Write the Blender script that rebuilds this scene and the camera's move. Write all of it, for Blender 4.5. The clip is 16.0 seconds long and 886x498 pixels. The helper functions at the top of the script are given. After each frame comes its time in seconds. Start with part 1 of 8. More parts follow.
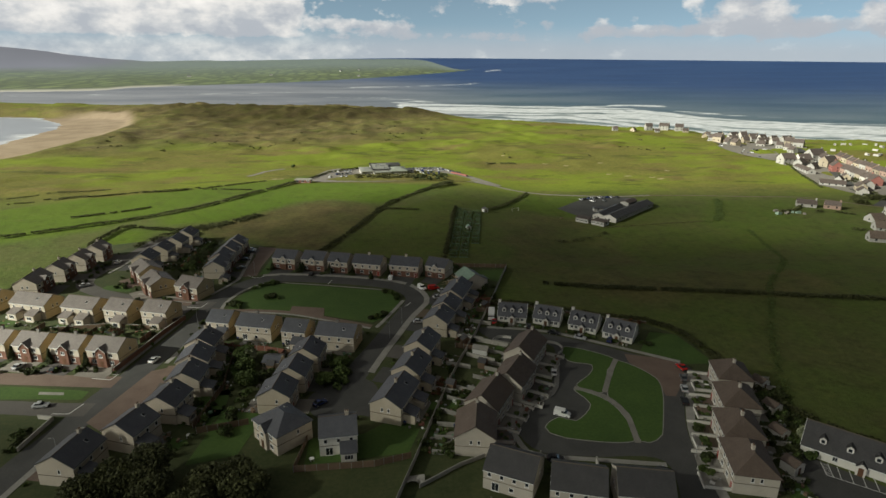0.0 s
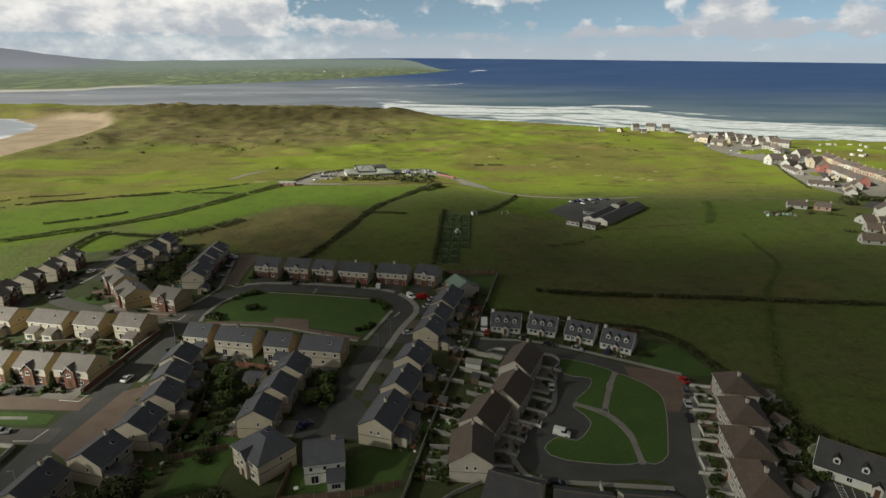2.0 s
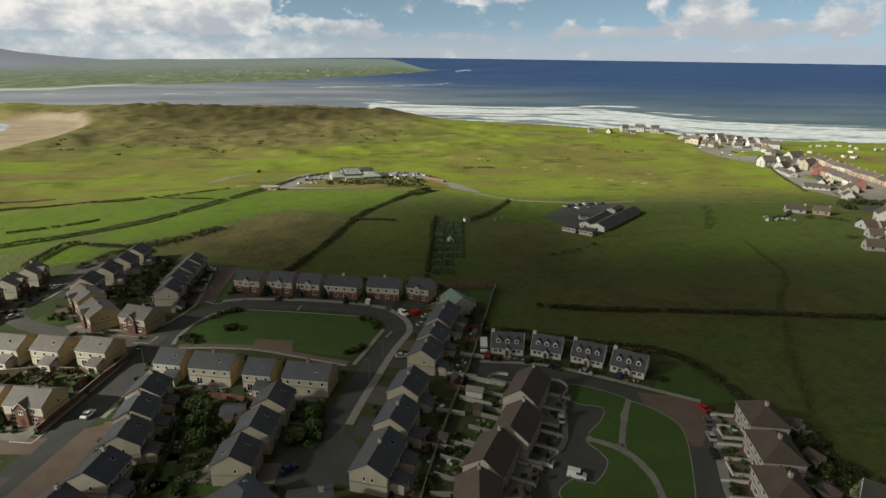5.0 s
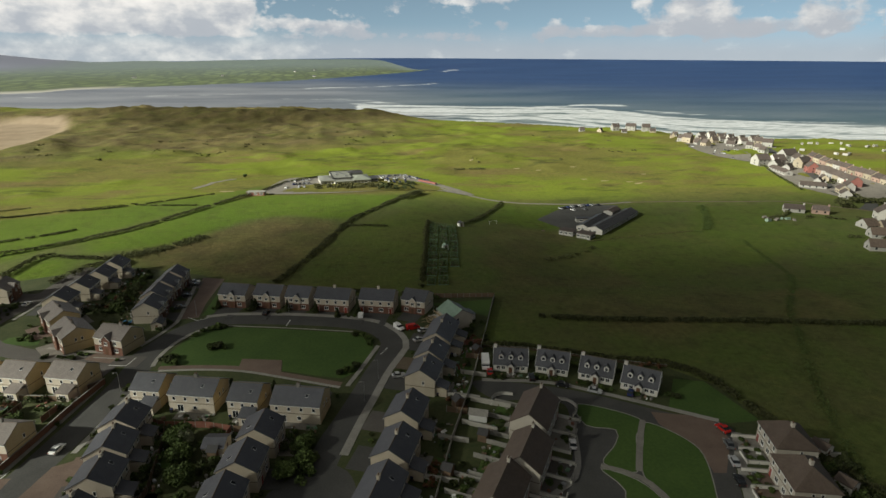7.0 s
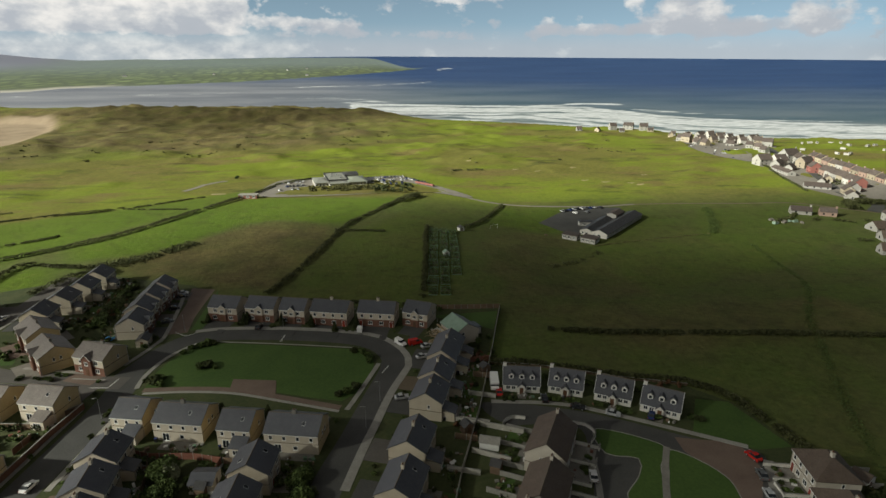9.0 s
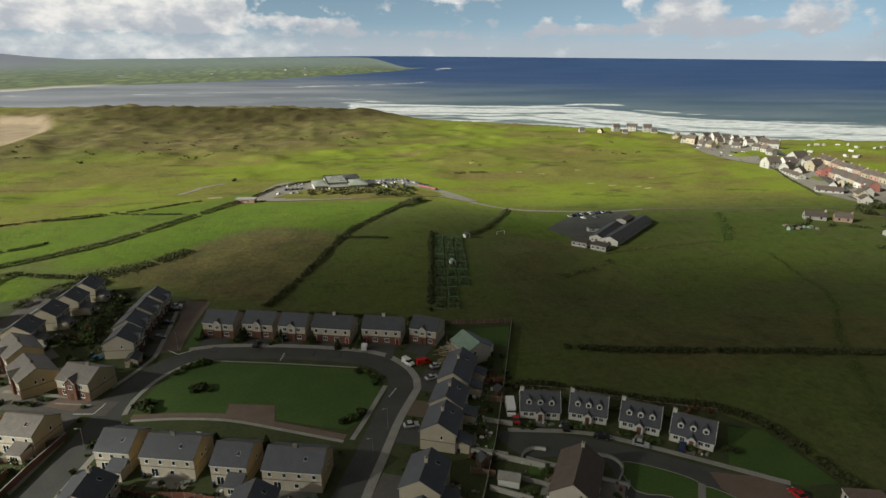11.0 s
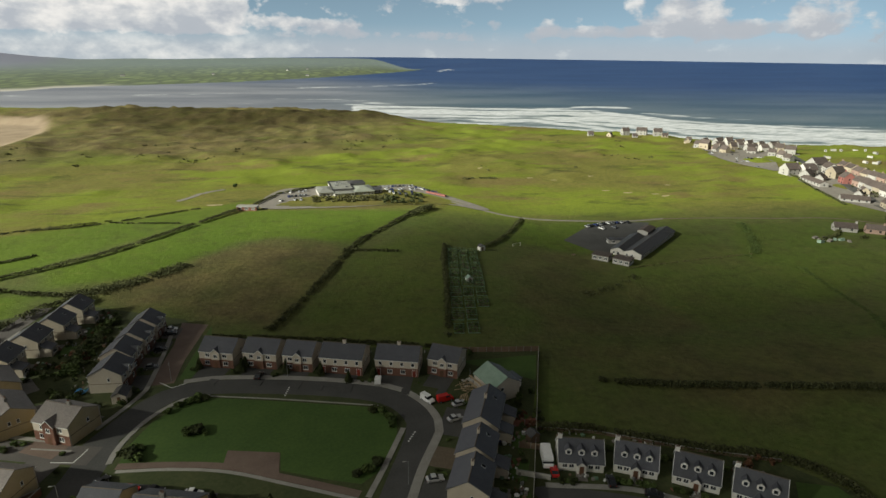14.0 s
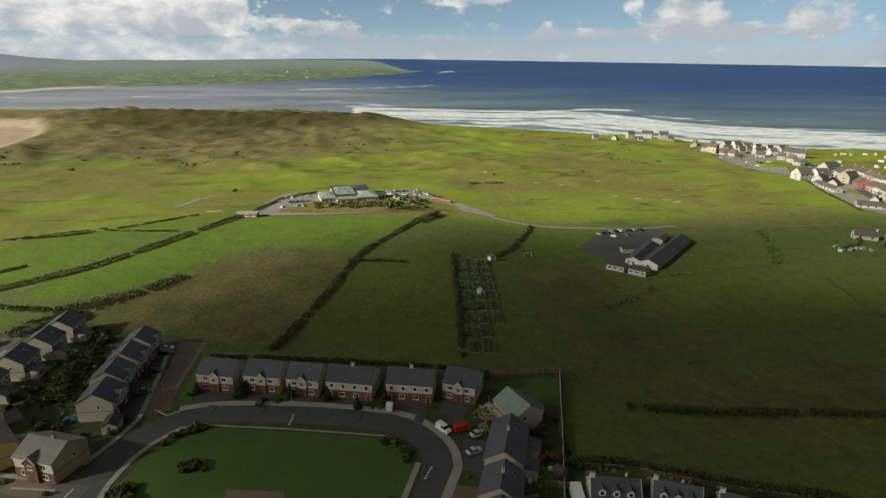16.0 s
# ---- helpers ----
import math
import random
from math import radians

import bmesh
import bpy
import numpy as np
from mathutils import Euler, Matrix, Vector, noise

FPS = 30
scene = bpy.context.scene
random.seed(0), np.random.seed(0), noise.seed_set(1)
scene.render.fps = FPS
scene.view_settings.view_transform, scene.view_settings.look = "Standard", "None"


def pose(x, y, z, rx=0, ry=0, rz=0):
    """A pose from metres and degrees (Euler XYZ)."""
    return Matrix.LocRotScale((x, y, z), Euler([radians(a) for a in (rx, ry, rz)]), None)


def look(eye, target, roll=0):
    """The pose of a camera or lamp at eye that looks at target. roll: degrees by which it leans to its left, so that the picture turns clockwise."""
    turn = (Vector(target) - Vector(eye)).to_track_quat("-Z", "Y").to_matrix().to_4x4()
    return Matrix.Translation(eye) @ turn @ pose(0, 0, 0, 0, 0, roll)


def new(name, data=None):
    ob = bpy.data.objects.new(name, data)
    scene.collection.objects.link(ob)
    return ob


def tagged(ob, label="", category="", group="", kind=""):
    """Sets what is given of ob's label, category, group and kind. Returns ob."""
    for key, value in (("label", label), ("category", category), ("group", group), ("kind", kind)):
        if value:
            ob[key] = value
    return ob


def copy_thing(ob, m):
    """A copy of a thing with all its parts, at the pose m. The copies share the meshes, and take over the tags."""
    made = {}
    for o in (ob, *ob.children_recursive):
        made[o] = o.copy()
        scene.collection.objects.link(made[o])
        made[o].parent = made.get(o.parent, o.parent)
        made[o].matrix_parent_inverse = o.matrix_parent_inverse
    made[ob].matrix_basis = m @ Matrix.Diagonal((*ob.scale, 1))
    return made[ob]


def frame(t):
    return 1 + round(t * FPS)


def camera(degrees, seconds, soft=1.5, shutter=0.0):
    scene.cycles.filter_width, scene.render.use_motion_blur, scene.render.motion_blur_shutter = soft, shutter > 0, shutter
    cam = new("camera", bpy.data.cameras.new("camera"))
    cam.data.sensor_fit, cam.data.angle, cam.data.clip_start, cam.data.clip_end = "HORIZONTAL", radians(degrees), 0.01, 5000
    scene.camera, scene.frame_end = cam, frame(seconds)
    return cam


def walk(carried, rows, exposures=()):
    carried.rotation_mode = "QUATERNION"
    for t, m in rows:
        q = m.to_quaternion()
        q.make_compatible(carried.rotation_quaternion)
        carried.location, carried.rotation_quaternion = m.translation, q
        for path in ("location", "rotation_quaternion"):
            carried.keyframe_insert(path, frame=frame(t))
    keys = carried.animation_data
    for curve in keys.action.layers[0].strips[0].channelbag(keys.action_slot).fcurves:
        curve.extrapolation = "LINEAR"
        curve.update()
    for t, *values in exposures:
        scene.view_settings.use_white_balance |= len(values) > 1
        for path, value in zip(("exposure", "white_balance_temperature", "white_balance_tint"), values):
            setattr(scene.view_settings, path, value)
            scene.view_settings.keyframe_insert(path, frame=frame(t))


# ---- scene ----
cam = camera(74.5, 16.0)
PATH = [
    (0, (7.718, 3.436, 88.902), (7.88, 5.328, 88.273), 0.5),
    (0.5, (7.624, 5.594, 88.852), (7.802, 7.484, 88.224), 0.5),
    (1, (7.448, 7.82, 88.802), (7.638, 9.709, 88.174), 0.5),
    (1.5, (7.216, 10.209, 88.749), (7.418, 12.097, 88.122), 0.5),
    (2, (7.021, 12.719, 88.673), (7.231, 14.606, 88.045), 0.6),
    (2.5, (6.819, 15.322, 88.604), (7.035, 17.209, 87.979), 0.7),
    (3, (6.607, 18.002, 88.554), (6.831, 19.888, 87.928), 0.7),
    (3.5, (6.351, 20.738, 88.516), (6.582, 22.624, 87.891), 0.7),
    (4, (6.053, 23.526, 88.467), (6.293, 25.41, 87.841), 0.8),
    (6.5, (4.781, 38.08, 87.99), (5.069, 39.957, 87.361), 0.5),
    (7, (4.583, 41.1, 87.937), (4.879, 42.976, 87.309), 0.4),
    (7.5, (4.357, 44.179, 87.886), (4.659, 46.053, 87.257), 0.4),
    (8, (4.037, 47.245, 87.864), (4.346, 49.118, 87.233), 0.3),
    (8.5, (3.593, 50.346, 87.846), (3.907, 52.217, 87.214), 0.4),
    (9, (3.179, 53.491, 87.85), (3.496, 55.361, 87.218), 0.4),
    (11.5, (1.097, 69.547, 87.975), (1.423, 71.416, 87.342), 0.6),
    (12, (0.645, 72.804, 87.989), (0.971, 74.674, 87.357), 0.7),
    (12.5, (0.143, 76.093, 88.007), (0.468, 77.963, 87.376), 0.7),
    (13, (-0.394, 79.403, 88.012), (-0.072, 81.274, 87.383), 0.8),
    (13.5, (-0.926, 82.675, 88.001), (-0.604, 84.546, 87.371), 0.8),
    (14, (-1.523, 85.936, 87.972), (-1.201, 87.807, 87.343), 0.8),
    (14.5, (-2.128, 89.1, 87.954), (-1.805, 90.972, 87.327), 0.9),
    (15, (-2.777, 92.254, 87.954), (-2.454, 94.126, 87.328), 0.8),
    (15.5, (-3.421, 95.524, 87.943), (-3.096, 97.396, 87.318), 0.8),
    (16, (-3.969, 98.895, 87.925), (-3.644, 100.768, 87.301), 0.9),
]
walk(cam, [(t, look(eye, target, roll)) for t, eye, target, roll in PATH])

# ---------- daylight ----------
SUN = Vector((-0.89, -0.26, 0.44)).normalized()
SEA = -18.0
world = bpy.data.worlds.new("sky")
scene.world = world
world.use_nodes = True


def link(tree, a, b):
    tree.links.new(a, b)


def build_sky():
    nt = world.node_tree
    nt.nodes.clear()
    N = nt.nodes.new
    out, bg = N("ShaderNodeOutputWorld"), N("ShaderNodeBackground")
    sky = N("ShaderNodeTexSky")
    sky.sky_type = "NISHITA"
    sky.sun_disc = False
    sky.sun_elevation = math.asin(SUN.z)
    sky.sun_rotation = math.atan2(SUN.x, SUN.y)
    sky.air_density, sky.dust_density, sky.ozone_density = 1.0, 0.3, 2.0
    co = N("ShaderNodeTexCoord")
    sep = N("ShaderNodeSeparateXYZ")
    link(nt, co.outputs["Generated"], sep.inputs[0])
    hz = N("ShaderNodeMath")
    hz.operation = "MULTIPLY_ADD"
    hz.inputs[1].default_value, hz.inputs[2].default_value = 1.6, 0.16
    link(nt, sep.outputs[2], hz.inputs[0])
    cmb = N("ShaderNodeCombineXYZ")
    link(nt, sep.outputs[0], cmb.inputs[0])
    link(nt, sep.outputs[1], cmb.inputs[1])
    link(nt, hz.outputs[0], cmb.inputs[2])
    link(nt, cmb.outputs[0], sky.inputs[0])

    def math_node(op, a, b=None, clamp=False):
        m = N("ShaderNodeMath")
        m.operation, m.use_clamp = op, clamp
        for i, v in enumerate((a, b)):
            if v is None:
                continue
            if isinstance(v, (int, float)):
                m.inputs[i].default_value = v
            else:
                link(nt, v, m.inputs[i])
        return m.outputs[0]

    def noise_node(sx, sz, scale, detail, rough, off):
        mp = N("ShaderNodeMapping")
        mp.inputs["Scale"].default_value = (sx, sx, sz)
        mp.inputs["Location"].default_value = off
        link(nt, co.outputs["Generated"], mp.inputs["Vector"])
        n = N("ShaderNodeTexNoise")
        n.inputs["Scale"].default_value, n.inputs["Detail"].default_value, n.inputs["Roughness"].default_value = scale, detail, rough
        link(nt, mp.outputs[0], n.inputs["Vector"])
        return n.outputs["Fac"]

    def ramp(fac, stops):
        r = N("ShaderNodeValToRGB")
        while len(r.color_ramp.elements) < len(stops):
            r.color_ramp.elements.new(0.5)
        for e, (p, c) in zip(r.color_ramp.elements, stops):
            e.position, e.color = p, (*c, 1)
        link(nt, fac, r.inputs[0])
        return r.outputs[0]

    def span(v, a, b):
        """0 at a, 1 at b, smooth between."""
        r = N("ShaderNodeMapRange")
        r.interpolation_type = "SMOOTHSTEP"
        r.inputs["From Min"].default_value, r.inputs["From Max"].default_value = a, b
        link(nt, v, r.inputs["Value"])
        return r.outputs[0]

    def heap(u, v, ru, rv):
        """A soft oval about a bearing u and a height v."""
        a = math_node("MULTIPLY", math_node("SUBTRACT", side, u), 1.0 / ru)
        b = math_node("MULTIPLY", math_node("SUBTRACT", sep.outputs[2], v), 1.0 / rv)
        d = math_node("ADD", math_node("MULTIPLY", a, a), math_node("MULTIPLY", b, b))
        return math_node("MAXIMUM", math_node("SUBTRACT", 1.0, d), 0.0)

    side = sep.outputs[0]
    big = noise_node(1.0, 2.4, 5.5, 7, 0.55, (3.1, 0.4, 0.0))
    fine = noise_node(1.0, 1.6, 17.0, 9, 0.58, (0.7, 2.2, 1.0))
    puff = noise_node(1.0, 1.5, 30.0, 6, 0.55, (4.2, 1.3, 0.6))
    # a heaped bank of cloud to the north-west, open blue over the sea, scattered cumulus to the north-east
    west = math_node("MULTIPLY", span(math_node("ADD", side, math_node("MULTIPLY", math_node("SUBTRACT", puff, 0.5), 0.10)), -0.132, -0.166), span(sep.outputs[2], 0.020, 0.036))
    dens = math_node("ADD", math_node("MULTIPLY", fine, 0.55), math_node("MULTIPLY", puff, 0.45))
    dens = math_node("ADD", dens, math_node("MULTIPLY", west, 0.30))
    for u, v, ru, rv, amt in ((0.515, 0.066, 0.05, 0.034, 0.24), (0.56, 0.042, 0.13, 0.016, 0.20), (0.40, 0.038, 0.15, 0.011, 0.16), (0.65, 0.056, 0.05, 0.030, 0.16), (0.20, 0.085, 0.09, 0.010, 0.12), (0.62, 0.104, 0.10, 0.010, 0.10), (-0.06, 0.045, 0.12, 0.012, 0.13), (0.05, 0.030, 0.30, 0.010, 0.12)):
        dens = math_node("ADD", dens, math_node("MULTIPLY", heap(u, v, ru, rv), amt))
    cover = ramp(dens, [(0.0, (0, 0, 0)), (0.53, (0, 0, 0)), (0.61, (0.75, 0.75, 0.75)), (0.70, (1, 1, 1))])
    # pale haze along the skyline
    haze = math_node("MULTIPLY", span(sep.outputs[2], 0.052, 0.004), 0.82)
    cover = math_node("MAXIMUM", cover, haze)
    body = math_node("ADD", math_node("MULTIPLY", noise_node(1.0, 1.9, 15.0, 8, 0.58, (1.7, 5.2, 0.13)), 0.72), math_node("MULTIPLY", puff, 0.28))
    lift = math_node("MULTIPLY", span(sep.outputs[2], 0.028, 0.080), 0.13)
    shade = math_node("ADD", math_node("ADD", body, lift), math_node("SUBTRACT", math_node("MULTIPLY", span(side, 0.10, -0.2), 0.128), 0.188))
    tone = ramp(shade, [(0.0, (4.9, 5.4, 6.0)), (0.38, (5.5, 5.9, 6.4)), (0.47, (7.4, 7.6, 7.7)), (0.54, (9.4, 9.3, 9.0)), (0.66, (11.6, 11.3, 10.7))])
    mix = N("ShaderNodeMix")
    mix.data_type = "RGBA"
    link(nt, cover, mix.inputs[0])
    soft_sky = N("ShaderNodeHueSaturation")
    soft_sky.inputs["Hue"].default_value, soft_sky.inputs["Saturation"].default_value, soft_sky.inputs["Value"].default_value = 0.474, 0.78, 1.28
    link(nt, sky.outputs[0], soft_sky.inputs["Color"])
    link(nt, soft_sky.outputs[0], mix.inputs[6])
    link(nt, tone, mix.inputs[7])
    # heavy grey cloud overhead, thinning to the bright skyline
    deck = N("ShaderNodeMix")
    deck.data_type = "RGBA"
    up = N("ShaderNodeMapRange")
    up.inputs["From Min"].default_value, up.inputs["From Max"].default_value = 0.11, 0.24
    link(nt, sep.outputs[2], up.inputs["Value"])
    link(nt, up.outputs[0], deck.inputs[0])
    link(nt, mix.outputs[2], deck.inputs[6])
    over = ramp(big, [(0.0, (1.25, 1.23, 1.2)), (0.45, (1.42, 1.40, 1.36)), (0.65, (1.85, 1.82, 1.75)), (1.0, (2.1, 2.06, 2.0))])
    lean = math_node("ADD", math_node("MULTIPLY", sep.outputs[0], SUN.x), math_node("MULTIPLY", sep.outputs[1], SUN.y))
    lean = math_node("MAXIMUM", math_node("ADD", math_node("MULTIPLY", lean, 1.15), 1.0), 0.22)
    drift = N("ShaderNodeVectorMath")
    drift.operation = "SCALE"
    link(nt, over, drift.inputs[0])
    link(nt, lean, drift.inputs["Scale"])
    link(nt, drift.outputs[0], deck.inputs[7])
    # the sky is brightest on the sun's side and dull opposite
    aim = math_node("ADD", math_node("MULTIPLY", sep.outputs[0], SUN.x), math_node("MULTIPLY", sep.outputs[1], SUN.y))
    glow = math_node("ADD", math_node("MULTIPLY", span(aim, 0.42, 0.88), 0.75), math_node("SUBTRACT", 1.0, math_node("MULTIPLY", span(aim, -0.76, -0.94), 0.82)))
    glow = math_node("MULTIPLY", glow, math_node("SUBTRACT", 1.0, math_node("MULTIPLY", span(sep.outputs[1], 0.0, -0.75), 0.45)))
    tint = N("ShaderNodeVectorMath")
    tint.operation = "SCALE"
    link(nt, deck.outputs[2], tint.inputs[0])
    link(nt, glow, tint.inputs["Scale"])
    link(nt, tint.outputs[0], bg.inputs[0])
    bg.inputs[1].default_value = 0.068
    link(nt, bg.outputs[0], out.inputs[0])


build_sky()
sun = new("sun", bpy.data.lights.new("sun", "SUN"))
sun.data.energy, sun.data.angle, sun.data.color = 6.6, radians(2.0), (0.955, 0.955, 0.81)
sun.matrix_world = look((0, 0, 0), -SUN)
sun.location = (-400, -150, 300)
scene.view_settings.exposure = 0.32


# ---------- materials ----------
def mk(name, c1, c2, s1=0.3, s2=3.0, rough=0.8, bump=0.0, bscale=8.0, rnd=0.0, metal=0.0, spec=0.4, stretch=(1, 1, 1), obj=False):
    """A surface of two tones that mix at two scales, with fine relief."""
    m = bpy.data.materials.new(name)
    m.use_nodes = True
    nt = m.node_tree
    b = nt.nodes["Principled BSDF"]
    N = nt.nodes.new
    b.inputs["Roughness"].default_value, b.inputs["Metallic"].default_value = rough, metal
    b.inputs["Specular IOR Level"].default_value = spec
    mp = N("ShaderNodeMapping")
    mp.inputs["Scale"].default_value = stretch
    if obj:
        link(nt, N("ShaderNodeTexCoord").outputs["Object"], mp.inputs["Vector"])
    else:
        link(nt, N("ShaderNodeNewGeometry").outputs["Position"], mp.inputs["Vector"])
    facs = []
    for s, d in ((s1, 4), (s2, 6)):
        n = N("ShaderNodeTexNoise")
        n.inputs["Scale"].default_value, n.inputs["Detail"].default_value, n.inputs["Roughness"].default_value = s, d, 0.6
        link(nt, mp.outputs[0], n.inputs["Vector"])
        facs.append(n.outputs["Fac"])
    add = N("ShaderNodeMath")
    add.operation = "ADD"
    link(nt, facs[0], add.inputs[0])
    link(nt, facs[1], add.inputs[1])
    mr = N("ShaderNodeMapRange")
    mr.inputs["From Min"].default_value, mr.inputs["From Max"].default_value = 0.72, 1.28
    link(nt, add.outputs[0], mr.inputs["Value"])
    mix = N("ShaderNodeMix")
    mix.data_type = "RGBA"
    mix.inputs[6].default_value, mix.inputs[7].default_value = (*c1, 1), (*c2, 1)
    link(nt, mr.outputs[0], mix.inputs[0])
    col = mix.outputs[2]
    if rnd:
        hs = N("ShaderNodeHueSaturation")
        r = N("ShaderNodeMapRange")
        r.inputs["To Min"].default_value, r.inputs["To Max"].default_value = 1 - rnd, 1 + rnd
        link(nt, N("ShaderNodeObjectInfo").outputs["Random"], r.inputs["Value"])
        link(nt, r.outputs[0], hs.inputs["Value"])
        link(nt, col, hs.inputs["Color"])
        col = hs.outputs[0]
    link(nt, col, b.inputs["Base Color"])
    if bump:
        n = N("ShaderNodeTexNoise")
        n.inputs["Scale"].default_value, n.inputs["Detail"].default_value = bscale, 5
        link(nt, mp.outputs[0], n.inputs["Vector"])
        bp = N("ShaderNodeBump")
        bp.inputs["Strength"].default_value, bp.inputs["Distance"].default_value = 1.0, bump
        link(nt, n.outputs["Fac"], bp.inputs["Height"])
        link(nt, bp.outputs[0], b.inputs["Normal"])
    return m


def coursed(name, c1, c2, mortar, bw, bh, rough, depth, rnd=0.06, spec=0.3):
    """Slates or bricks too small to tell apart: courses in the surface's own relief and colour."""
    m = mk(name, c1, c2, 0.5, 6.0, rough, 0.0, rnd=rnd, spec=spec, obj=True)
    nt = m.node_tree
    b = nt.nodes["Principled BSDF"]
    br = nt.nodes.new("ShaderNodeTexBrick")
    br.inputs["Scale"].default_value = 1.0
    br.inputs["Brick Width"].default_value, br.inputs["Row Height"].default_value = bw, bh
    br.inputs["Mortar Size"].default_value = 0.012
    br.inputs["Color1"].default_value, br.inputs["Color2"].default_value = (1, 1, 1, 1), (0.78, 0.78, 0.8, 1)
    br.inputs["Mortar"].default_value = (*mortar, 1)
    uv = nt.nodes.new("ShaderNodeUVMap")
    link(nt, uv.outputs[0], br.inputs["Vector"])
    src = b.inputs["Base Color"].links[0].from_socket
    mul = nt.nodes.new("ShaderNodeMix")
    mul.data_type, mul.blend_type = "RGBA", "MULTIPLY"
    mul.inputs[0].default_value = 1.0
    link(nt, src, mul.inputs[6])
    link(nt, br.outputs["Color"], mul.inputs[7])
    link(nt, mul.outputs[2], b.inputs["Base Color"])
    bp = nt.nodes.new("ShaderNodeBump")
    bp.inputs["Distance"].default_value = depth
    link(nt, br.outputs["Fac"], bp.inputs["Height"])
    bp.invert = True
    link(nt, bp.outputs[0], b.inputs["Normal"])
    return m


def leafy(name, c1, c2, rnd=0.15):
    m = mk(name, c1, c2, 0.35, 2.5, 0.75, rnd=rnd, spec=0.2)
    nt = m.node_tree
    b = nt.nodes["Principled BSDF"]
    src = b.inputs["Base Color"].links[0].from_socket
    hs = nt.nodes.new("ShaderNodeHueSaturation")
    r = nt.nodes.new("ShaderNodeMapRange")
    r.inputs["To Min"].default_value, r.inputs["To Max"].default_value = 0.6, 1.4
    link(nt, nt.nodes.new("ShaderNodeNewGeometry").outputs["Random Per Island"], r.inputs["Value"])
    link(nt, r.outputs[0], hs.inputs["Value"])
    link(nt, src, hs.inputs["Color"])
    link(nt, hs.outputs[0], b.inputs["Base Color"])
    return m


def glassy(name, c, rough=0.08):
    m = mk(name, c, tuple(v * 1.5 for v in c), 0.4, 3.0, rough, spec=0.6)
    return m


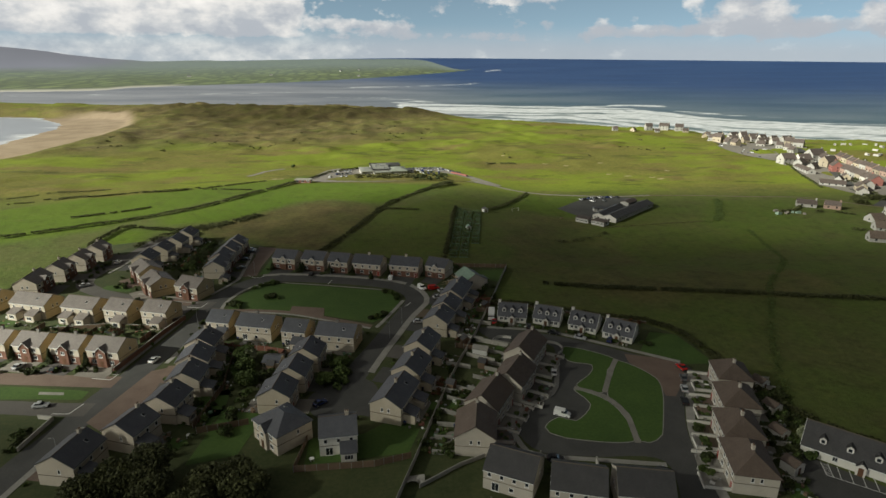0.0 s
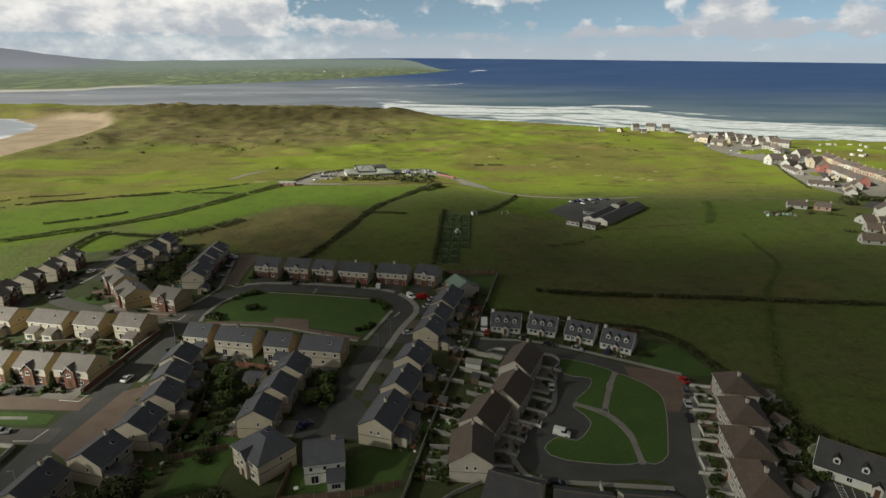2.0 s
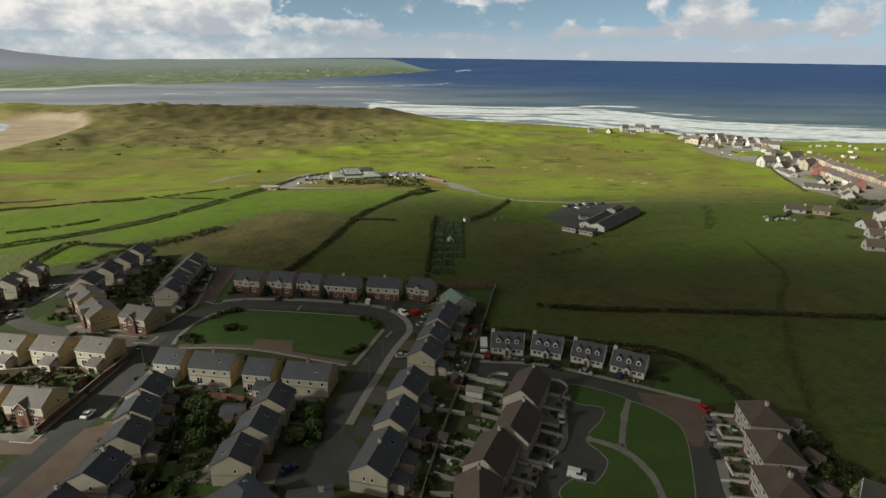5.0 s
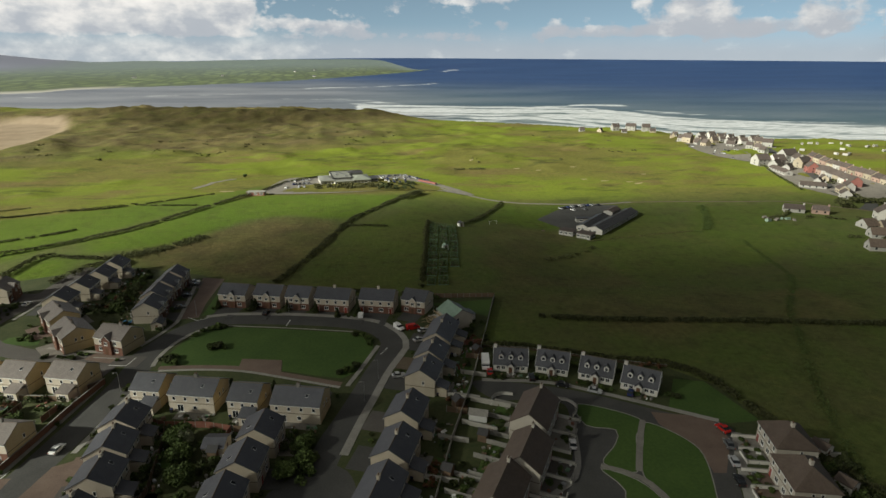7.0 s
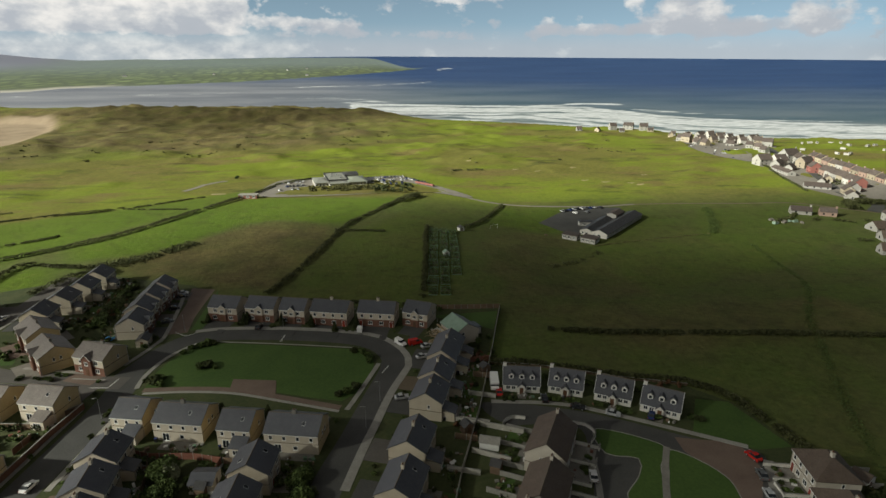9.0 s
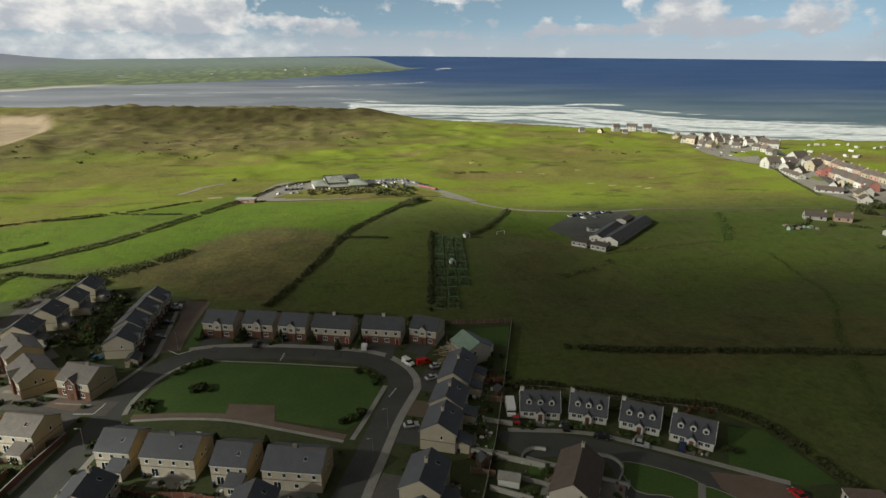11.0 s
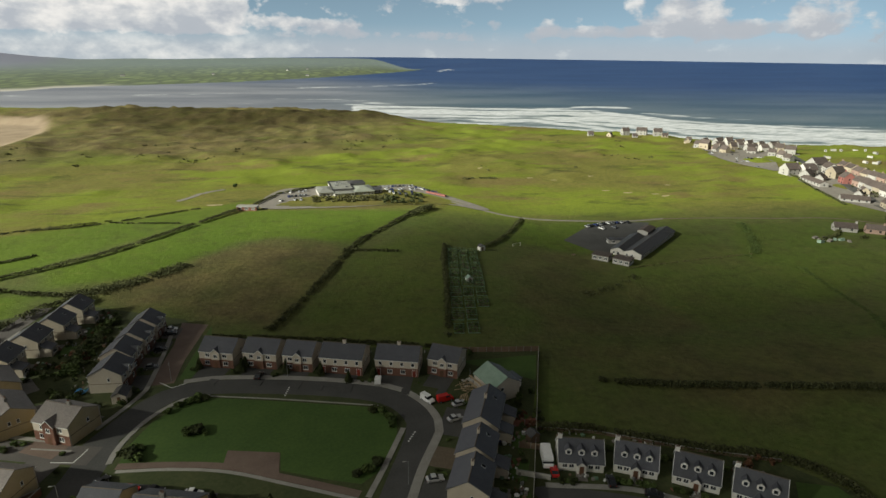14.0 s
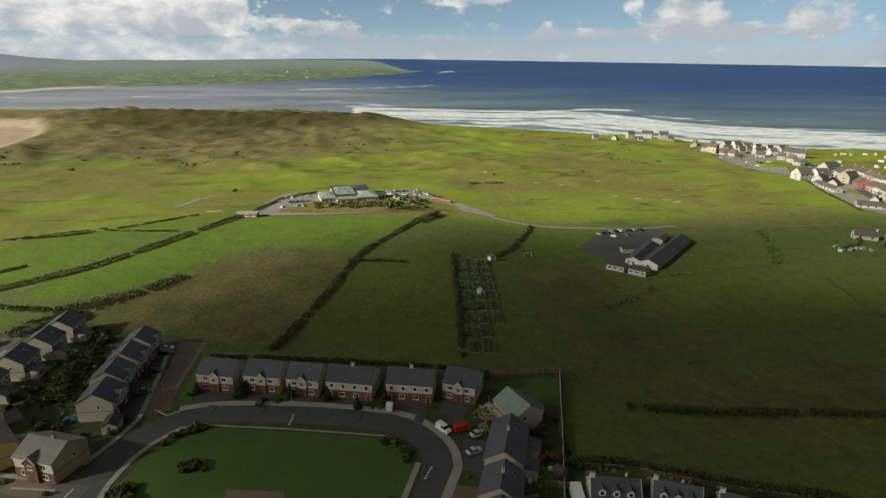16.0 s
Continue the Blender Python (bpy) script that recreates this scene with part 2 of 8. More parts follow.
M = {
    "butter": mk("butter_render", (0.46, 0.40, 0.31), (0.55, 0.49, 0.39), 0.4, 4, 0.9, 0.01, 20, rnd=0.05),
    "stone": mk("stone_white_render", (0.44, 0.40, 0.34), (0.54, 0.50, 0.43), 0.4, 4, 0.9, 0.01, 20, rnd=0.05),
    "cream": mk("cream_render", (0.48, 0.42, 0.34), (0.58, 0.52, 0.43), 0.4, 4, 0.9, 0.01, 20, rnd=0.05),
    "yellow": mk("yellow_render", (0.50, 0.39, 0.225), (0.58, 0.475, 0.30), 0.4, 4, 0.9, 0.01, 20, rnd=0.06),
    "white": mk("white_render", (0.62, 0.60, 0.55), (0.74, 0.72, 0.67), 0.4, 4, 0.9, 0.01, 20, rnd=0.04),
    "trim": mk("white_painted_trim", (0.70, 0.70, 0.68), (0.80, 0.80, 0.78), 1, 8, 0.5),
    "band": mk("dark_band", (0.10, 0.08, 0.06), (0.14, 0.11, 0.08), 1, 8, 0.7),
    "brick": coursed("red_brick", (0.17, 0.085, 0.062), (0.235, 0.125, 0.09), (0.9, 0.85, 0.8), 0.225, 0.075, 0.9, 0.01),
    "slate": coursed("grey_slate", (0.074, 0.078, 0.092), (0.115, 0.119, 0.132), (0.55, 0.55, 0.6), 0.30, 0.20, 0.48, 0.012, rnd=0.12, spec=0.6),
    # lighter and warmer than the grey slate
    "pale_tile": coursed("pale_roof_tile", (0.182, 0.158, 0.142), (0.262, 0.232, 0.210), (0.6, 0.58, 0.56), 0.30, 0.25, 0.5, 0.014, rnd=0.08, spec=0.5),
    "slate_brown": coursed("brown_roof_tile", (0.118, 0.088, 0.068), (0.172, 0.132, 0.105), (0.55, 0.5, 0.5), 0.30, 0.25, 0.6, 0.02, rnd=0.08, spec=0.35),
    "slate_dark": coursed("dark_slate", (0.055, 0.054, 0.055), (0.085, 0.083, 0.082), (0.55, 0.55, 0.6), 0.30, 0.20, 0.45, 0.012, rnd=0.1, spec=0.4),
    "glass": glassy("window_glass", (0.015, 0.018, 0.022)),
    "door_red": mk("red_door_paint", (0.22, 0.03, 0.02), (0.28, 0.05, 0.03), 1, 8, 0.4, rnd=0.3),
    "door_brown": mk("brown_door_paint", (0.10, 0.05, 0.025), (0.14, 0.07, 0.04), 1, 8, 0.45, rnd=0.3),
    "asphalt": mk("asphalt", (0.052, 0.052, 0.050), (0.086, 0.085, 0.081), 0.12, 2.5, 0.85, 0.01, 30),
    "asphalt_light": mk("worn_asphalt", (0.082, 0.075, 0.069), (0.122, 0.112, 0.102), 0.12, 2.5, 0.85, 0.01, 30),
    "concrete": mk("pale_concrete", (0.22, 0.21, 0.19), (0.34, 0.33, 0.30), 0.25, 3, 0.85, 0.01, 20),
    "paving": mk("brick_paving", (0.130, 0.090, 0.071), (0.190, 0.140, 0.112), 0.2, 3, 0.85, 0.01, 12),
    "gravel": mk("gravel_yard", (0.16, 0.145, 0.125), (0.24, 0.22, 0.19), 0.25, 4, 0.95, 0.02, 15),
    "paint": mk("road_paint", (0.6, 0.6, 0.58), (0.72, 0.72, 0.70), 1, 6, 0.6),
    "lawn": mk("mown_lawn", (0.040, 0.082, 0.014), (0.068, 0.120, 0.022), 0.07, 1.2, 0.9, 0.03, 6),
    "garden": mk("garden_grass", (0.030, 0.046, 0.012), (0.070, 0.078, 0.028), 0.12, 1.0, 0.95, 0.05, 5),
    "earth": mk("bare_earth", (0.10, 0.075, 0.05), (0.15, 0.12, 0.085), 0.2, 2, 0.95, 0.05, 4),
    "leaf": leafy("shrub_leaf", (0.042, 0.068, 0.018), (0.090, 0.122, 0.034)),
    "leaf_dark": leafy("dark_hedge_leaf", (0.030, 0.040, 0.014), (0.062, 0.074, 0.026)),
    "tree_leaf": leafy("tree_leaf", (0.042, 0.050, 0.019), (0.084, 0.088, 0.035)),
    "leaf_rust": leafy("rust_shrub_leaf", (0.085, 0.040, 0.022), (0.150, 0.075, 0.038)),
    "hedge_leaf": leafy("field_hedge_leaf", (0.042, 0.049, 0.018), (0.085, 0.090, 0.034)),
    "leaf_pale": leafy("pale_shrub_leaf", (0.16, 0.18, 0.10), (0.24, 0.26, 0.16)),
    "bark": mk("bark", (0.06, 0.045, 0.03), (0.11, 0.085, 0.06), 1, 8, 0.95, 0.02, 10),
    "timber": mk("pale_timber", (0.36, 0.26, 0.15), (0.48, 0.37, 0.23), 0.8, 8, 0.8, 0.005, 20, rnd=0.15),
    "fence_wood": mk("weathered_fence_wood", (0.13, 0.085, 0.055), (0.20, 0.14, 0.095), 0.8, 8, 0.9, rnd=0.15),
    "fence_red": mk("red_stained_fence_wood", (0.17, 0.065, 0.045), (0.23, 0.10, 0.07), 0.8, 8, 0.85, rnd=0.15),
    "blockwall": mk("rendered_block_wall", (0.36, 0.34, 0.30), (0.52, 0.50, 0.46), 0.3, 3, 0.9, 0.01, 12),
    "metal": mk("galvanised_metal", (0.35, 0.36, 0.37), (0.45, 0.46, 0.47), 1, 6, 0.4, metal=0.7),
    "rubber": mk("rubber", (0.02, 0.02, 0.02), (0.03, 0.03, 0.03), 2, 9, 0.8),
    "slabs": mk("patio_slabs", (0.17, 0.16, 0.14), (0.26, 0.245, 0.22), 0.3, 3, 0.9, 0.01, 12),
    "scrub": leafy("scrub_leaf", (0.070, 0.072, 0.028), (0.130, 0.125, 0.050)),
    "sand": mk("beach_sand", (0.30, 0.25, 0.13), (0.40, 0.33, 0.19), 0.02, 0.4, 0.9),
    "net": mk("green_netting", (0.09, 0.17, 0.10), (0.16, 0.26, 0.17), 0.6, 5, 0.7),
    "membrane": mk("green_roof_membrane", (0.17, 0.25, 0.19), (0.25, 0.34, 0.27), 0.6, 5, 0.6),
    "blue_sheet": mk("blue_tarpaulin", (0.05, 0.22, 0.45), (0.08, 0.30, 0.58), 1, 5, 0.4),
}
for key, c in {"red": (0.45, 0.02, 0.015), "silver": (0.42, 0.43, 0.44), "white": (0.75, 0.75, 0.74), "navy": (0.02, 0.035, 0.12), "black": (0.015, 0.015, 0.017), "grey": (0.12, 0.125, 0.13)}.items():
    M["car_" + key] = mk(key + "_car_paint", c, tuple(min(1, v * 1.15) for v in c), 1, 5, 0.25, spec=0.6)
M["car_black"].node_tree.nodes["Principled BSDF"].inputs["Roughness"].default_value = 0.3


# ---------- mesh helpers ----------
class Geo:
    """Vertices and faces of one mesh, with uv in metres."""

    def __init__(self):
        self.v, self.f, self.uv = [], [], []

    def face(self, pts, uvs=None):
        n = len(self.v)
        self.v.extend(tuple(p) for p in pts)
        self.f.append(tuple(range(n, n + len(pts))))
        if uvs is None:
            o = Vector(pts[0])
            ax = (Vector(pts[1]) - o)
            ax = ax.normalized() if ax.length > 1e-6 else Vector((1, 0, 0))
            nn = Vector((0, 0, 0))
            for i in range(len(pts)):
                nn += Vector(pts[i]).cross(Vector(pts[(i + 1) % len(pts)]))
            ay = nn.normalized().cross(ax) if nn.length > 1e-9 else Vector((0, 1, 0))
            uvs = [((Vector(p) - o).dot(ax), (Vector(p) - o).dot(ay)) for p in pts]
        self.uv.extend(uvs)
        return self

    def box(self, x0, y0, z0, x1, y1, z1, m=None):
        p = [Vector((x, y, z)) for z in (z0, z1) for y in (y0, y1) for x in (x0, x1)]
        if m is not None:
            p = [m @ q for q in p]
        for q in ((0, 2, 3, 1), (4, 5, 7, 6), (0, 1, 5, 4), (2, 6, 7, 3), (0, 4, 6, 2), (1, 3, 7, 5)):
            self.face([p[i] for i in q])
        return self

    def prism(self, outline, axis, a, b, m=None):
        """An outline of 2-D points pushed along an axis from a to b."""
        def put(p, t):
            q = {"x": (t, p[0], p[1]), "y": (p[0], t, p[1]), "z": (p[0], p[1], t)}[axis]
            return m @ Vector(q) if m is not None else Vector(q)
        A, B = [put(p, a) for p in outline], [put(p, b) for p in outline]
        area = sum(outline[i][0] * outline[(i + 1) % len(outline)][1] - outline[(i + 1) % len(outline)][0] * outline[i][1] for i in range(len(outline)))
        flip = (area > 0) == (axis != "y")
        n = len(outline)
        self.face(A[::-1] if flip else A)
        self.face(B if flip else B[::-1])
        for i in range(n):
            j = (i + 1) % n
            q = [A[i], A[j], B[j], B[i]]
            self.face(q if flip else q[::-1])
        return self

    def mesh(self, name, *mats):
        me = bpy.data.meshes.new(name)
        me.from_pydata(self.v, [], self.f)
        uv = me.uv_layers.new(name="UVMap")
        uv.data.foreach_set("uv", np.array(self.uv, dtype=np.float32).ravel())
        for x in mats:
            me.materials.append(x)
        me.update()
        return me


def part(name, geo, material, parent, label=""):
    me = geo if isinstance(geo, bpy.types.Mesh) else geo.mesh(name, material)
    ob = new(name, me)
    ob.parent = parent
    return tagged(ob, label)


def thing(name, m, label, category, group="", kind=""):
    ob = new(name)
    ob.empty_display_size = 0.5
    ob.matrix_world = m
    return tagged(ob, label, category, group, kind)


def solid(name, geo, material, label, category, group="", kind="", m=None):
    ob = new(name, geo.mesh(name, material))
    if m is not None:
        ob.matrix_world = m
    return tagged(ob, label, category, group, kind)


def smooth_line(pts, step=3.0, closed=False):
    """A smooth line through the points."""
    P = [Vector((*p[:2], 0)) for p in pts]
    n, out = len(P), []
    for i in range(n if closed else n - 1):
        p1, p2 = P[i], P[(i + 1) % n]
        p0 = P[i - 1] if (i or closed) else p1 + (p1 - p2)
        p3 = P[(i + 2) % n] if (closed or i + 2 < n) else p2 + (p2 - p1)
        k = max(1, int((p2 - p1).length / step))
        for j in range(k):
            t = j / k
            out.append(0.5 * ((2 * p1) + (p2 - p0) * t + (2 * p0 - 5 * p1 + 4 * p2 - p3) * t * t + (3 * p1 - p0 - 3 * p2 + p3) * t ** 3))
    if not closed:
        out.append(P[-1])
    return [(p.x, p.y) for p in out]


def S(v, a, b):
    k = np.clip((v - a) / (b - a), 0, 1)
    return k * k * (3 - 2 * k)


def seg_dist(X, Y, line, closed=False):
    """Distance to a polyline, by numpy."""
    best = np.full(np.shape(X), 1e9)
    pts = list(line) + ([line[0]] if closed else [])
    for (ax, ay), (bx, by) in zip(pts, pts[1:]):
        dx, dy = bx - ax, by - ay
        t = np.clip(((X - ax) * dx + (Y - ay) * dy) / (dx * dx + dy * dy + 1e-9), 0, 1)
        best = np.minimum(best, np.hypot(X - ax - t * dx, Y - ay - t * dy))
    return best


def inside(X, Y, poly):
    res = np.zeros(np.shape(X), bool)
    n = len(poly)
    for i in range(n):
        (ax, ay), (bx, by) = poly[i], poly[(i + 1) % n]
        cond = ((ay > Y) != (by > Y)) & (X < (bx - ax) * (Y - ay) / (by - ay + 1e-12) + ax)
        res ^= cond
    return res


def fbm(X, Y, scale, octaves=4, seed=0.0, ridged=False):
    """Cheap value noise, summed over octaves."""
    def lattice(ix, iy):
        h = np.sin(ix * 127.1 + iy * 311.7 + seed * 74.7) * 43758.5453
        return h - np.floor(h)
    tot, amp, norm = 0.0, 1.0, 0.0
    for o in range(octaves):
        x, y = X / scale * 2 ** o + 17.3 * o, Y / scale * 2 ** o + 9.1 * o
        ix, iy = np.floor(x), np.floor(y)
        fx, fy = x - ix, y - iy
        fx, fy = fx * fx * (3 - 2 * fx), fy * fy * (3 - 2 * fy)
        v = (lattice(ix, iy) * (1 - fx) + lattice(ix + 1, iy) * fx) * (1 - fy) + (lattice(ix, iy + 1) * (1 - fx) + lattice(ix + 1, iy + 1) * fx) * fy
        if ridged:
            v = 1 - np.abs(2 * v - 1)
        tot, norm, amp = tot + v * amp, norm + amp, amp * 0.5
    return tot / norm

from mathutils.geometry import tessellate_polygon


# ---------- the lie of the land ----------
COAST = [(1900, 560), (1100, 680), (717, 731), (566, 775), (418, 901), (346, 954), (179, 1056), (92, 1128), (70, 1180), (20, 1250), (-120, 1290), (-400, 1330), (-800, 1380), (-1600, 1420)]
BAY = [(-1600, 1120), (-900, 1100), (-669, 1090), (-608, 1078), (-521, 992), (-489, 909), (-480, 828), (-474, 765), (-480, 640), (-560, 520), (-760, 400), (-1600, 250)]
LAND = COAST + BAY + [(-1600, -400), (1900, -400)]


def base_height(X, Y):
    r, q = S(X, 45, 125), S(X, 20, 130)
    z = -10 * np.maximum(S(Y, 205, 300) * r, S(Y, 250, 360) * q) - 10 * S(Y, 360, 580) * (1 - np.maximum(r, q))
    return z - 3 * S(Y, 600, 900)


def dune_field(X, Y):
    """How much of a dune a place is, 0 to 1."""
    edge = 640 + 0.28 * (X + 100) + 60 * (fbm(X, Y, 160, 3, 5) - 0.5)
    return S(Y, edge, edge + 170) * S(-X, -150, 40) * S(X, -620, -380)


def height(X, Y):
    X, Y = np.asarray(X, float), np.asarray(Y, float)
    z = base_height(X, Y)
    links = S(Y, 400, 520) + S(Y, 330, 420) * S(-X, 110, 170)
    links = np.clip(links, 0, 1)
    mounds = (0.85 + 0.75 * S(Y, 540, 660)) * (3.4 * (fbm(X, Y, 80, 4, 2) - 0.5) + 1.8 * S(fbm(X, Y, 38, 3, 13), 0.52, 0.80) + 1.3 * (fbm(X, Y, 20, 3, 7) - 0.5))
    club = S(-(((X - 10) / 78) ** 2 + ((Y - 492) / 56) ** 2), -1.35, -0.75)
    z = z + links * mounds * (1 - club)
    d = dune_field(X, Y)
    z = z + d * (9 * fbm(X, Y, 150, 4, 3) - 1 + 8 * fbm(X, Y, 60, 4, 4) + 6.0 * fbm(X, Y, 26, 3, 6, True) - 8)
    # the high back ridge of the dunes
    rl = seg_dist(X, Y, [(-640, 1120), (-420, 1110), (-200, 1085), (-60, 1040), (20, 1055), (72, 1120)])
    ridge = np.exp(-(rl / 62.0) ** 2)
    z = z + ridge * (7 + 6 * fbm(X, Y, 60, 4, 9, True)) * (1 - 0.35 * S(-X, 150, 450)) * S(Y, 880, 1000)
    # shores
    ins = inside(X, Y, LAND)
    dc, db = seg_dist(X, Y, COAST), seg_dist(X, Y, BAY)
    rise = np.where(dc < db, SEA + np.where(dc < 30, 0.06 * dc, 1.8 + 0.42 * (dc - 30)), SEA + 0.022 * db + 0.3 * np.maximum(0, db - 95 * S(-Y, -1095, -1020)))
    z = np.minimum(z, rise)
    return np.where(ins, z, SEA - 0.10 * np.minimum(np.minimum(dc, db), 60) - 0.3)


def ground_z(x, y):
    return float(height(np.array([x]), np.array([y]))[0])


def axis(parts):
    out = []
    for a, b, s in parts:
        out += list(np.arange(a, b, s))
    return np.array(out + [parts[-1][1]])


# fields: outline, then tint (lush, brown, worn)
FIELDS = [
    ([(-139, 288), (-136, 314), (-122, 311), (-117, 281)], (1.0, 0.0, 0.0)),
    ([(-60, 448), (-79, 418), (-94, 386), (-111, 357), (-128, 340), (-118, 318), (-84, 328), (-66, 352), (-54, 372), (-30, 376), (-12, 368), (2, 366), (22, 398), (40, 432), (0, 440)], (0.95, 0.0, 0.0)),
    ([(-96, 392), (-130, 346), (-151, 311), (-260, 250), (-300, 300), (-175, 396), (-120, 424)], (0.9, 0.0, 0.0)),
    ([(-66, 450), (-96, 392), (-118, 424), (-91, 458), (-62, 490)], (0.8, 0.0, 0.0)),
    ([(-100, 312), (-80, 330), (-62, 356), (-38, 374), (-12, 364), (-3, 342), (-12, 310), (-26, 272), (-55, 285), (-88, 300)], (0.0, 0.85, 0.0)),
    ([(30, 376), (4, 339), (-9, 296), (-18, 262), (25, 256), (38, 307), (46, 355), (105, 426), (50, 437)], (0.35, 0.15, 0.0)),
    ([(82, 372), (107, 424), (150, 418), (120, 380), (128, 360)], (0.7, 0.0, 0.0)),
    ([(62, 250), (70, 330), (95, 360), (128, 355), (130, 262)], (0.0, 0.45, 0.0)),
    ([(135, 345), (195, 395), (210, 350), (190, 285), (130, 262)], (0.25, 0.1, 0.0)),
    ([(205, 350), (240, 405), (290, 400), (270, 365), (285, 330), (195, 285)], (0.45, 0.05, 0.0)),
    ([(100, 200), (190, 205), (190, 240), (75, 250), (62, 243)], (0.0, 0.55, 0.0)),
]


def build_ground():
    xs = axis([(-3000, -900, 150), (-900, -700, 20), (-700, -420, 9), (-420, -200, 6.5), (-200, 260, 5), (260, 700, 8), (700, 1300, 30), (1300, 3000, 170)])
    ys = axis([(-700, -100, 100), (-100, 60, 20), (60, 460, 5), (460, 800, 5.5), (800, 1240, 6.5), (1240, 1520, 20)])
    X, Y = np.meshgrid(xs, ys)
    Z = height(X, Y)
    nx, ny = len(xs), len(ys)
    verts = np.stack([X, Y, Z], -1).reshape(-1, 3)
    idx = np.arange(nx * ny).reshape(ny, nx)
    faces = np.stack([idx[:-1, :-1], idx[:-1, 1:], idx[1:, 1:], idx[1:, :-1]], -1).reshape(-1, 4)
    me = bpy.data.meshes.new("ground")
    me.from_pydata(verts.tolist(), [], faces.tolist())
    cover = np.zeros((ny, nx, 4))
    for poly, tint in FIELDS:
        wob = 5.0 * (fbm(X, Y, 22, 3, 3) - 0.5)
        sd = seg_dist(X + wob, Y + wob, poly, True) * np.where(inside(X + wob, Y + wob, poly), 1, -1)
        ins = S(sd, -5.0, 5.0)
        for k in range(3):
            cover[..., k] = cover[..., k] * (1 - ins) + tint[k] * ins
    d = dune_field(X, Y)
    rl = seg_dist(X, Y, [(-640, 1120), (-420, 1110), (-200, 1085), (-60, 1040), (20, 1055), (72, 1120)])
    heath = np.clip(d * (1.0 + 2.2 * (fbm(X, Y, 60, 5, 11) - 0.45)) + 0.9 * np.exp(-(rl / 80.0) ** 2), 0, 1)
    cover[..., 1] = np.maximum(cover[..., 1], heath)
    ins = inside(X, Y, LAND)
    dc, db = seg_dist(X, Y, COAST), seg_dist(X, Y, BAY)
    beach = np.maximum(S(-db, -112, -96) * S(-Y, -1078, -1052) * (dc > db), S(-dc, -26, -14) * (dc <= db))
    cover[..., 2] = np.where(ins, beach, 1.0)
    links = np.clip(S(Y, 395, 470) + S(Y, 330, 420) * S(-X, 110, 170), 0, 1)
    cover[..., 3] = links * (1 - 0.45 * d)
    att = me.color_attributes.new("cover", "FLOAT_COLOR", "POINT")
    att.data.foreach_set("color", cover.reshape(-1).astype(np.float32))
    me.polygons.foreach_set("use_smooth", [True] * len(me.polygons))
    m = bpy.data.materials.new("grassland")
    m.use_nodes = True
    nt = m.node_tree
    N = nt.nodes.new
    b = nt.nodes["Principled BSDF"]
    b.inputs["Roughness"].default_value, b.inputs["Specular IOR Level"].default_value = 0.95, 0.1
    pos = N("ShaderNodeNewGeometry").outputs["Position"]

    def nz(scale, detail=6, rough=0.6, stretch=(1, 1, 1)):
        mp = N("ShaderNodeMapping")
        mp.inputs["Scale"].default_value = stretch
        link(nt, pos, mp.inputs["Vector"])
        n = N("ShaderNodeTexNoise")
        n.inputs["Scale"].default_value, n.inputs["Detail"].default_value, n.inputs["Roughness"].default_value = scale, detail, rough
        link(nt, mp.outputs[0], n.inputs["Vector"])
        return n.outputs["Fac"]

    def rampv(f, lo, hi):
        r = N("ShaderNodeMapRange")
        r.inputs["From Min"].default_value, r.inputs["From Max"].default_value = lo, hi
        link(nt, f, r.inputs["Value"])
        return r.outputs[0]

    def mixc(f, a, b2):
        x = N("ShaderNodeMix")
        x.data_type = "RGBA"
        if isinstance(f, float):
            x.inputs[0].default_value = f
        else:
            link(nt, f, x.inputs[0])
        for i, c in ((6, a), (7, b2)):
            if isinstance(c, tuple):
                x.inputs[i].default_value = (*c, 1)
            else:
                link(nt, c, x.inputs[i])
        return x.outputs[2]

    def mul(a, c):
        x = N("ShaderNodeMath")
        x.operation = "MULTIPLY"
        for i, v in enumerate((a, c)):
            if isinstance(v, float):
                x.inputs[i].default_value = v
            else:
                link(nt, v, x.inputs[i])
        return x.outputs[0]

    at = N("ShaderNodeAttribute")
    at.attribute_name = "cover"
    sp = N("ShaderNodeSeparateColor")
    link(nt, at.outputs["Color"], sp.inputs[0])
    tuft = rampv(nz(0.45, 8, 0.72), 0.30, 0.70)
    blot = rampv(nz(0.035, 5, 0.6), 0.38, 0.62)
    wide = rampv(nz(0.009, 4, 0.55), 0.36, 0.64)
    base = mixc(blot, mixc(tuft, (0.070, 0.099, 0.024), (0.117, 0.152, 0.039)), mixc(tuft, (0.076, 0.088, 0.030), (0.127, 0.136, 0.048)))
    rough_g = mixc(tuft, (0.105, 0.108, 0.024), (0.205, 0.190, 0.050))
    mown = mixc(tuft, (0.135, 0.175, 0.020), (0.195, 0.232, 0.030))
    tan = mixc(tuft, (0.115, 0.090, 0.034), (0.215, 0.165, 0.066))
    dark_g = mixc(tuft, (0.040, 0.048, 0.014), (0.088, 0.092, 0.028))
    fair = rampv(nz(0.0115, 5, 0.6, (0.55, 1, 1)), 0.44, 0.54)
    links_c = mixc(fair, rough_g, mown)
    links_c = mixc(mul(rampv(nz(0.021, 8, 0.7, (0.45, 1, 1)), 0.52, 0.63), 0.85), links_c, tan)
    links_c = mixc(mul(rampv(nz(0.034, 8, 0.72, (0.40, 1, 1)), 0.55, 0.64), 0.8), links_c, dark_g)
    col = mixc(at.outputs["Alpha"], base, links_c)
    lush = mixc(wide, mixc(tuft, (0.070, 0.120, 0.014), (0.100, 0.155, 0.020)), mixc(tuft, (0.090, 0.140, 0.016), (0.120, 0.175, 0.022)))
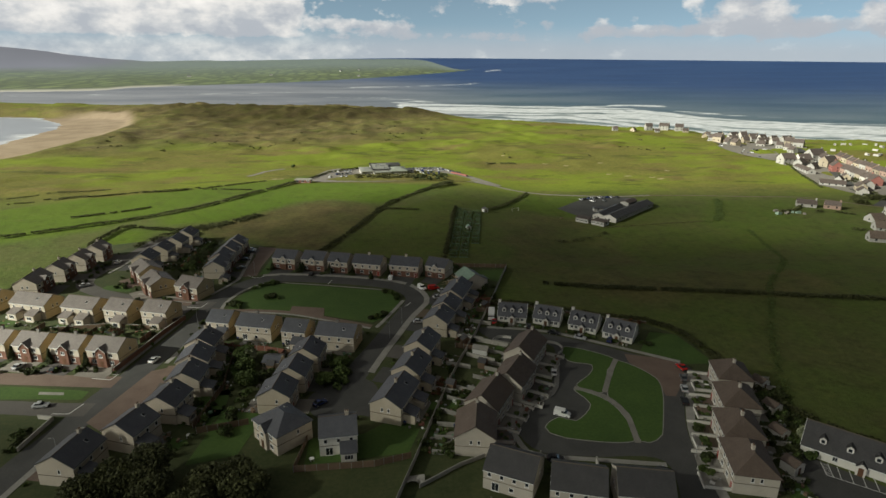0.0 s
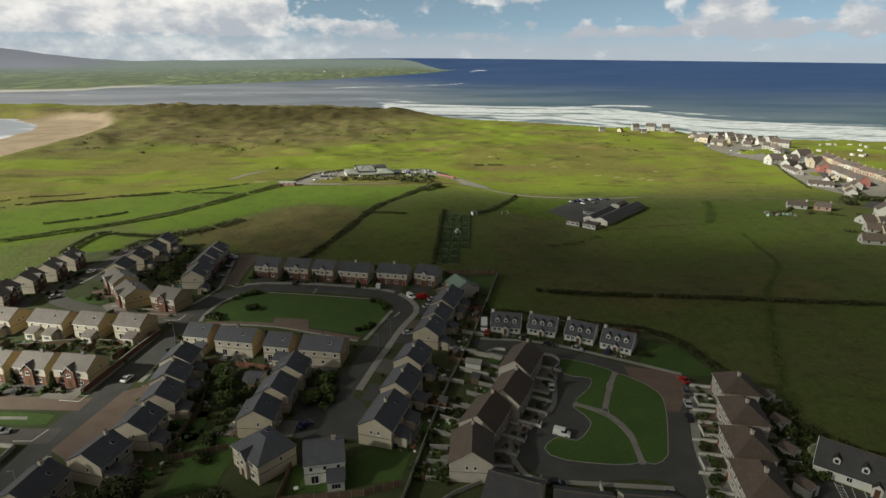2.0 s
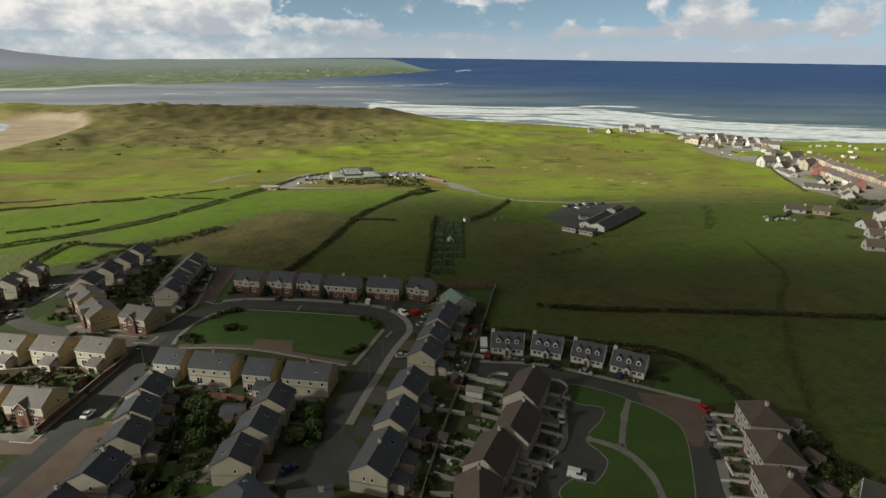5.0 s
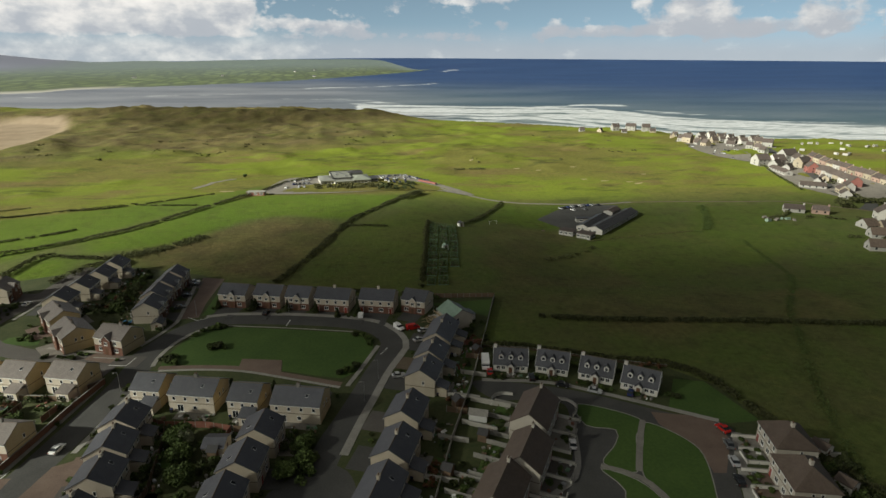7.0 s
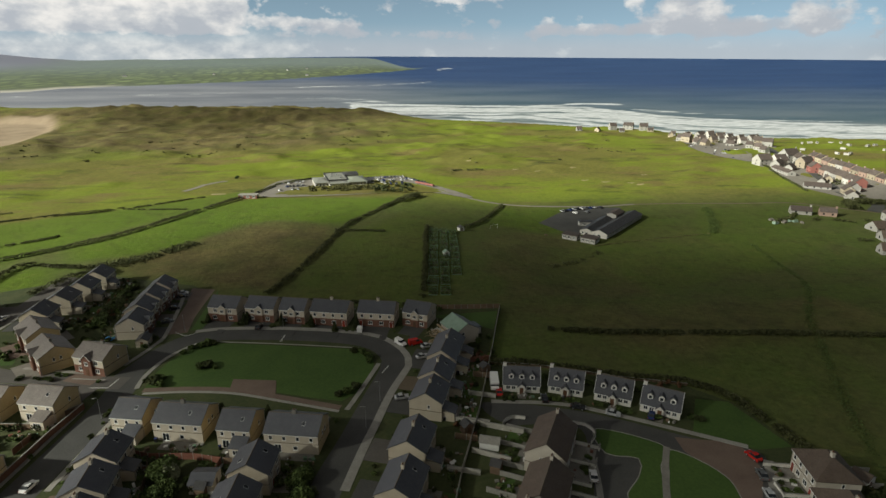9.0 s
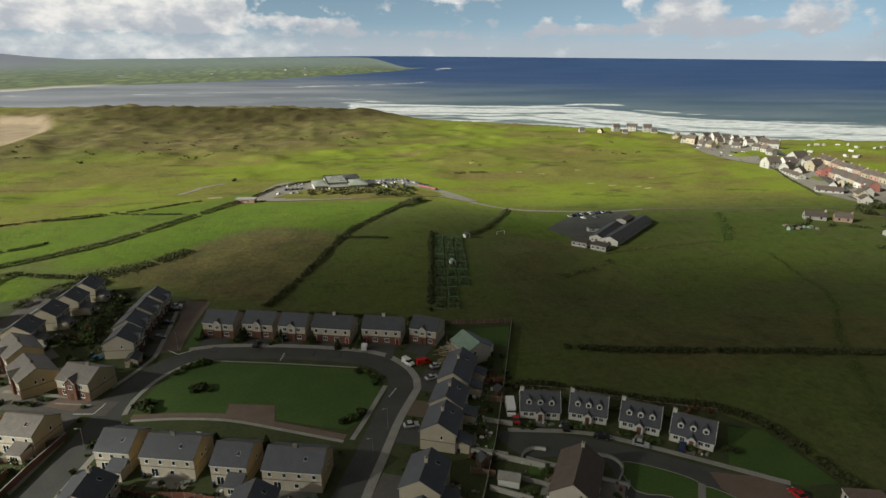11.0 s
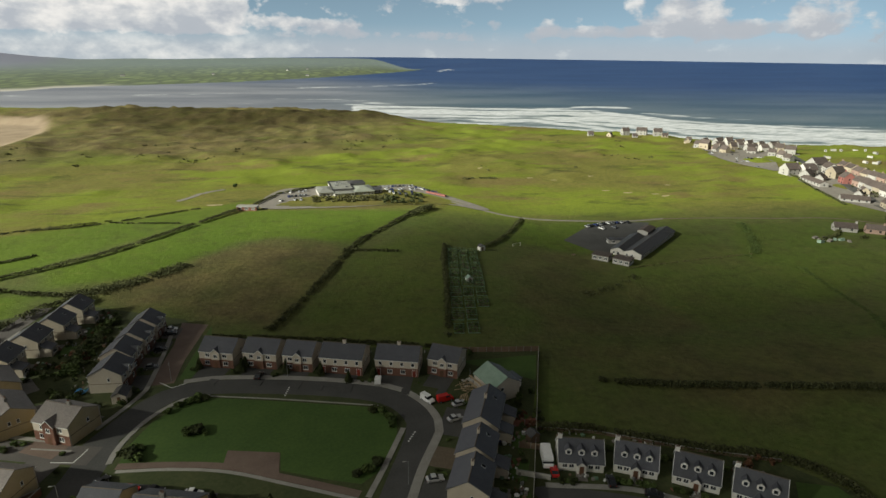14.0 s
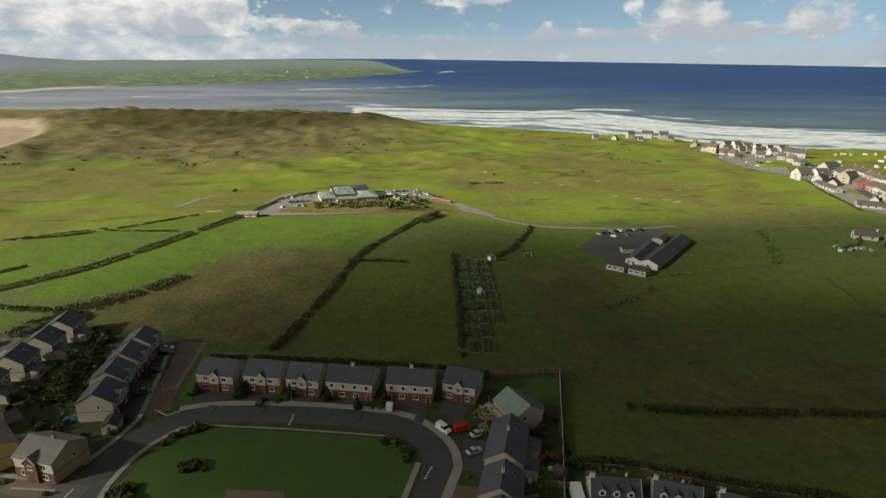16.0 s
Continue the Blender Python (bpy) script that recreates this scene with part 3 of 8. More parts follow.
    brown = mixc(rampv(nz(0.03, 9, 0.72), 0.40, 0.62), mixc(tuft, (0.066, 0.052, 0.027), (0.120, 0.095, 0.048)), mixc(tuft, (0.130, 0.106, 0.042), (0.218, 0.176, 0.076)))
    col = mixc(sp.outputs[0], col, lush)
    col = mixc(mul(sp.outputs[1], mixc_fac(N, nt, blot)), col, brown)
    rest = N("ShaderNodeMath")
    rest.operation = "MULTIPLY_ADD"
    rest.inputs[1].default_value, rest.inputs[2].default_value = -0.6, 1.0
    link(nt, at.outputs["Alpha"], rest.inputs[0])
    mott = mul(mul(rampv(nz(0.11, 9, 0.76), 0.49, 0.66), 0.50), rest.outputs[0])
    col = mixc(mott, col, mixc(tuft, (0.030, 0.034, 0.012), (0.072, 0.070, 0.026)))
    fleck = mul(rampv(nz(0.16, 8, 0.72, (0.6, 1, 1)), 0.56, 0.70), 0.45)
    keep = N("ShaderNodeMath")
    keep.operation = "SUBTRACT"
    keep.inputs[0].default_value = 1.0
    link(nt, sp.outputs[2], keep.inputs[1])
    col = mixc(mul(fleck, keep.outputs[0]), col, mixc(tuft, (0.120, 0.118, 0.034), (0.200, 0.185, 0.060)))
    col = mixc(sp.outputs[2], col, mixc(blot, (0.275, 0.210, 0.145), (0.345, 0.272, 0.192)))
    link(nt, col, b.inputs["Base Color"])
    bp = N("ShaderNodeBump")
    bp.inputs["Distance"].default_value = 0.5
    link(nt, nz(0.35, 7, 0.68), bp.inputs["Height"])
    link(nt, bp.outputs[0], b.inputs["Normal"])
    me.materials.append(m)
    tagged(new("ground", me), "rolling green grassland, golf links, dunes and beach sand", "ground", kind="structure")


def mixc_fac(N, nt, f):
    r = N("ShaderNodeMapRange")
    r.inputs["To Min"].default_value, r.inputs["To Max"].default_value = 0.65, 1.0
    link(nt, f, r.inputs["Value"])
    return r.outputs[0]


build_ground()


# ---------- sea, surf and the far shore ----------
def skyline(a):
    """Height of the horizon at the edge of sight, by bearing."""
    return 70.0 - 42.0 * S(-np.asarray(a, float), -0.12, 0.45)


def sea_z(dist, a=0.3):
    """The sea lies level, and far out lifts to the visible horizon at the edge of sight."""
    return SEA + (skyline(a) - SEA) * np.clip((dist - 2300) / 2500.0, 0, 1.1) ** 2.1


def mouth_streaks(X, Y):
    return S(fbm(X * 0.28, Y, 26, 4, 31), 0.52, 0.72) * S(Y, 1300, 1450) * S(-Y, -2000, -1800)


def build_sea():
    rr = axis([(300, 800, 25), (800, 1500, 10), (1500, 2600, 20), (2600, 4850, 75)])
    aa = np.radians(np.concatenate([np.arange(-75, -42, 3), np.arange(-42, 52, 0.5), np.arange(52, 76, 3)]))
    R, A = np.meshgrid(rr, aa)
    X, Y = R * np.sin(A), R * np.cos(A)
    Z = sea_z(R, A) + 0.7 * (fbm(X, Y, 45, 2, 3) - 0.5)
    nx, ny = len(rr), len(aa)
    me = bpy.data.meshes.new("sea")
    idx = np.arange(nx * ny).reshape(ny, nx)
    faces = np.stack([idx[:-1, :-1], idx[:-1, 1:], idx[1:, 1:], idx[1:, :-1]], -1).reshape(-1, 4)
    me.from_pydata(np.stack([X, Y, Z], -1).reshape(-1, 3).tolist(), [], faces[:, ::-1].tolist())
    me.polygons.foreach_set("use_smooth", [True] * len(me.polygons))
    dc, db = seg_dist(X, Y, COAST[:10]), seg_dist(X, Y, BAY)
    wx, wy = X + 70 * (fbm(X, Y, 110, 4, 21) - 0.5), Y + 70 * (fbm(X, Y, 110, 4, 22) - 0.5)
    outer = [(2000, 700), (1100, 850), (832, 925), (744, 975), (650, 1034), (600, 1100), (560, 1180), (540, 1290), (449, 1330), (315, 1318), (211, 1362), (125, 1403), (20, 1430)]
    ring = outer + [(20, 1100)] + [p for p in COAST[:9]][::-1]
    near = seg_dist(wx, wy, outer) * np.where(inside(wx, wy, ring), 1, -1)
    bands = 0.12 * np.ones_like(X)
    for c, w, amt in ((10, 36, 1.0), (95, 50, 1.0), (175, 30, 0.8), (240, 26, 0.75)):
        bands = np.maximum(bands, amt * np.exp(-((near - c - 30 * (fbm(X, Y, 240, 2, 51) - 0.5)) / w) ** 2))
    foam = np.clip(bands + 0.25 * S(near, 0, 60), 0, 1.0) * S(near, -40, 0) * (Y > 500)
    foam = np.maximum(foam, np.clip(0.9 - dc / 80.0, 0, 0.7) * (Y > 500))
    # breakers over the bar at the river mouth
    for line, w, amt in (
        ([(-566, 1765), (-400, 1760), (-276, 1847)], 9, 0.8), ([(-206, 2082), (74, 2239), (202, 2320), (370, 2508)], 13, 0.95),
        ([(-513, 1525), (-400, 1560)], 22, 0.45), ([(-147, 1629), (50, 1555), (122, 1409), (200, 1330)], 50, 0.5),
        ([(560, 3500), (640, 3700)], 30, 0.8), ([(315, 1320), (386, 1335)], 14, 1.0), ([(449, 1345), (549, 1385), (615, 1360)], 26, 1.1), ([(520, 1230), (570, 1120), (650, 1040)], 16, 0.9),
        ([(560, 1260), (700, 1130)], 16, 0.6), ([(760, 1010), (960, 930)], 14, 0.65), ([(620, 1180), (800, 1060)], 20, 0.45),
    ):
        foam = np.maximum(foam, 1.0 * amt * np.exp(-(seg_dist(wx, wy, line) / w) ** 2) * (0.55 + 0.9 * fbm(X, Y, 60, 3, 23)))
    foam = np.maximum(foam, 0.6 * np.clip(1 - db / 45, 0, 1))
    foam = np.maximum(foam, 0.35 * mouth_streaks(X, Y) * S(-X, -100, 200))
    shallow = np.maximum(0.85 * np.clip(1.12 - dc / 1500, 0, 1) ** 1.3, S(near, -30, 60))
    mouth = S(-X, -420, 200) * S(-R, -3400, -1900)
    col = np.stack([foam, shallow, S(-X, 250, 480) * (Y < 1250), mouth], -1)
    at = me.color_attributes.new("water", "FLOAT_COLOR", "POINT")
    at.data.foreach_set("color", col.reshape(-1).astype(np.float32))
    m = bpy.data.materials.new("sea_water")
    m.use_nodes = True
    nt = m.node_tree
    N = nt.nodes.new
    b = nt.nodes["Principled BSDF"]
    b.inputs["Roughness"].default_value, b.inputs["Specular IOR Level"].default_value = 0.45, 0.12
    pos = N("ShaderNodeNewGeometry").outputs["Position"]

    def nz(scale, stretch, detail=6, rough=0.62, turn=0.0):
        mp = N("ShaderNodeMapping")
        mp.inputs["Scale"].default_value = stretch
        mp.inputs["Rotation"].default_value = (0, 0, turn)
        link(nt, pos, mp.inputs["Vector"])
        n = N("ShaderNodeTexNoise")
        n.inputs["Scale"].default_value, n.inputs["Detail"].default_value, n.inputs["Roughness"].default_value = scale, detail, rough
        link(nt, mp.outputs[0], n.inputs["Vector"])
        return n.outputs["Fac"]

    def mixc(f, a, c):
        x = N("ShaderNodeMix")
        x.data_type = "RGBA"
        link(nt, f, x.inputs[0])
        for i, v in ((6, a), (7, c)):
            if isinstance(v, tuple):
                x.inputs[i].default_value = (*v, 1)
            else:
                link(nt, v, x.inputs[i])
        return x.outputs[2]

    def rng(f, a, c):
        r = N("ShaderNodeMapRange")
        r.inputs["From Min"].default_value, r.inputs["From Max"].default_value = a, c
        link(nt, f, r.inputs["Value"])
        return r.outputs[0]

    def two(op, a, c):
        x = N("ShaderNodeMath")
        x.operation = op
        for i, v in enumerate((a, c)):
            if isinstance(v, float):
                x.inputs[i].default_value = v
            else:
                link(nt, v, x.inputs[i])
        return x.outputs[0]

    att = N("ShaderNodeAttribute")
    att.attribute_name = "water"
    sp = N("ShaderNodeSeparateColor")
    link(nt, att.outputs["Color"], sp.inputs[0])
    streak = rng(nz(0.006, (0.35, 1.0, 1), turn=0.55), 0.38, 0.62)
    deep = mixc(streak, (0.026, 0.059, 0.155), (0.037, 0.077, 0.185))
    shal = mixc(streak, (0.085, 0.135, 0.150), (0.170, 0.210, 0.215))
    col = mixc(sp.outputs[1], deep, shal)
    col = mixc(att.outputs["Alpha"], col, mixc(streak, (0.150, 0.165, 0.200), (0.250, 0.262, 0.300)))
    col = mixc(sp.outputs[2], col, (0.30, 0.32, 0.37))
    br = nz(0.016, (0.32, 1.0, 1), 7, 0.66, 0.62)
    band = nz(0.030, (0.16, 1.0, 1), 5, 0.6, 0.62)
    f = rng(two("ADD", two("ADD", two("MULTIPLY", br, 1.7), two("MULTIPLY", band, 1.7)), sp.outputs[0]), 2.22, 2.56)
    lace = rng(nz(0.10, (0.5, 1, 1), 6, 0.7, 0.62), 0.36, 0.56)
    f = two("MULTIPLY", f, two("ADD", two("MULTIPLY", lace, 0.6), 0.4))
    col = mixc(f, col, (0.70, 0.72, 0.74))
    link(nt, col, b.inputs["Base Color"])
    bp = N("ShaderNodeBump")
    bp.inputs["Distance"].default_value = 1.2
    link(nt, nz(0.06, (0.5, 1, 1), 5, 0.6, 0.62), bp.inputs["Height"])
    link(nt, bp.outputs[0], b.inputs["Normal"])
    me.materials.append(m)
    tagged(new("sea", me), "deep blue sea with white surf along the shore", "sea", kind="structure")


build_sea()


def build_far_shore():
    """Low green farmland across the bay, and a hill behind it, both tinted with haze."""
    near = [(-2900, 1500), (-1600, 1640), (-900, 1790), (-820, 1990), (-632, 2205), (-362, 2504), (-40, 2960), (250, 3350), (430, 3620), (500, 3760)]
    line = smooth_line(near, 60)
    g_v, g_f, col = [], [], []
    rows = 26
    for i, (x, y) in enumerate(line):
        d = math.hypot(x, y)
        a = math.atan2(x, y)
        last = d + (4700.0 - d) * (1.0 - 0.10 * float(fbm(np.array(a * 60.0), np.array(3.0), 3.0, 4, 2))) * (0.02 + 0.10 * min(1.0, max(0.0, (0.131 - a) / 0.05)) + 0.88 * float(S(-a, -0.126, -0.04)))
        for j in range(rows):
            k = j / (rows - 1)
            r = d + (last - d) * k
            px, py = r * math.sin(a), r * math.cos(a)
            z0 = float(sea_z(np.array(r), a))
            up = min(1, k * 5)
            h = up * (2.5 + 10 * float(fbm(np.array(px), np.array(py), 420, 3, 6)) * min(1.0, k * 2) + 9 * k) - (1.5 if j == 0 else 0)
            tail = min(1.0, max(0.0, (0.128 - a) / 0.22))
            h = h * tail ** 0.7 if j else h
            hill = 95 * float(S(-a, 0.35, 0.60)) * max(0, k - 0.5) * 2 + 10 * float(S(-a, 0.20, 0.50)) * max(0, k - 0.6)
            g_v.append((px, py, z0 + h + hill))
            # red: haze tint of the hill; alpha: haze tint that grows towards the back
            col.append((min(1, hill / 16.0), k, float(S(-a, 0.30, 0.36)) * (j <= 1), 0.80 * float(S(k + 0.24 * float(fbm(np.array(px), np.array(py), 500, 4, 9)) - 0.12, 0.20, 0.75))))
    n = len(line)
    for i in range(n - 1):
        for j in range(rows - 1):
            g_f.append((i * rows + j, (i + 1) * rows + j, (i + 1) * rows + j + 1, i * rows + j + 1))
    me = bpy.data.meshes.new("far_shore")
    me.from_pydata(g_v, [], g_f)
    me.polygons.foreach_set("use_smooth", [True] * len(me.polygons))
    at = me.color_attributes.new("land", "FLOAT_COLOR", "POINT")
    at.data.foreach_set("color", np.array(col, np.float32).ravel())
    m = mk("hazy_farmland", (0.085, 0.120, 0.058), (0.150, 0.190, 0.082), 0.006, 0.03, 0.95, stretch=(1, 0.35, 1))
    nt = m.node_tree
    N = nt.nodes.new
    b = nt.nodes["Principled BSDF"]
    src = b.inputs["Base Color"].links[0].from_socket
    vor = N("ShaderNodeTexVoronoi")
    vor.inputs["Scale"].default_value = 0.030
    mp = N("ShaderNodeMapping")
    mp.inputs["Scale"].default_value = (0.60, 0.22, 0)
    link(nt, N("ShaderNodeNewGeometry").outputs["Position"], mp.inputs["Vector"])
    link(nt, mp.outputs[0], vor.inputs["Vector"])
    edge = N("ShaderNodeTexVoronoi")
    edge.feature = "DISTANCE_TO_EDGE"
    edge.inputs["Scale"].default_value = 0.030
    link(nt, mp.outputs[0], edge.inputs["Vector"])
    r = N("ShaderNodeMapRange")
    r.inputs["From Max"].default_value = 0.22
    link(nt, edge.outputs["Distance"], r.inputs["Value"])
    bw = N("ShaderNodeSeparateColor")
    link(nt, vor.outputs["Color"], bw.inputs[0])
    hs = N("ShaderNodeHueSaturation")
    vr = N("ShaderNodeMapRange")
    vr.inputs["To Min"].default_value, vr.inputs["To Max"].default_value = 0.78, 1.25
    link(nt, bw.outputs[0], vr.inputs["Value"])
    link(nt, vr.outputs[0], hs.inputs["Value"])
    link(nt, src, hs.inputs["Color"])
    mx = N("ShaderNodeMix")
    mx.data_type = "RGBA"
    link(nt, r.outputs[0], mx.inputs[0])
    mx.inputs[6].default_value = (0.064, 0.084, 0.052, 1)
    link(nt, hs.outputs[0], mx.inputs[7])
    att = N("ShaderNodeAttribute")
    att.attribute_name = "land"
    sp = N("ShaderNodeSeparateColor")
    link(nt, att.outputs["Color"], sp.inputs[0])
    # hill in a mauve-grey that holds the distance haze
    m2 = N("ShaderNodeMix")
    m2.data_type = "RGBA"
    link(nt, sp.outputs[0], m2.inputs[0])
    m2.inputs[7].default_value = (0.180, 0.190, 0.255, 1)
    # grey-green haze mixed into the colour of the farther land
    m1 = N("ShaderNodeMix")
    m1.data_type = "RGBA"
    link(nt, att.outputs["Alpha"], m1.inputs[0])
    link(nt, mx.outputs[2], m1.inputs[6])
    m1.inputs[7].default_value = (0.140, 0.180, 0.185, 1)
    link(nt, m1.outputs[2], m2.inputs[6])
    m3 = N("ShaderNodeMix")
    m3.data_type = "RGBA"
    link(nt, sp.outputs[2], m3.inputs[0])
    link(nt, m2.outputs[2], m3.inputs[6])
    m3.inputs[7].default_value = (0.42, 0.40, 0.36, 1)
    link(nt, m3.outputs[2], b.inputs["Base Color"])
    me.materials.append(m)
    tagged(new("far_shore", me), "distant low green farmland and hill with painted haze", "far shore", kind="structure")
    rs = random.Random(8)
    wall, roof = mk("far_white_render", (0.5, 0.49, 0.46), (0.6, 0.59, 0.56), 0.1, 1, 0.9), mk("far_grey_slate", (0.09, 0.09, 0.10), (0.13, 0.13, 0.14), 0.1, 1, 0.7)
    for q in range(14):
        p = g_v[rs.randint(10, n - 12) * rows + rs.randint(3, 13)]
        c = thing("far_cottage", pose(p[0], p[1], p[2], 0, 0, rs.uniform(-40, 40)), "tiny white cottage among distant fields", "cottage", "far cottages")
        w, h = rs.uniform(5, 9), rs.uniform(3, 4.5)
        part("wall", Geo().box(-w, -4, -3, w, 4, h), wall, c)
        part("roof", Geo().prism([(-4.4, h + 0.01), (4.4, h + 0.01), (0, h + 3.4)], "x", -w - 0.3, w + 0.3), roof, c)


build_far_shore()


# ---------- the cloud that shades the estate ----------
def build_cloud(name, outline, soft, base_z, label, thick=1.0):
    off = SUN * ((base_z) / SUN.z)
    xs = [p[0] for p in outline]
    ys = [p[1] for p in outline]
    gx, gy = np.linspace(min(xs) - soft, max(xs) + soft, 70), np.linspace(min(ys) - soft, max(ys) + soft, 60)
    X, Y = np.meshgrid(gx, gy)
    sd = seg_dist(X, Y, outline, True) * np.where(inside(X, Y, outline), 1, -1)
    reach = soft * (0.7 + 0.7 * S(Y, 230, 330))
    body = S(sd / reach, -1, 1) * thick * (0.96 - 0.24 * S(-Y, -190, -130) * (1 - 0.5 * S(X, 70, 110)) - 0.40 * S(Y, 240, 320)) * (1 - 0.40 * S(X, 60, 200) * S(Y, 135, 200))
    lump = fbm(X, Y, 160, 5, 8)
    top, bot = base_z + 20 + 35 * body * (0.5 + lump), base_z + 18 - 18 * body * lump
    vt = np.stack([X + off.x, Y + off.y, top], -1).reshape(-1, 3)
    vb = np.stack([X + off.x, Y + off.y, bot], -1).reshape(-1, 3)
    ny, nx = X.shape
    idx = np.arange(nx * ny).reshape(ny, nx)
    f = np.stack([idx[:-1, :-1], idx[:-1, 1:], idx[1:, 1:], idx[1:, :-1]], -1).reshape(-1, 4)
    me = bpy.data.meshes.new(name)
    me.from_pydata(np.concatenate([vt, vb]).tolist(), [], f.tolist() + (f[:, ::-1] + nx * ny).tolist())
    at = me.color_attributes.new("body", "FLOAT_COLOR", "POINT")
    bb = np.concatenate([body.ravel(), body.ravel()])
    at.data.foreach_set("color", np.repeat(bb, 4).astype(np.float32))
    me.polygons.foreach_set("use_smooth", [True] * len(me.polygons))
    m = bpy.data.materials.get("cloud_vapour")
    if m is None:
        m = bpy.data.materials.new("cloud_vapour")
        m.use_nodes = True
        nt = m.node_tree
        nt.nodes.clear()
        N = nt.nodes.new
        o, d, t, x = N("ShaderNodeOutputMaterial"), N("ShaderNodeBsdfDiffuse"), N("ShaderNodeBsdfTransparent"), N("ShaderNodeMixShader")
        tl, ad = N("ShaderNodeBsdfTranslucent"), N("ShaderNodeMixShader")
        d.inputs[0].default_value = tl.inputs[0].default_value = (0.9, 0.9, 0.9, 1)
        ad.inputs[0].default_value = 0.5
        link(nt, d.outputs[0], ad.inputs[1])
        link(nt, tl.outputs[0], ad.inputs[2])
        a = N("ShaderNodeAttribute")
        a.attribute_name = "body"
        n = N("ShaderNodeTexNoise")
        n.inputs["Scale"].default_value, n.inputs["Detail"].default_value = 0.012, 4
        link(nt, N("ShaderNodeNewGeometry").outputs["Position"], n.inputs["Vector"])
        ma = N("ShaderNodeMath")
        ma.operation = "MULTIPLY_ADD"
        link(nt, n.outputs["Fac"], ma.inputs[0])
        ma.inputs[1].default_value = 0.5
        link(nt, a.outputs["Fac"], ma.inputs[2])
        r = N("ShaderNodeMapRange")
        r.inputs["From Min"].default_value, r.inputs["From Max"].default_value = 0.30, 1.15
        r.inputs["To Max"].default_value = CLOUD_DENSITY
        link(nt, ma.outputs[0], r.inputs["Value"])
        link(nt, r.outputs[0], x.inputs[0])
        link(nt, t.outputs[0], x.inputs[1])
        link(nt, ad.outputs[0], x.inputs[2])
        link(nt, x.outputs[0], o.inputs[0])
    me.materials.append(m)
    tagged(new(name, me), label, "cloud", kind="structure")


CLOUD_DENSITY = 0.785
build_cloud("cloud", [(-430, 985), (-430, 1170), (-200, 1150), (60, 1150), (90, 1075), (20, 1015), (-60, 975), (-150, 930), (-250, 860), (-330, 850), (-260, 930)], 34.0, 520.0, "small grey cumulus cloud above the dunes", 0.80)
build_cloud("cloud", [(-420, -500), (-210, 120), (-112, 134), (-86, 150), (-92, 180), (-116, 204), (-146, 214), (-150, 250), (-134, 300), (-96, 334), (-66, 360), (-25, 378), (20, 388), (90, 404), (260, 420), (420, 400), (800, 365), (1000, -500)], 30.0, 520.0, "low grey cumulus cloud that shades the houses")


# ---------- roads, paths and paved ground ----------
def ribbon(pts, width, z0, z1, step=3.0, closed=False, drape=False):
    """A strip of ground with square edges along a smooth line."""
    line = smooth_line(pts, step, closed)
    g = Geo()
    n = len(line)
    L, R = [], []
    for i, (x, y) in enumerate(line):
        a = line[(i - 1) % n] if (i or closed) else line[i]
        b = line[(i + 1) % n] if (closed or i + 1 < n) else line[i]
        t = Vector((b[0] - a[0], b[1] - a[1])).normalized()
        k = ground_z(x, y) if drape else 0.0
        L.append((x - t.y * width / 2, y + t.x * width / 2, k))
        R.append((x + t.y * width / 2, y - t.x * width / 2, k))
    for i in range(n if closed else n - 1):
        j = (i + 1) % n
        up = [Vector((p[0], p[1], p[2] + z1)) for p in (R[i], R[j], L[j], L[i])]
        dn = [Vector((p[0], p[1], p[2] + z0)) for p in (R[i], R[j], L[j], L[i])]
        g.face(up, [(p.x, p.y) for p in up])
        g.face([dn[0], dn[1], up[1], up[0]])
        g.face([dn[2], dn[3], up[3], up[2]])
    return g


def sheet(poly, z, step=None, drape=False):
    """A flat piece of ground with a smooth outline."""
    pts = smooth_line(poly, step, True) if step else poly
    g = Geo()
    if drape:
        zz = [ground_z(*p) for p in pts]
    else:
        zz = [0.0] * len(pts)
    P = [Vector((p[0], p[1], k + z)) for p, k in zip(pts, zz)]
    for t in tessellate_polygon([[Vector((p.x, p.y, 0)) for p in P]]):
        q = [P[i] for i in t]
        if (q[1] - q[0]).cross(q[2] - q[0]).z < 0:
            q.reverse()
        g.face(q, [(v.x, v.y) for v in q])
    return g


def road(name, geo, mat, label, cat="road"):
    return solid(name, geo, M[mat], label, cat, kind="structure")


# garden ground under the estates
road("garden_ground", sheet([(-150, 60), (-150, 215), (-132, 285), (-98, 300), (-58, 282), (-46, 264), (26, 248), (57, 243), (40, 200), (45, 203), (95, 183), (104, 172), (106, 150), (104, 60)], 0.004), "garden", "rough garden grass between the houses", "garden ground")

road("road", ribbon([(-63.1, 207.6), (-60.0, 216.3), (-54.0, 229.0), (-47.1, 234.6), (-34.7, 235.2), (-8.8, 230.2), (7.5, 223.8), (14.1, 214.8), (14.2, 206.4), (8.4, 190.7), (2.0, 173.3), (-3.2, 160.3), (-8.0, 144.0)], 7.2, -0.2, 0.020), "asphalt", "dark asphalt estate road round the green")
road("turning_circle", sheet([(-16.9, 144.0), (-13.5, 148.5), (-6.5, 154.0), (0.5, 151.0), (2.6, 142.0), (-1.0, 135.6), (-9.1, 133.3), (-14.8, 136.4)], 0.024, 2.0), "asphalt", "asphalt turning circle at the end of the road")
road("road", ribbon([(-60, 214), (-61.4, 196.0), (-66.0, 172.7), (-69.2, 157.8), (-72.0, 147.7), (-75.0, 132.8), (-77.6, 121.5), (-80.8, 106), (-86, 85)], 8.0, -0.2, 0.028), "asphalt", "asphalt road with pale kerbs beside the houses")
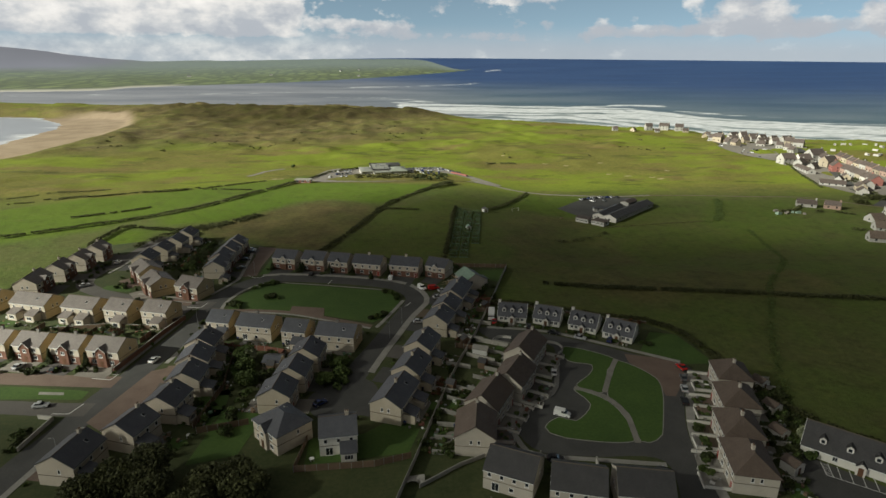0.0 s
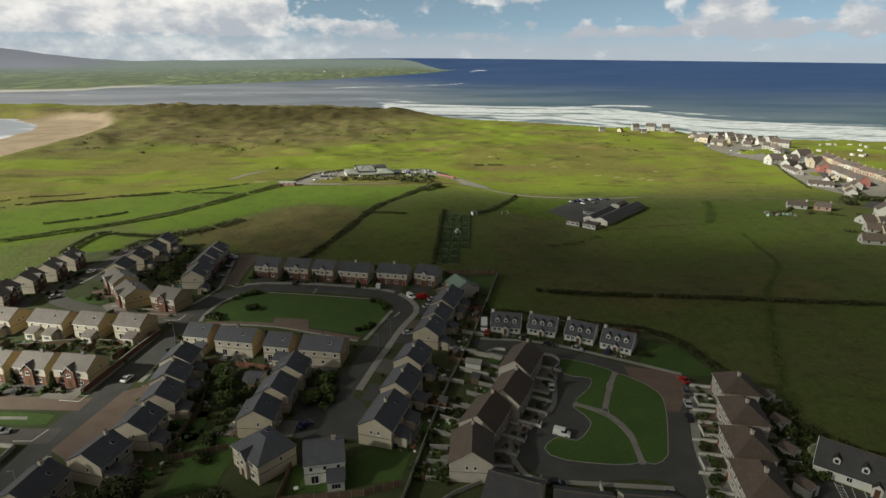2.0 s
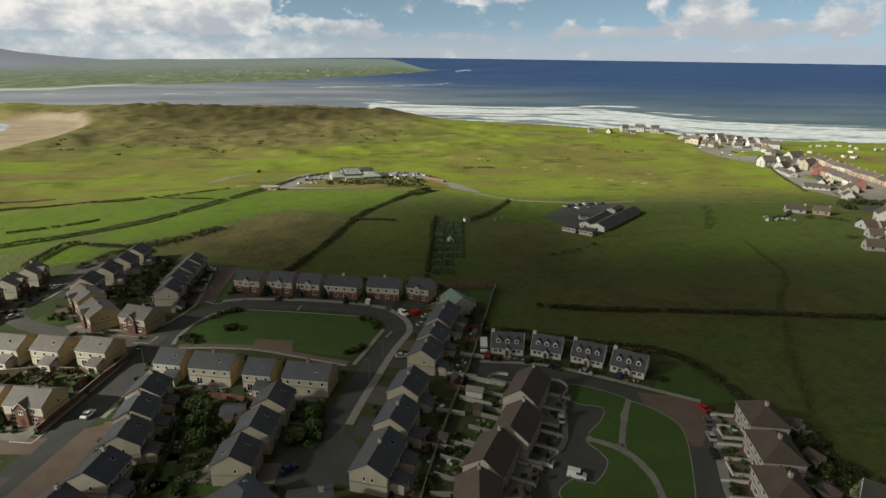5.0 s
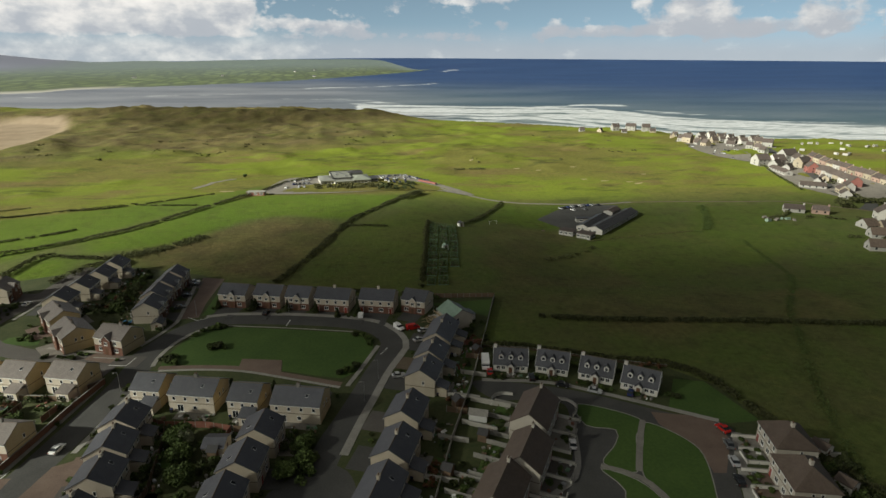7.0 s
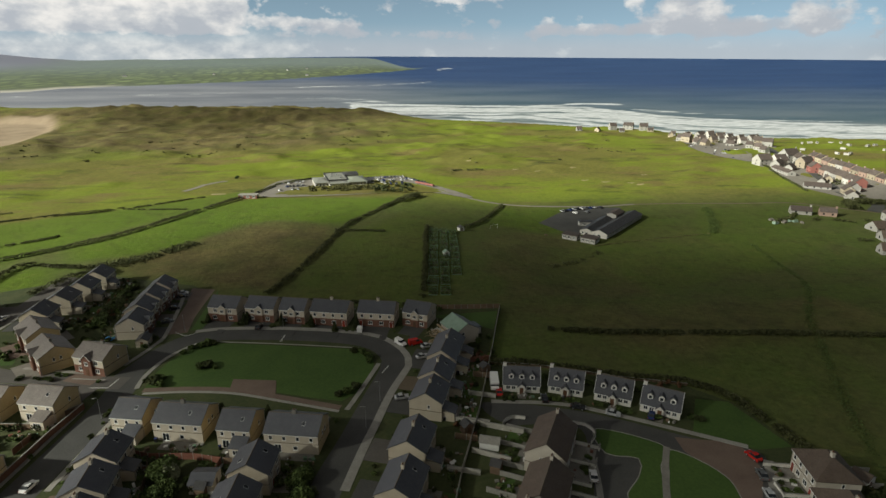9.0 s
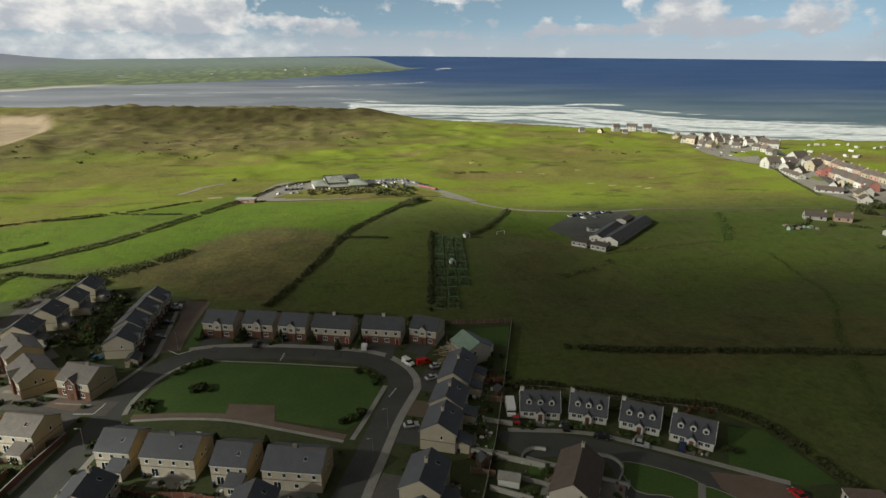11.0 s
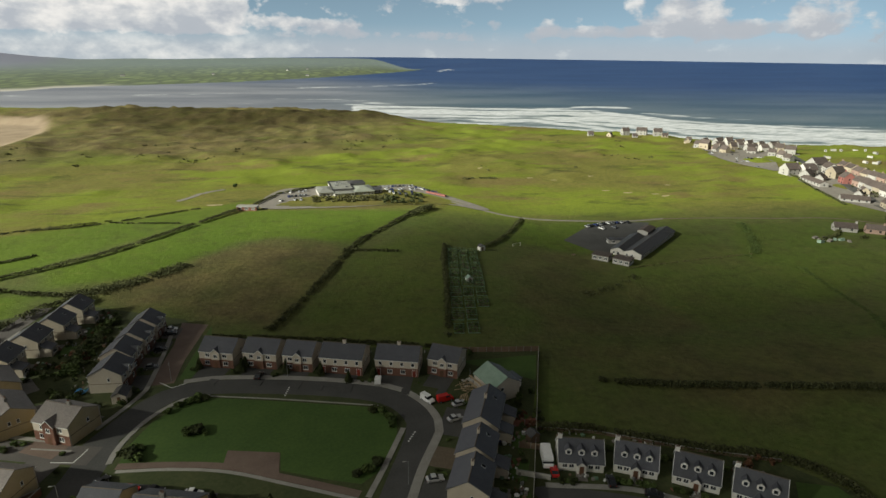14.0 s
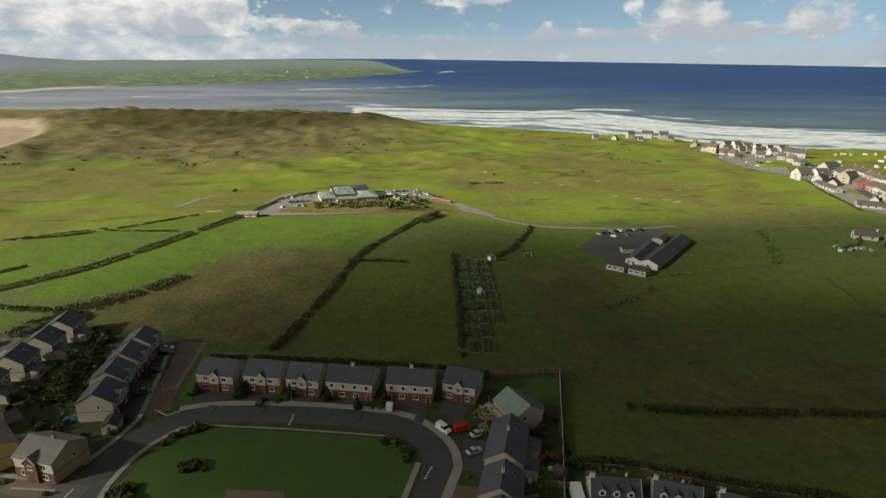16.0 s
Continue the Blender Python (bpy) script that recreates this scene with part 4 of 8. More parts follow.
road("road", ribbon([(-60.5, 209), (-71.0, 211.4), (-84.3, 215.1), (-99.7, 220.0), (-114.4, 229.5), (-119.5, 238.4), (-118.7, 249.4), (-114.9, 262.0), (-112.6, 280.1), (-110, 299)], 6.5, -0.2, 0.032), "asphalt_light", "grey asphalt road between the houses")
road("road", ribbon([(-130, 163), (-105.8, 160.3), (-85, 157.6), (-72.0, 156)], 6.0, -0.2, 0.036), "paving", "brown brick-paved street in front of the houses")
road("road", ribbon([(-130, 148), (-98.4, 145.4), (-84, 143.4), (-73, 142.4)], 6.0, -0.2, 0.040), "asphalt_light", "worn asphalt side street")
road("brick_drive", sheet([(-57.5, 238.5), (-57.0, 263.0), (-58.5, 279.5), (-49.4, 276.7), (-51.3, 252.3), (-51.0, 239.2)], 0.044), "paving", "brown brick-paved drive", "drive")
road("brick_forecourt", sheet([(-71.2, 136.6), (-67.6, 150.5), (-64.6, 161.7), (-59.6, 163.7), (-57.4, 156.5), (-60.4, 142.8), (-64.0, 131.1)], 0.044), "paving", "brown brick-paved forecourt", "forecourt")
road("estate_road", sheet([(36.3, 184.1), (54.9, 178.9), (68.3, 171.9), (83.2, 161.6), (95.5, 154.5), (94.0, 149.0), (87.0, 138.2), (80.2, 123.2), (76.8, 108.5), (74.2, 92), (65.6, 92), (69.2, 111.5), (53.4, 114.4), (41.7, 116.7), (37.4, 124.0), (38.3, 132.6), (50.0, 144.0), (55.8, 158.8), (57.8, 169.0), (52, 172.5), (40, 174)], 0.020, 2.5), "asphalt", "asphalt estate road round the green islands")
road("brick_paving", sheet([(79.1, 162.5), (84.5, 160.6), (90.0, 159.2), (92.8, 157.1), (93.2, 153.0), (92.2, 148.0), (88.4, 143.1), (84.3, 137.8), (81.6, 138.3), (82.6, 144.7), (80.8, 151.6), (78.5, 157.2)], 0.026), "paving", "worn red-brown brick paving across the road", "paving")
road("car_park", sheet([(101.5, 113.6), (119, 94), (118, 80), (92, 80), (94.4, 103)], 0.020), "asphalt", "asphalt car park with white bays", "car park")

GREEN = [(-54.2, 205.2), (-54.4, 210.8), (-51.6, 220.6), (-46.0, 228.2), (-39.9, 230.2), (-19.1, 225.2), (5.3, 218.8), (9.0, 214.8), (8.6, 206.7), (3.4, 194.0), (-0.7, 190.6), (-8, 193.2), (-18.2, 197.6), (-18.8, 204.0), (-30.8, 206.6), (-30.6, 201.8), (-42, 203.6)]
LAWNS = [
    ("lawn", [(p[0], p[1]) for p in GREEN], "mown oval lawn in the middle of the estate"),
    ("lawn", smooth_line([(61.6, 168.6), (74.6, 160.0), (70.4, 153.2), (64.6, 141.0), (58.4, 145.0), (64.0, 151.0), (66.6, 156.4), (59.9, 159.4)], 2.0, True), "mown green island beside the road"),
    ("lawn", smooth_line([(75.6, 158.2), (82.1, 150.0), (82.0, 141.4), (73.0, 121.4), (70.6, 119.3), (66.6, 119.3), (68.0, 130.6), (65.5, 139.4), (71.4, 151.5)], 2.0, True), "mown green island with a curved path"),
    ("lawn", smooth_line([(57.0, 143.2), (63.5, 138.6), (66.3, 130.3), (64.8, 119.4), (48.4, 121.9), (44.6, 126.4), (49.4, 130.6), (53.3, 128.6), (59.4, 135.7)], 2.0, True), "mown green island beside the parking bay"),
    ("lawn", [(93.6, 177.0), (101.6, 174.2), (105.0, 154.6), (96.3, 154.9), (84.6, 163.4)], "triangle of mown grass beside the houses"),
    ("lawn", smooth_line([(-104, 155.6), (-88.9, 153.6), (-77.4, 151.4), (-77.6, 147.6), (-88, 148.4), (-104, 149.8)], 2.5, True), "mown grass strip between two streets"),
    ("lawn", smooth_line([(-108, 231.5), (-100, 231.5), (-96.6, 224.8), (-104, 226.0), (-109, 229.0)], 2.5, True), "small mown green at the street corner"),
    ("lawn", [(-49.6, 252), (-48.2, 276), (-45.5, 262), (-46.5, 241.5), (-50.3, 240.4)], "grass verge beside the brick drive"),
    ("lawn", [(-41, 118), (-30, 121), (-27, 137), (-38, 140)], "back garden lawn"),
    ("lawn", [(-14, 116), (10, 119), (14, 131), (4, 131), (-1, 127), (-14, 126)], "wide back garden lawn"),
    ("lawn", [(-47.5, 133), (-38, 138), (-38.6, 150), (-46.5, 148)], "back garden lawn"),
    ("lawn", [(30, 240), (55, 240.5), (50, 226), (44, 231)], "back garden lawn"),
]
road("worn_patch", sheet([(-91, 152.2), (-84, 151.4), (-83.4, 150.0), (-90.4, 150.8)], 0.066), "concrete", "pale concrete slab set in the grass", "slab")
for i, (nm, poly, lab) in enumerate(LAWNS):
    road(nm, sheet(poly, 0.048 + 0.004 * (i % 3)), "lawn", lab, "lawn")

for i in (1, 2, 3):
    edge = LAWNS[i][1]
    road("kerb", ribbon(list(edge) + [edge[0]], 0.22, -0.05, 0.085 + 0.003 * (i % 3)), "concrete", "pale concrete kerb round the grass", "kerb")

# footpaths, kerbs and drives in pale concrete
PATHS = [
    ([(-48.5, 239.6), (-37.2, 240.3), (-12.7, 236.0), (8.2, 229.0), (16.6, 220.2), (19.4, 211.6), (19.0, 206.6), (13.0, 193.6), (7.6, 178.8), (3.9, 168.8), (-0.2, 156.3)], 2.1),
    ([(-56.4, 205.4), (-56.2, 212), (-52.9, 222.3), (-46.3, 230.2), (-39.8, 231.2)], 1.3),
    ([(-39.8, 231.0), (-19.0, 226.2), (4.8, 219.9)], 0.45),
    ([(10.3, 209.2), (4.3, 194.6), (0.6, 186.3)], 1.3),
    ([(-54.0, 202.6), (-42, 201.6), (-29.6, 198.9), (-16.3, 193.0), (-1.4, 186.0)], 0.9),
    ([(-64.2, 219.4), (-60.4, 227.8), (-57.6, 236.2), (-57.6, 240.1), (-58.6, 259.0), (-60.2, 276.1)], 1.3),
    ([(38.7, 184.4), (56.9, 180.2), (69.4, 173.2), (84.4, 163.1), (94.4, 156.2)], 1.5),
    ([(95.7, 151.0), (88.6, 138.4), (81.6, 123.2), (78.2, 109.4), (75.4, 90)], 2.2),
    ([(56.9, 162.2), (54.6, 152), (50.4, 141.6), (40.0, 134.3), (36.3, 126.2), (38.1, 117.3), (42, 115.4), (54, 113.2), (69, 110.4)], 1.4),
    ([(75.2, 159.2), (70.9, 152.2), (65.2, 141.2)], 1.5),
    ([(57.4, 144.2), (64.4, 139.4), (67.2, 130.6), (65.6, 118.6)], 1.5),
    ([(-67.2, 196.6), (-70.9, 178), (-74.6, 160)], 1.2),
    ([(-56.6, 196), (-60.6, 174), (-62, 166)], 1.4),
    ([(-70.4, 134.5), (-73.2, 123), (-76, 108)], 1.6),
    ([(-76, 213.8), (-66.4, 211.6)], 0.5),
    ([(-92.3, 222.2), (-80, 218.5), (-68, 214.8)], 1.2),
    ([(-114, 246), (-111.2, 262.0), (-108.8, 280.1)], 1.2),
]
for i, (p, w) in enumerate(PATHS):
    road("footpath", ribbon(p, w, -0.1, 0.10 + 0.004 * (i % 4)), "slabs" if i in (9, 10) else "concrete", "pale concrete footpath with raised kerb", "footpath")
road("brick_path", ribbon([(-54.4, 204.4), (-42, 203.2), (-29.6, 200.6), (-16.3, 194.8), (-1.0, 187.6)], 2.0, -0.05, 0.068), "paving", "brown brick path along the lawn", "path")
road("brick_path", sheet([(-31.2, 200.6), (-31.0, 206.6), (-19.0, 204.0), (-18.4, 196.0)], 0.060), "paving", "brown brick path along the lawn", "path")

# white road markings
for pts in ([(-69.4, 208.0), (-64.3, 207.2)], [(-64.3, 207.2), (-63.0, 211.8)], [(-54.9, 240.0), (-51.0, 236.8)], [(-51.0, 236.8), (-47.6, 238.6)], [(-80, 158.6), (-74.5, 157.4)], [(-74.5, 157.4), (-73.2, 161.5)], [(-82, 141.2), (-77.5, 140.8)], [(-77.5, 140.8), (-76, 145.4)]):
    road("road_marking", ribbon(pts, 0.22, 0.03, 0.052), "paint", "white painted give-way line", "road marking")
for i in range(6):
    road("bay_line", ribbon([(107.9 + 1.87 * i, 106.9 - 1.37 * i), (105.8 + 1.87 * i, 102.7 - 1.37 * i)], 0.14, 0.0, 0.036), "paint", "white painted parking bay line", "bay line")
road("bay_line", ribbon([(103.8, 104.2), (115.2, 95.4)], 0.14, 0.0, 0.040), "paint", "white painted parking bay line", "bay line")
for p in ([(105.3, 108.8), (103.5, 104.2)], [(106.5, 108.1), (104.6, 103.7)]):
    road("bay_line", ribbon(p, 0.14, 0.0, 0.044), "paint", "white painted line beside a hatched bay", "bay line")
for i in range(5):
    road("bay_hatch", ribbon([(105.1 - 0.36 * i, 108.2 - 0.92 * i), (106.2 - 0.36 * i, 107.2 - 0.92 * i)], 0.12, 0.0, 0.032), "paint", "white painted hatching beside a bay", "bay line")
for cx, cy, a in ((-19.5, 230.4, 78), (12.0, 205.5, 60)):
    for i in range(5):
        o = Vector((math.cos(radians(a)), math.sin(radians(a)))) * (i - 2) * 0.95
        road("ramp_mark", ribbon([(cx + o.x - 0.25, cy + o.y), (cx + o.x + 0.25, cy + o.y)], 0.4, 0.0, 0.045), "paint", "white painted mark on a road ramp", "road marking")


# ---------- houses ----------
WINDOWS = {}


def window_meshes(w, h):
    key = (w, h)
    if key not in WINDOWS:
        fr, pn = Geo(), Geo()
        t = 0.10
        for x0, z0, x1, z1 in ((-w / 2, 0, w / 2, t), (-w / 2, h - t, w / 2, h), (-w / 2, t, -w / 2 + t, h - t), (w / 2 - t, t, w / 2, h - t)):
            fr.box(x0, -0.05, z0, x1, 0.08, z1)
        n = max(1, round(w / 0.75))
        for i in range(1, n):
            x = -w / 2 + w * i / n
            fr.box(x - 0.04, -0.04, t, x + 0.04, 0.08, h - t)
        fr.box(-w / 2 - 0.08, -0.12, -0.08, w / 2 + 0.08, 0.02, 0.0)
        pn.box(-w / 2 + t, -0.012, t, w / 2 - t, 0.05, h - t)
        WINDOWS[key] = (fr.mesh("window_frame", M["trim"]), pn.mesh("pane", M["glass"]))
    return WINDOWS[key]


def window(parent, x, y, z, w, h, turn=0.0):
    """A framed window on a wall that looks along -y before the turn."""
    fr, pn = window_meshes(w, h)
    ob = part("window", fr, None, parent)
    ob.matrix_local = pose(x, y, z, 0, 0, turn)
    part("pane", pn, None, ob, "dark glass pane")
    return ob


def gable_roof(parent, x0, x1, y0, y1, z, rise, mat, over=0.32, thick=0.16, label=""):
    """Two slopes that meet at a ridge along x."""
    ym = (y0 + y1) / 2
    k = rise / ((y1 - y0) / 2)
    for s in (-1, 1):
        ye = ym + s * ((y1 - y0) / 2 + over)
        ze = z - over * k
        g = Geo()
        a, b = (x0 - 0.14, x1 + 0.14)
        top = [Vector((a, ye, ze + thick)), Vector((b, ye, ze + thick)), Vector((b, ym, z + rise + thick)), Vector((a, ym, z + rise + thick))]
        bot = [p - Vector((0, 0, thick)) for p in top]
        if s > 0:
            top, bot = [top[1], top[0], top[3], top[2]], [bot[1], bot[0], bot[3], bot[2]]
        g.face(top)
        g.face(bot[::-1])
        for i in range(4):
            j = (i + 1) % 4
            g.face([bot[i], bot[j], top[j], top[i]])
        part("roof_slope", g, M[mat], parent, label)
    part("ridge_cap", Geo().prism([(ym - 0.16, z + rise + thick - 0.06), (ym + 0.16, z + rise + thick - 0.06), (ym, z + rise + thick + 0.07)], "x", x0 - 0.14, x1 + 0.14), M["band"], parent)


def chimney(parent, x, y, z0, z1, mat="cream"):
    c = part("chimney", Geo().box(x - 0.45, y - 0.3, z0, x + 0.45, y + 0.3, z1).box(x - 0.52, y - 0.37, z1 - 0.16, x + 0.52, y + 0.37, z1 - 0.001), M[mat], parent)
    for dx in (-0.2, 0.2):
        g = Geo()
        g.prism([(x + dx + 0.12 * math.cos(k * math.pi / 4), y + 0.12 * math.sin(k * math.pi / 4)) for k in range(8)], "z", z1, z1 + 0.4)
        part("chimney_pot", g, M["door_brown"], c)


def house(m, w, d, label, upper="cream", gable="cream", lower=None, roof="slate", gablets=0, ext=0, skylight=0, chim=0.0, pair=False, group="", eave=5.2, rise=2.5, hip=False, cat="house", pediment=False):
    """A two-storey house; its front looks along -y, its ridge runs along x."""
    h = thing("house", m, label, cat, group)
    x, y = w / 2, d / 2
    # walls: front and back, then the two gables
    part("front_wall", Geo().box(-x, -y, -0.3, x, -y + 0.3, eave), M[upper], h)
    part("back_wall", Geo().box(-x, y - 0.3, -0.3, x, y, eave), M[upper], h)
    for s in (-1, 1):
        top = [(-y + 0.302, -0.3), (y - 0.302, -0.3), (y - 0.302, eave + (0 if hip else 0.08 * rise)), (0, eave if hip else eave + rise - 0.02), (-y + 0.302, eave + (0 if hip else 0.08 * rise))]
        part("gable_wall", Geo().prism(top, "x", s * x - 0.3 * (s > 0), s * x + 0.3 * (s < 0)), M[gable], h)
        part("string_course", Geo().box(s * x - 0.02, -y - 0.02, 2.62, s * x + 0.03 * s + 0.02, y + 0.02, 2.76), M["band"], h)
        window(h, s * x, 0.9 if s > 0 else -0.9, 3.3, 0.7, 1.1, 90 if s > 0 else -90)
        if w > 11:
            window(h, s * x, -0.9 if s > 0 else 0.9, 3.3, 0.7, 1.1, 90 if s > 0 else -90)
    if lower:
        part("brick_facing", Geo().box(-x - 0.03, -y - 0.06, -0.3, x + 0.03, -y - 0.002, 2.62), M[lower], h, "red brick lower storey")
    else:
        part("string_course", Geo().box(-x, -y - 0.04, 2.62, x, -y - 0.002, 2.76), M["band"], h)
    part("string_course", Geo().box(-x, y + 0.002, 2.62, x, y + 0.04, 2.76), M["band"], h)
    for s in (-1, 1):
        part("fascia", Geo().box(-x - 0.1, s * (y + 0.26) - 0.06, eave - 0.36, x + 0.1, s * (y + 0.26) + 0.06, eave - 0.18), M["trim"], h)
    if hip:
        o, inset, th = 0.32, min(w, d) * 0.42, 0.14
        k = rise / y
        e = [Vector((-x - o, -y - o, eave - o * k)), Vector((x + o, -y - o, eave - o * k)), Vector((x + o, y + o, eave - o * k)), Vector((-x - o, y + o, eave - o * k))]
        r0, r1 = Vector((-x + inset, 0, eave + rise)), Vector((x - inset, 0, eave + rise))
        up = Vector((0, 0, th))
        for q in ([e[0], e[1], r1, r0], [e[2], e[3], r0, r1], [e[1], e[2], r1], [e[3], e[0], r0]):
            g = Geo()
            g.face([p + up for p in q])
            g.face(q[::-1])
            g.face([q[0], q[1], q[1] + up, q[0] + up])
            part("roof_slope", g, M[roof], h)
    else:
        gable_roof(h, -x, x, -y, y, eave, rise, roof)
    # front
    nwin = 4 if pair else (2 if w < 11.5 else 3)
    for i in range(nwin):
        fx = -x + w * (i + 0.5) / nwin
        window(h, fx, -y, 3.25, 1.35 if not pair else 1.0, 1.2)
    doors = (-x + 1.1, x - 1.1) if pair else ((0.0,) if gablets else (-x * 0.35,))
    for dx in (() if gablets else doors):
        dr = part("door", Geo().box(dx - 0.5, -y - 0.12, 0, dx + 0.5, -y - 0.062, 2.1), M["door_red"], h, "painted front door")
        part("door_frame", Geo().box(dx - 0.6, -y - 0.10, 0, dx - 0.502, -y + 0.04, 2.2).box(dx + 0.502, -y - 0.10, 0, dx + 0.6, -y + 0.04, 2.2).box(dx - 0.5, -y - 0.10, 2.102, dx + 0.5, -y + 0.04, 2.2), M["trim"], dr)
    for fx in ((-x * 0.3, x * 0.3) if pair else ((-x * 0.55, x * 0.55) if gablets else (x * 0.45,))):
        window(h, fx, -y - 0.06, 0.85, 1.5, 1.25)
    for k in range(gablets):
        gx = 0.0 if gablets == 1 else (-x * 0.5 + k * x)
        gw, top, out = (1.25, eave + 0.95, 0.42) if pediment else (1.6, eave + 1.35, 0.75)
        foot = 2.622 if pediment else -0.3
        gb = part("front_gable", Geo().prism([(gx - gw, foot), (gx + gw, foot), (gx + gw, eave - 0.2), (gx, top), (gx - gw, eave - 0.2)], "y", -y - out, -y + 0.002 - 0.07), M[upper if pediment else (lower or gable)], h, "small white gable above the door" if pediment else "projecting brick gable")
        if pediment:
            part("brick_bay", Geo().box(gx - gw, -y - out, -0.3, gx + gw, -y - 0.07, 2.62), M[lower], gb, "red brick bay")
        for s in (-1, 1):
            g = Geo()
            q = [Vector((gx + s * (gw + 0.2), -y - out - 0.2, eave - 0.37)), Vector((gx, -y - out - 0.2, top + 0.02)), Vector((gx, -y + 2.2, top + 0.02)), Vector((gx + s * (gw + 0.2), -y + 0.4, eave - 0.37))]
            if s < 0:
                q = q[::-1]
            q = q[::-1]
            g.face(q)
            g.face([p + Vector((0, 0, 0.13)) for p in q[::-1]])
            for i in range(4):
                j = (i + 1) % 4
                g.face([q[j], q[i], q[i] + Vector((0, 0, 0.13)), q[j] + Vector((0, 0, 0.13))])
            part("gable_roof", g, M[roof], gb)
        window(h, gx, -y - out, 3.25, 1.2, 1.1)
        part("door", Geo().box(gx - 0.5, -y - out - 0.06, 0, gx + 0.5, -y - out - 0.002, 2.1), M["door_brown"], gb, "dark panelled front door")
        part("barge_board", Geo().prism([(gx - gw - 0.2, eave - 0.45), (gx - gw - 0.2, eave - 0.27), (gx, top + 0.14), (gx + gw + 0.2, eave - 0.27), (gx + gw + 0.2, eave - 0.45), (gx, top - 0.06)], "y", -y - out - 0.25, -y - out - 0.202), M["trim"], gb)
    # back
    nb = 4 if pair else 3
    for i in range(nb):
        window(h, -x + w * (i + 0.5) / nb, y, 3.35, 0.9, 1.1, 180)
    window(h, x * 0.5, y, 0.1, 1.7, 2.1, 180)
    window(h, -x * 0.15, y, 0.9, 1.1, 1.1, 180)
    if ext:
        for s in ((-1, 1) if pair else (ext,)):
            ex, ew, ed = s * x * 0.5, 3.6, 3.2
            e = part("extension", Geo().box(ex - ew / 2, y + 0.002, -0.3, ex + ew / 2, y + ed, 2.5), M[upper], h, "single-storey rear extension")
            g = Geo()
            q = [Vector((ex - ew / 2 - 0.2, y + ed + 0.25, 2.45)), Vector((ex + ew / 2 + 0.2, y + ed + 0.25, 2.45)), Vector((ex + ew / 2 + 0.2, y + 0.05, 3.55)), Vector((ex - ew / 2 - 0.2, y + 0.05, 3.55))]
            up = Vector((0, 0, 0.14))
            g.face([p + up for p in q[::-1]])
            g.face(q)
            for i in range(4):
                g.face([q[(i + 1) % 4], q[i], q[i] + up, q[(i + 1) % 4] + up])
            part("extension_roof", g, M[roof], e)
            window(h, ex, y + ed, 0.7, 2.0, 1.3, 180)
    if skylight:
        for k in range(skylight):
            sx = -x * 0.4 + k * x * 0.8
            sl = math.degrees(math.atan2(rise, y))
            for side in ((1,) if k % 2 == 0 else (-1,)):
                ym, zm = side * y * 0.5, eave + rise * 0.5 + 0.16
                ob = part("skylight", Geo().box(-0.36, -0.5, 0.0, 0.36, 0.5, 0.09), M["trim"], h, "roof window")
                ob.matrix_local = pose(sx, ym, zm, -sl * side, 0, 0)
                part("pane", Geo().box(-0.32, -0.45, 0.09, 0.32, 0.45, 0.11), M["glass"], ob)
    if chim is not None:
        chimney(h, chim * x, 0.0, eave + rise - 0.5, eave + rise + 1.05, "slabs" if gable == "yellow" else gable)
    return h


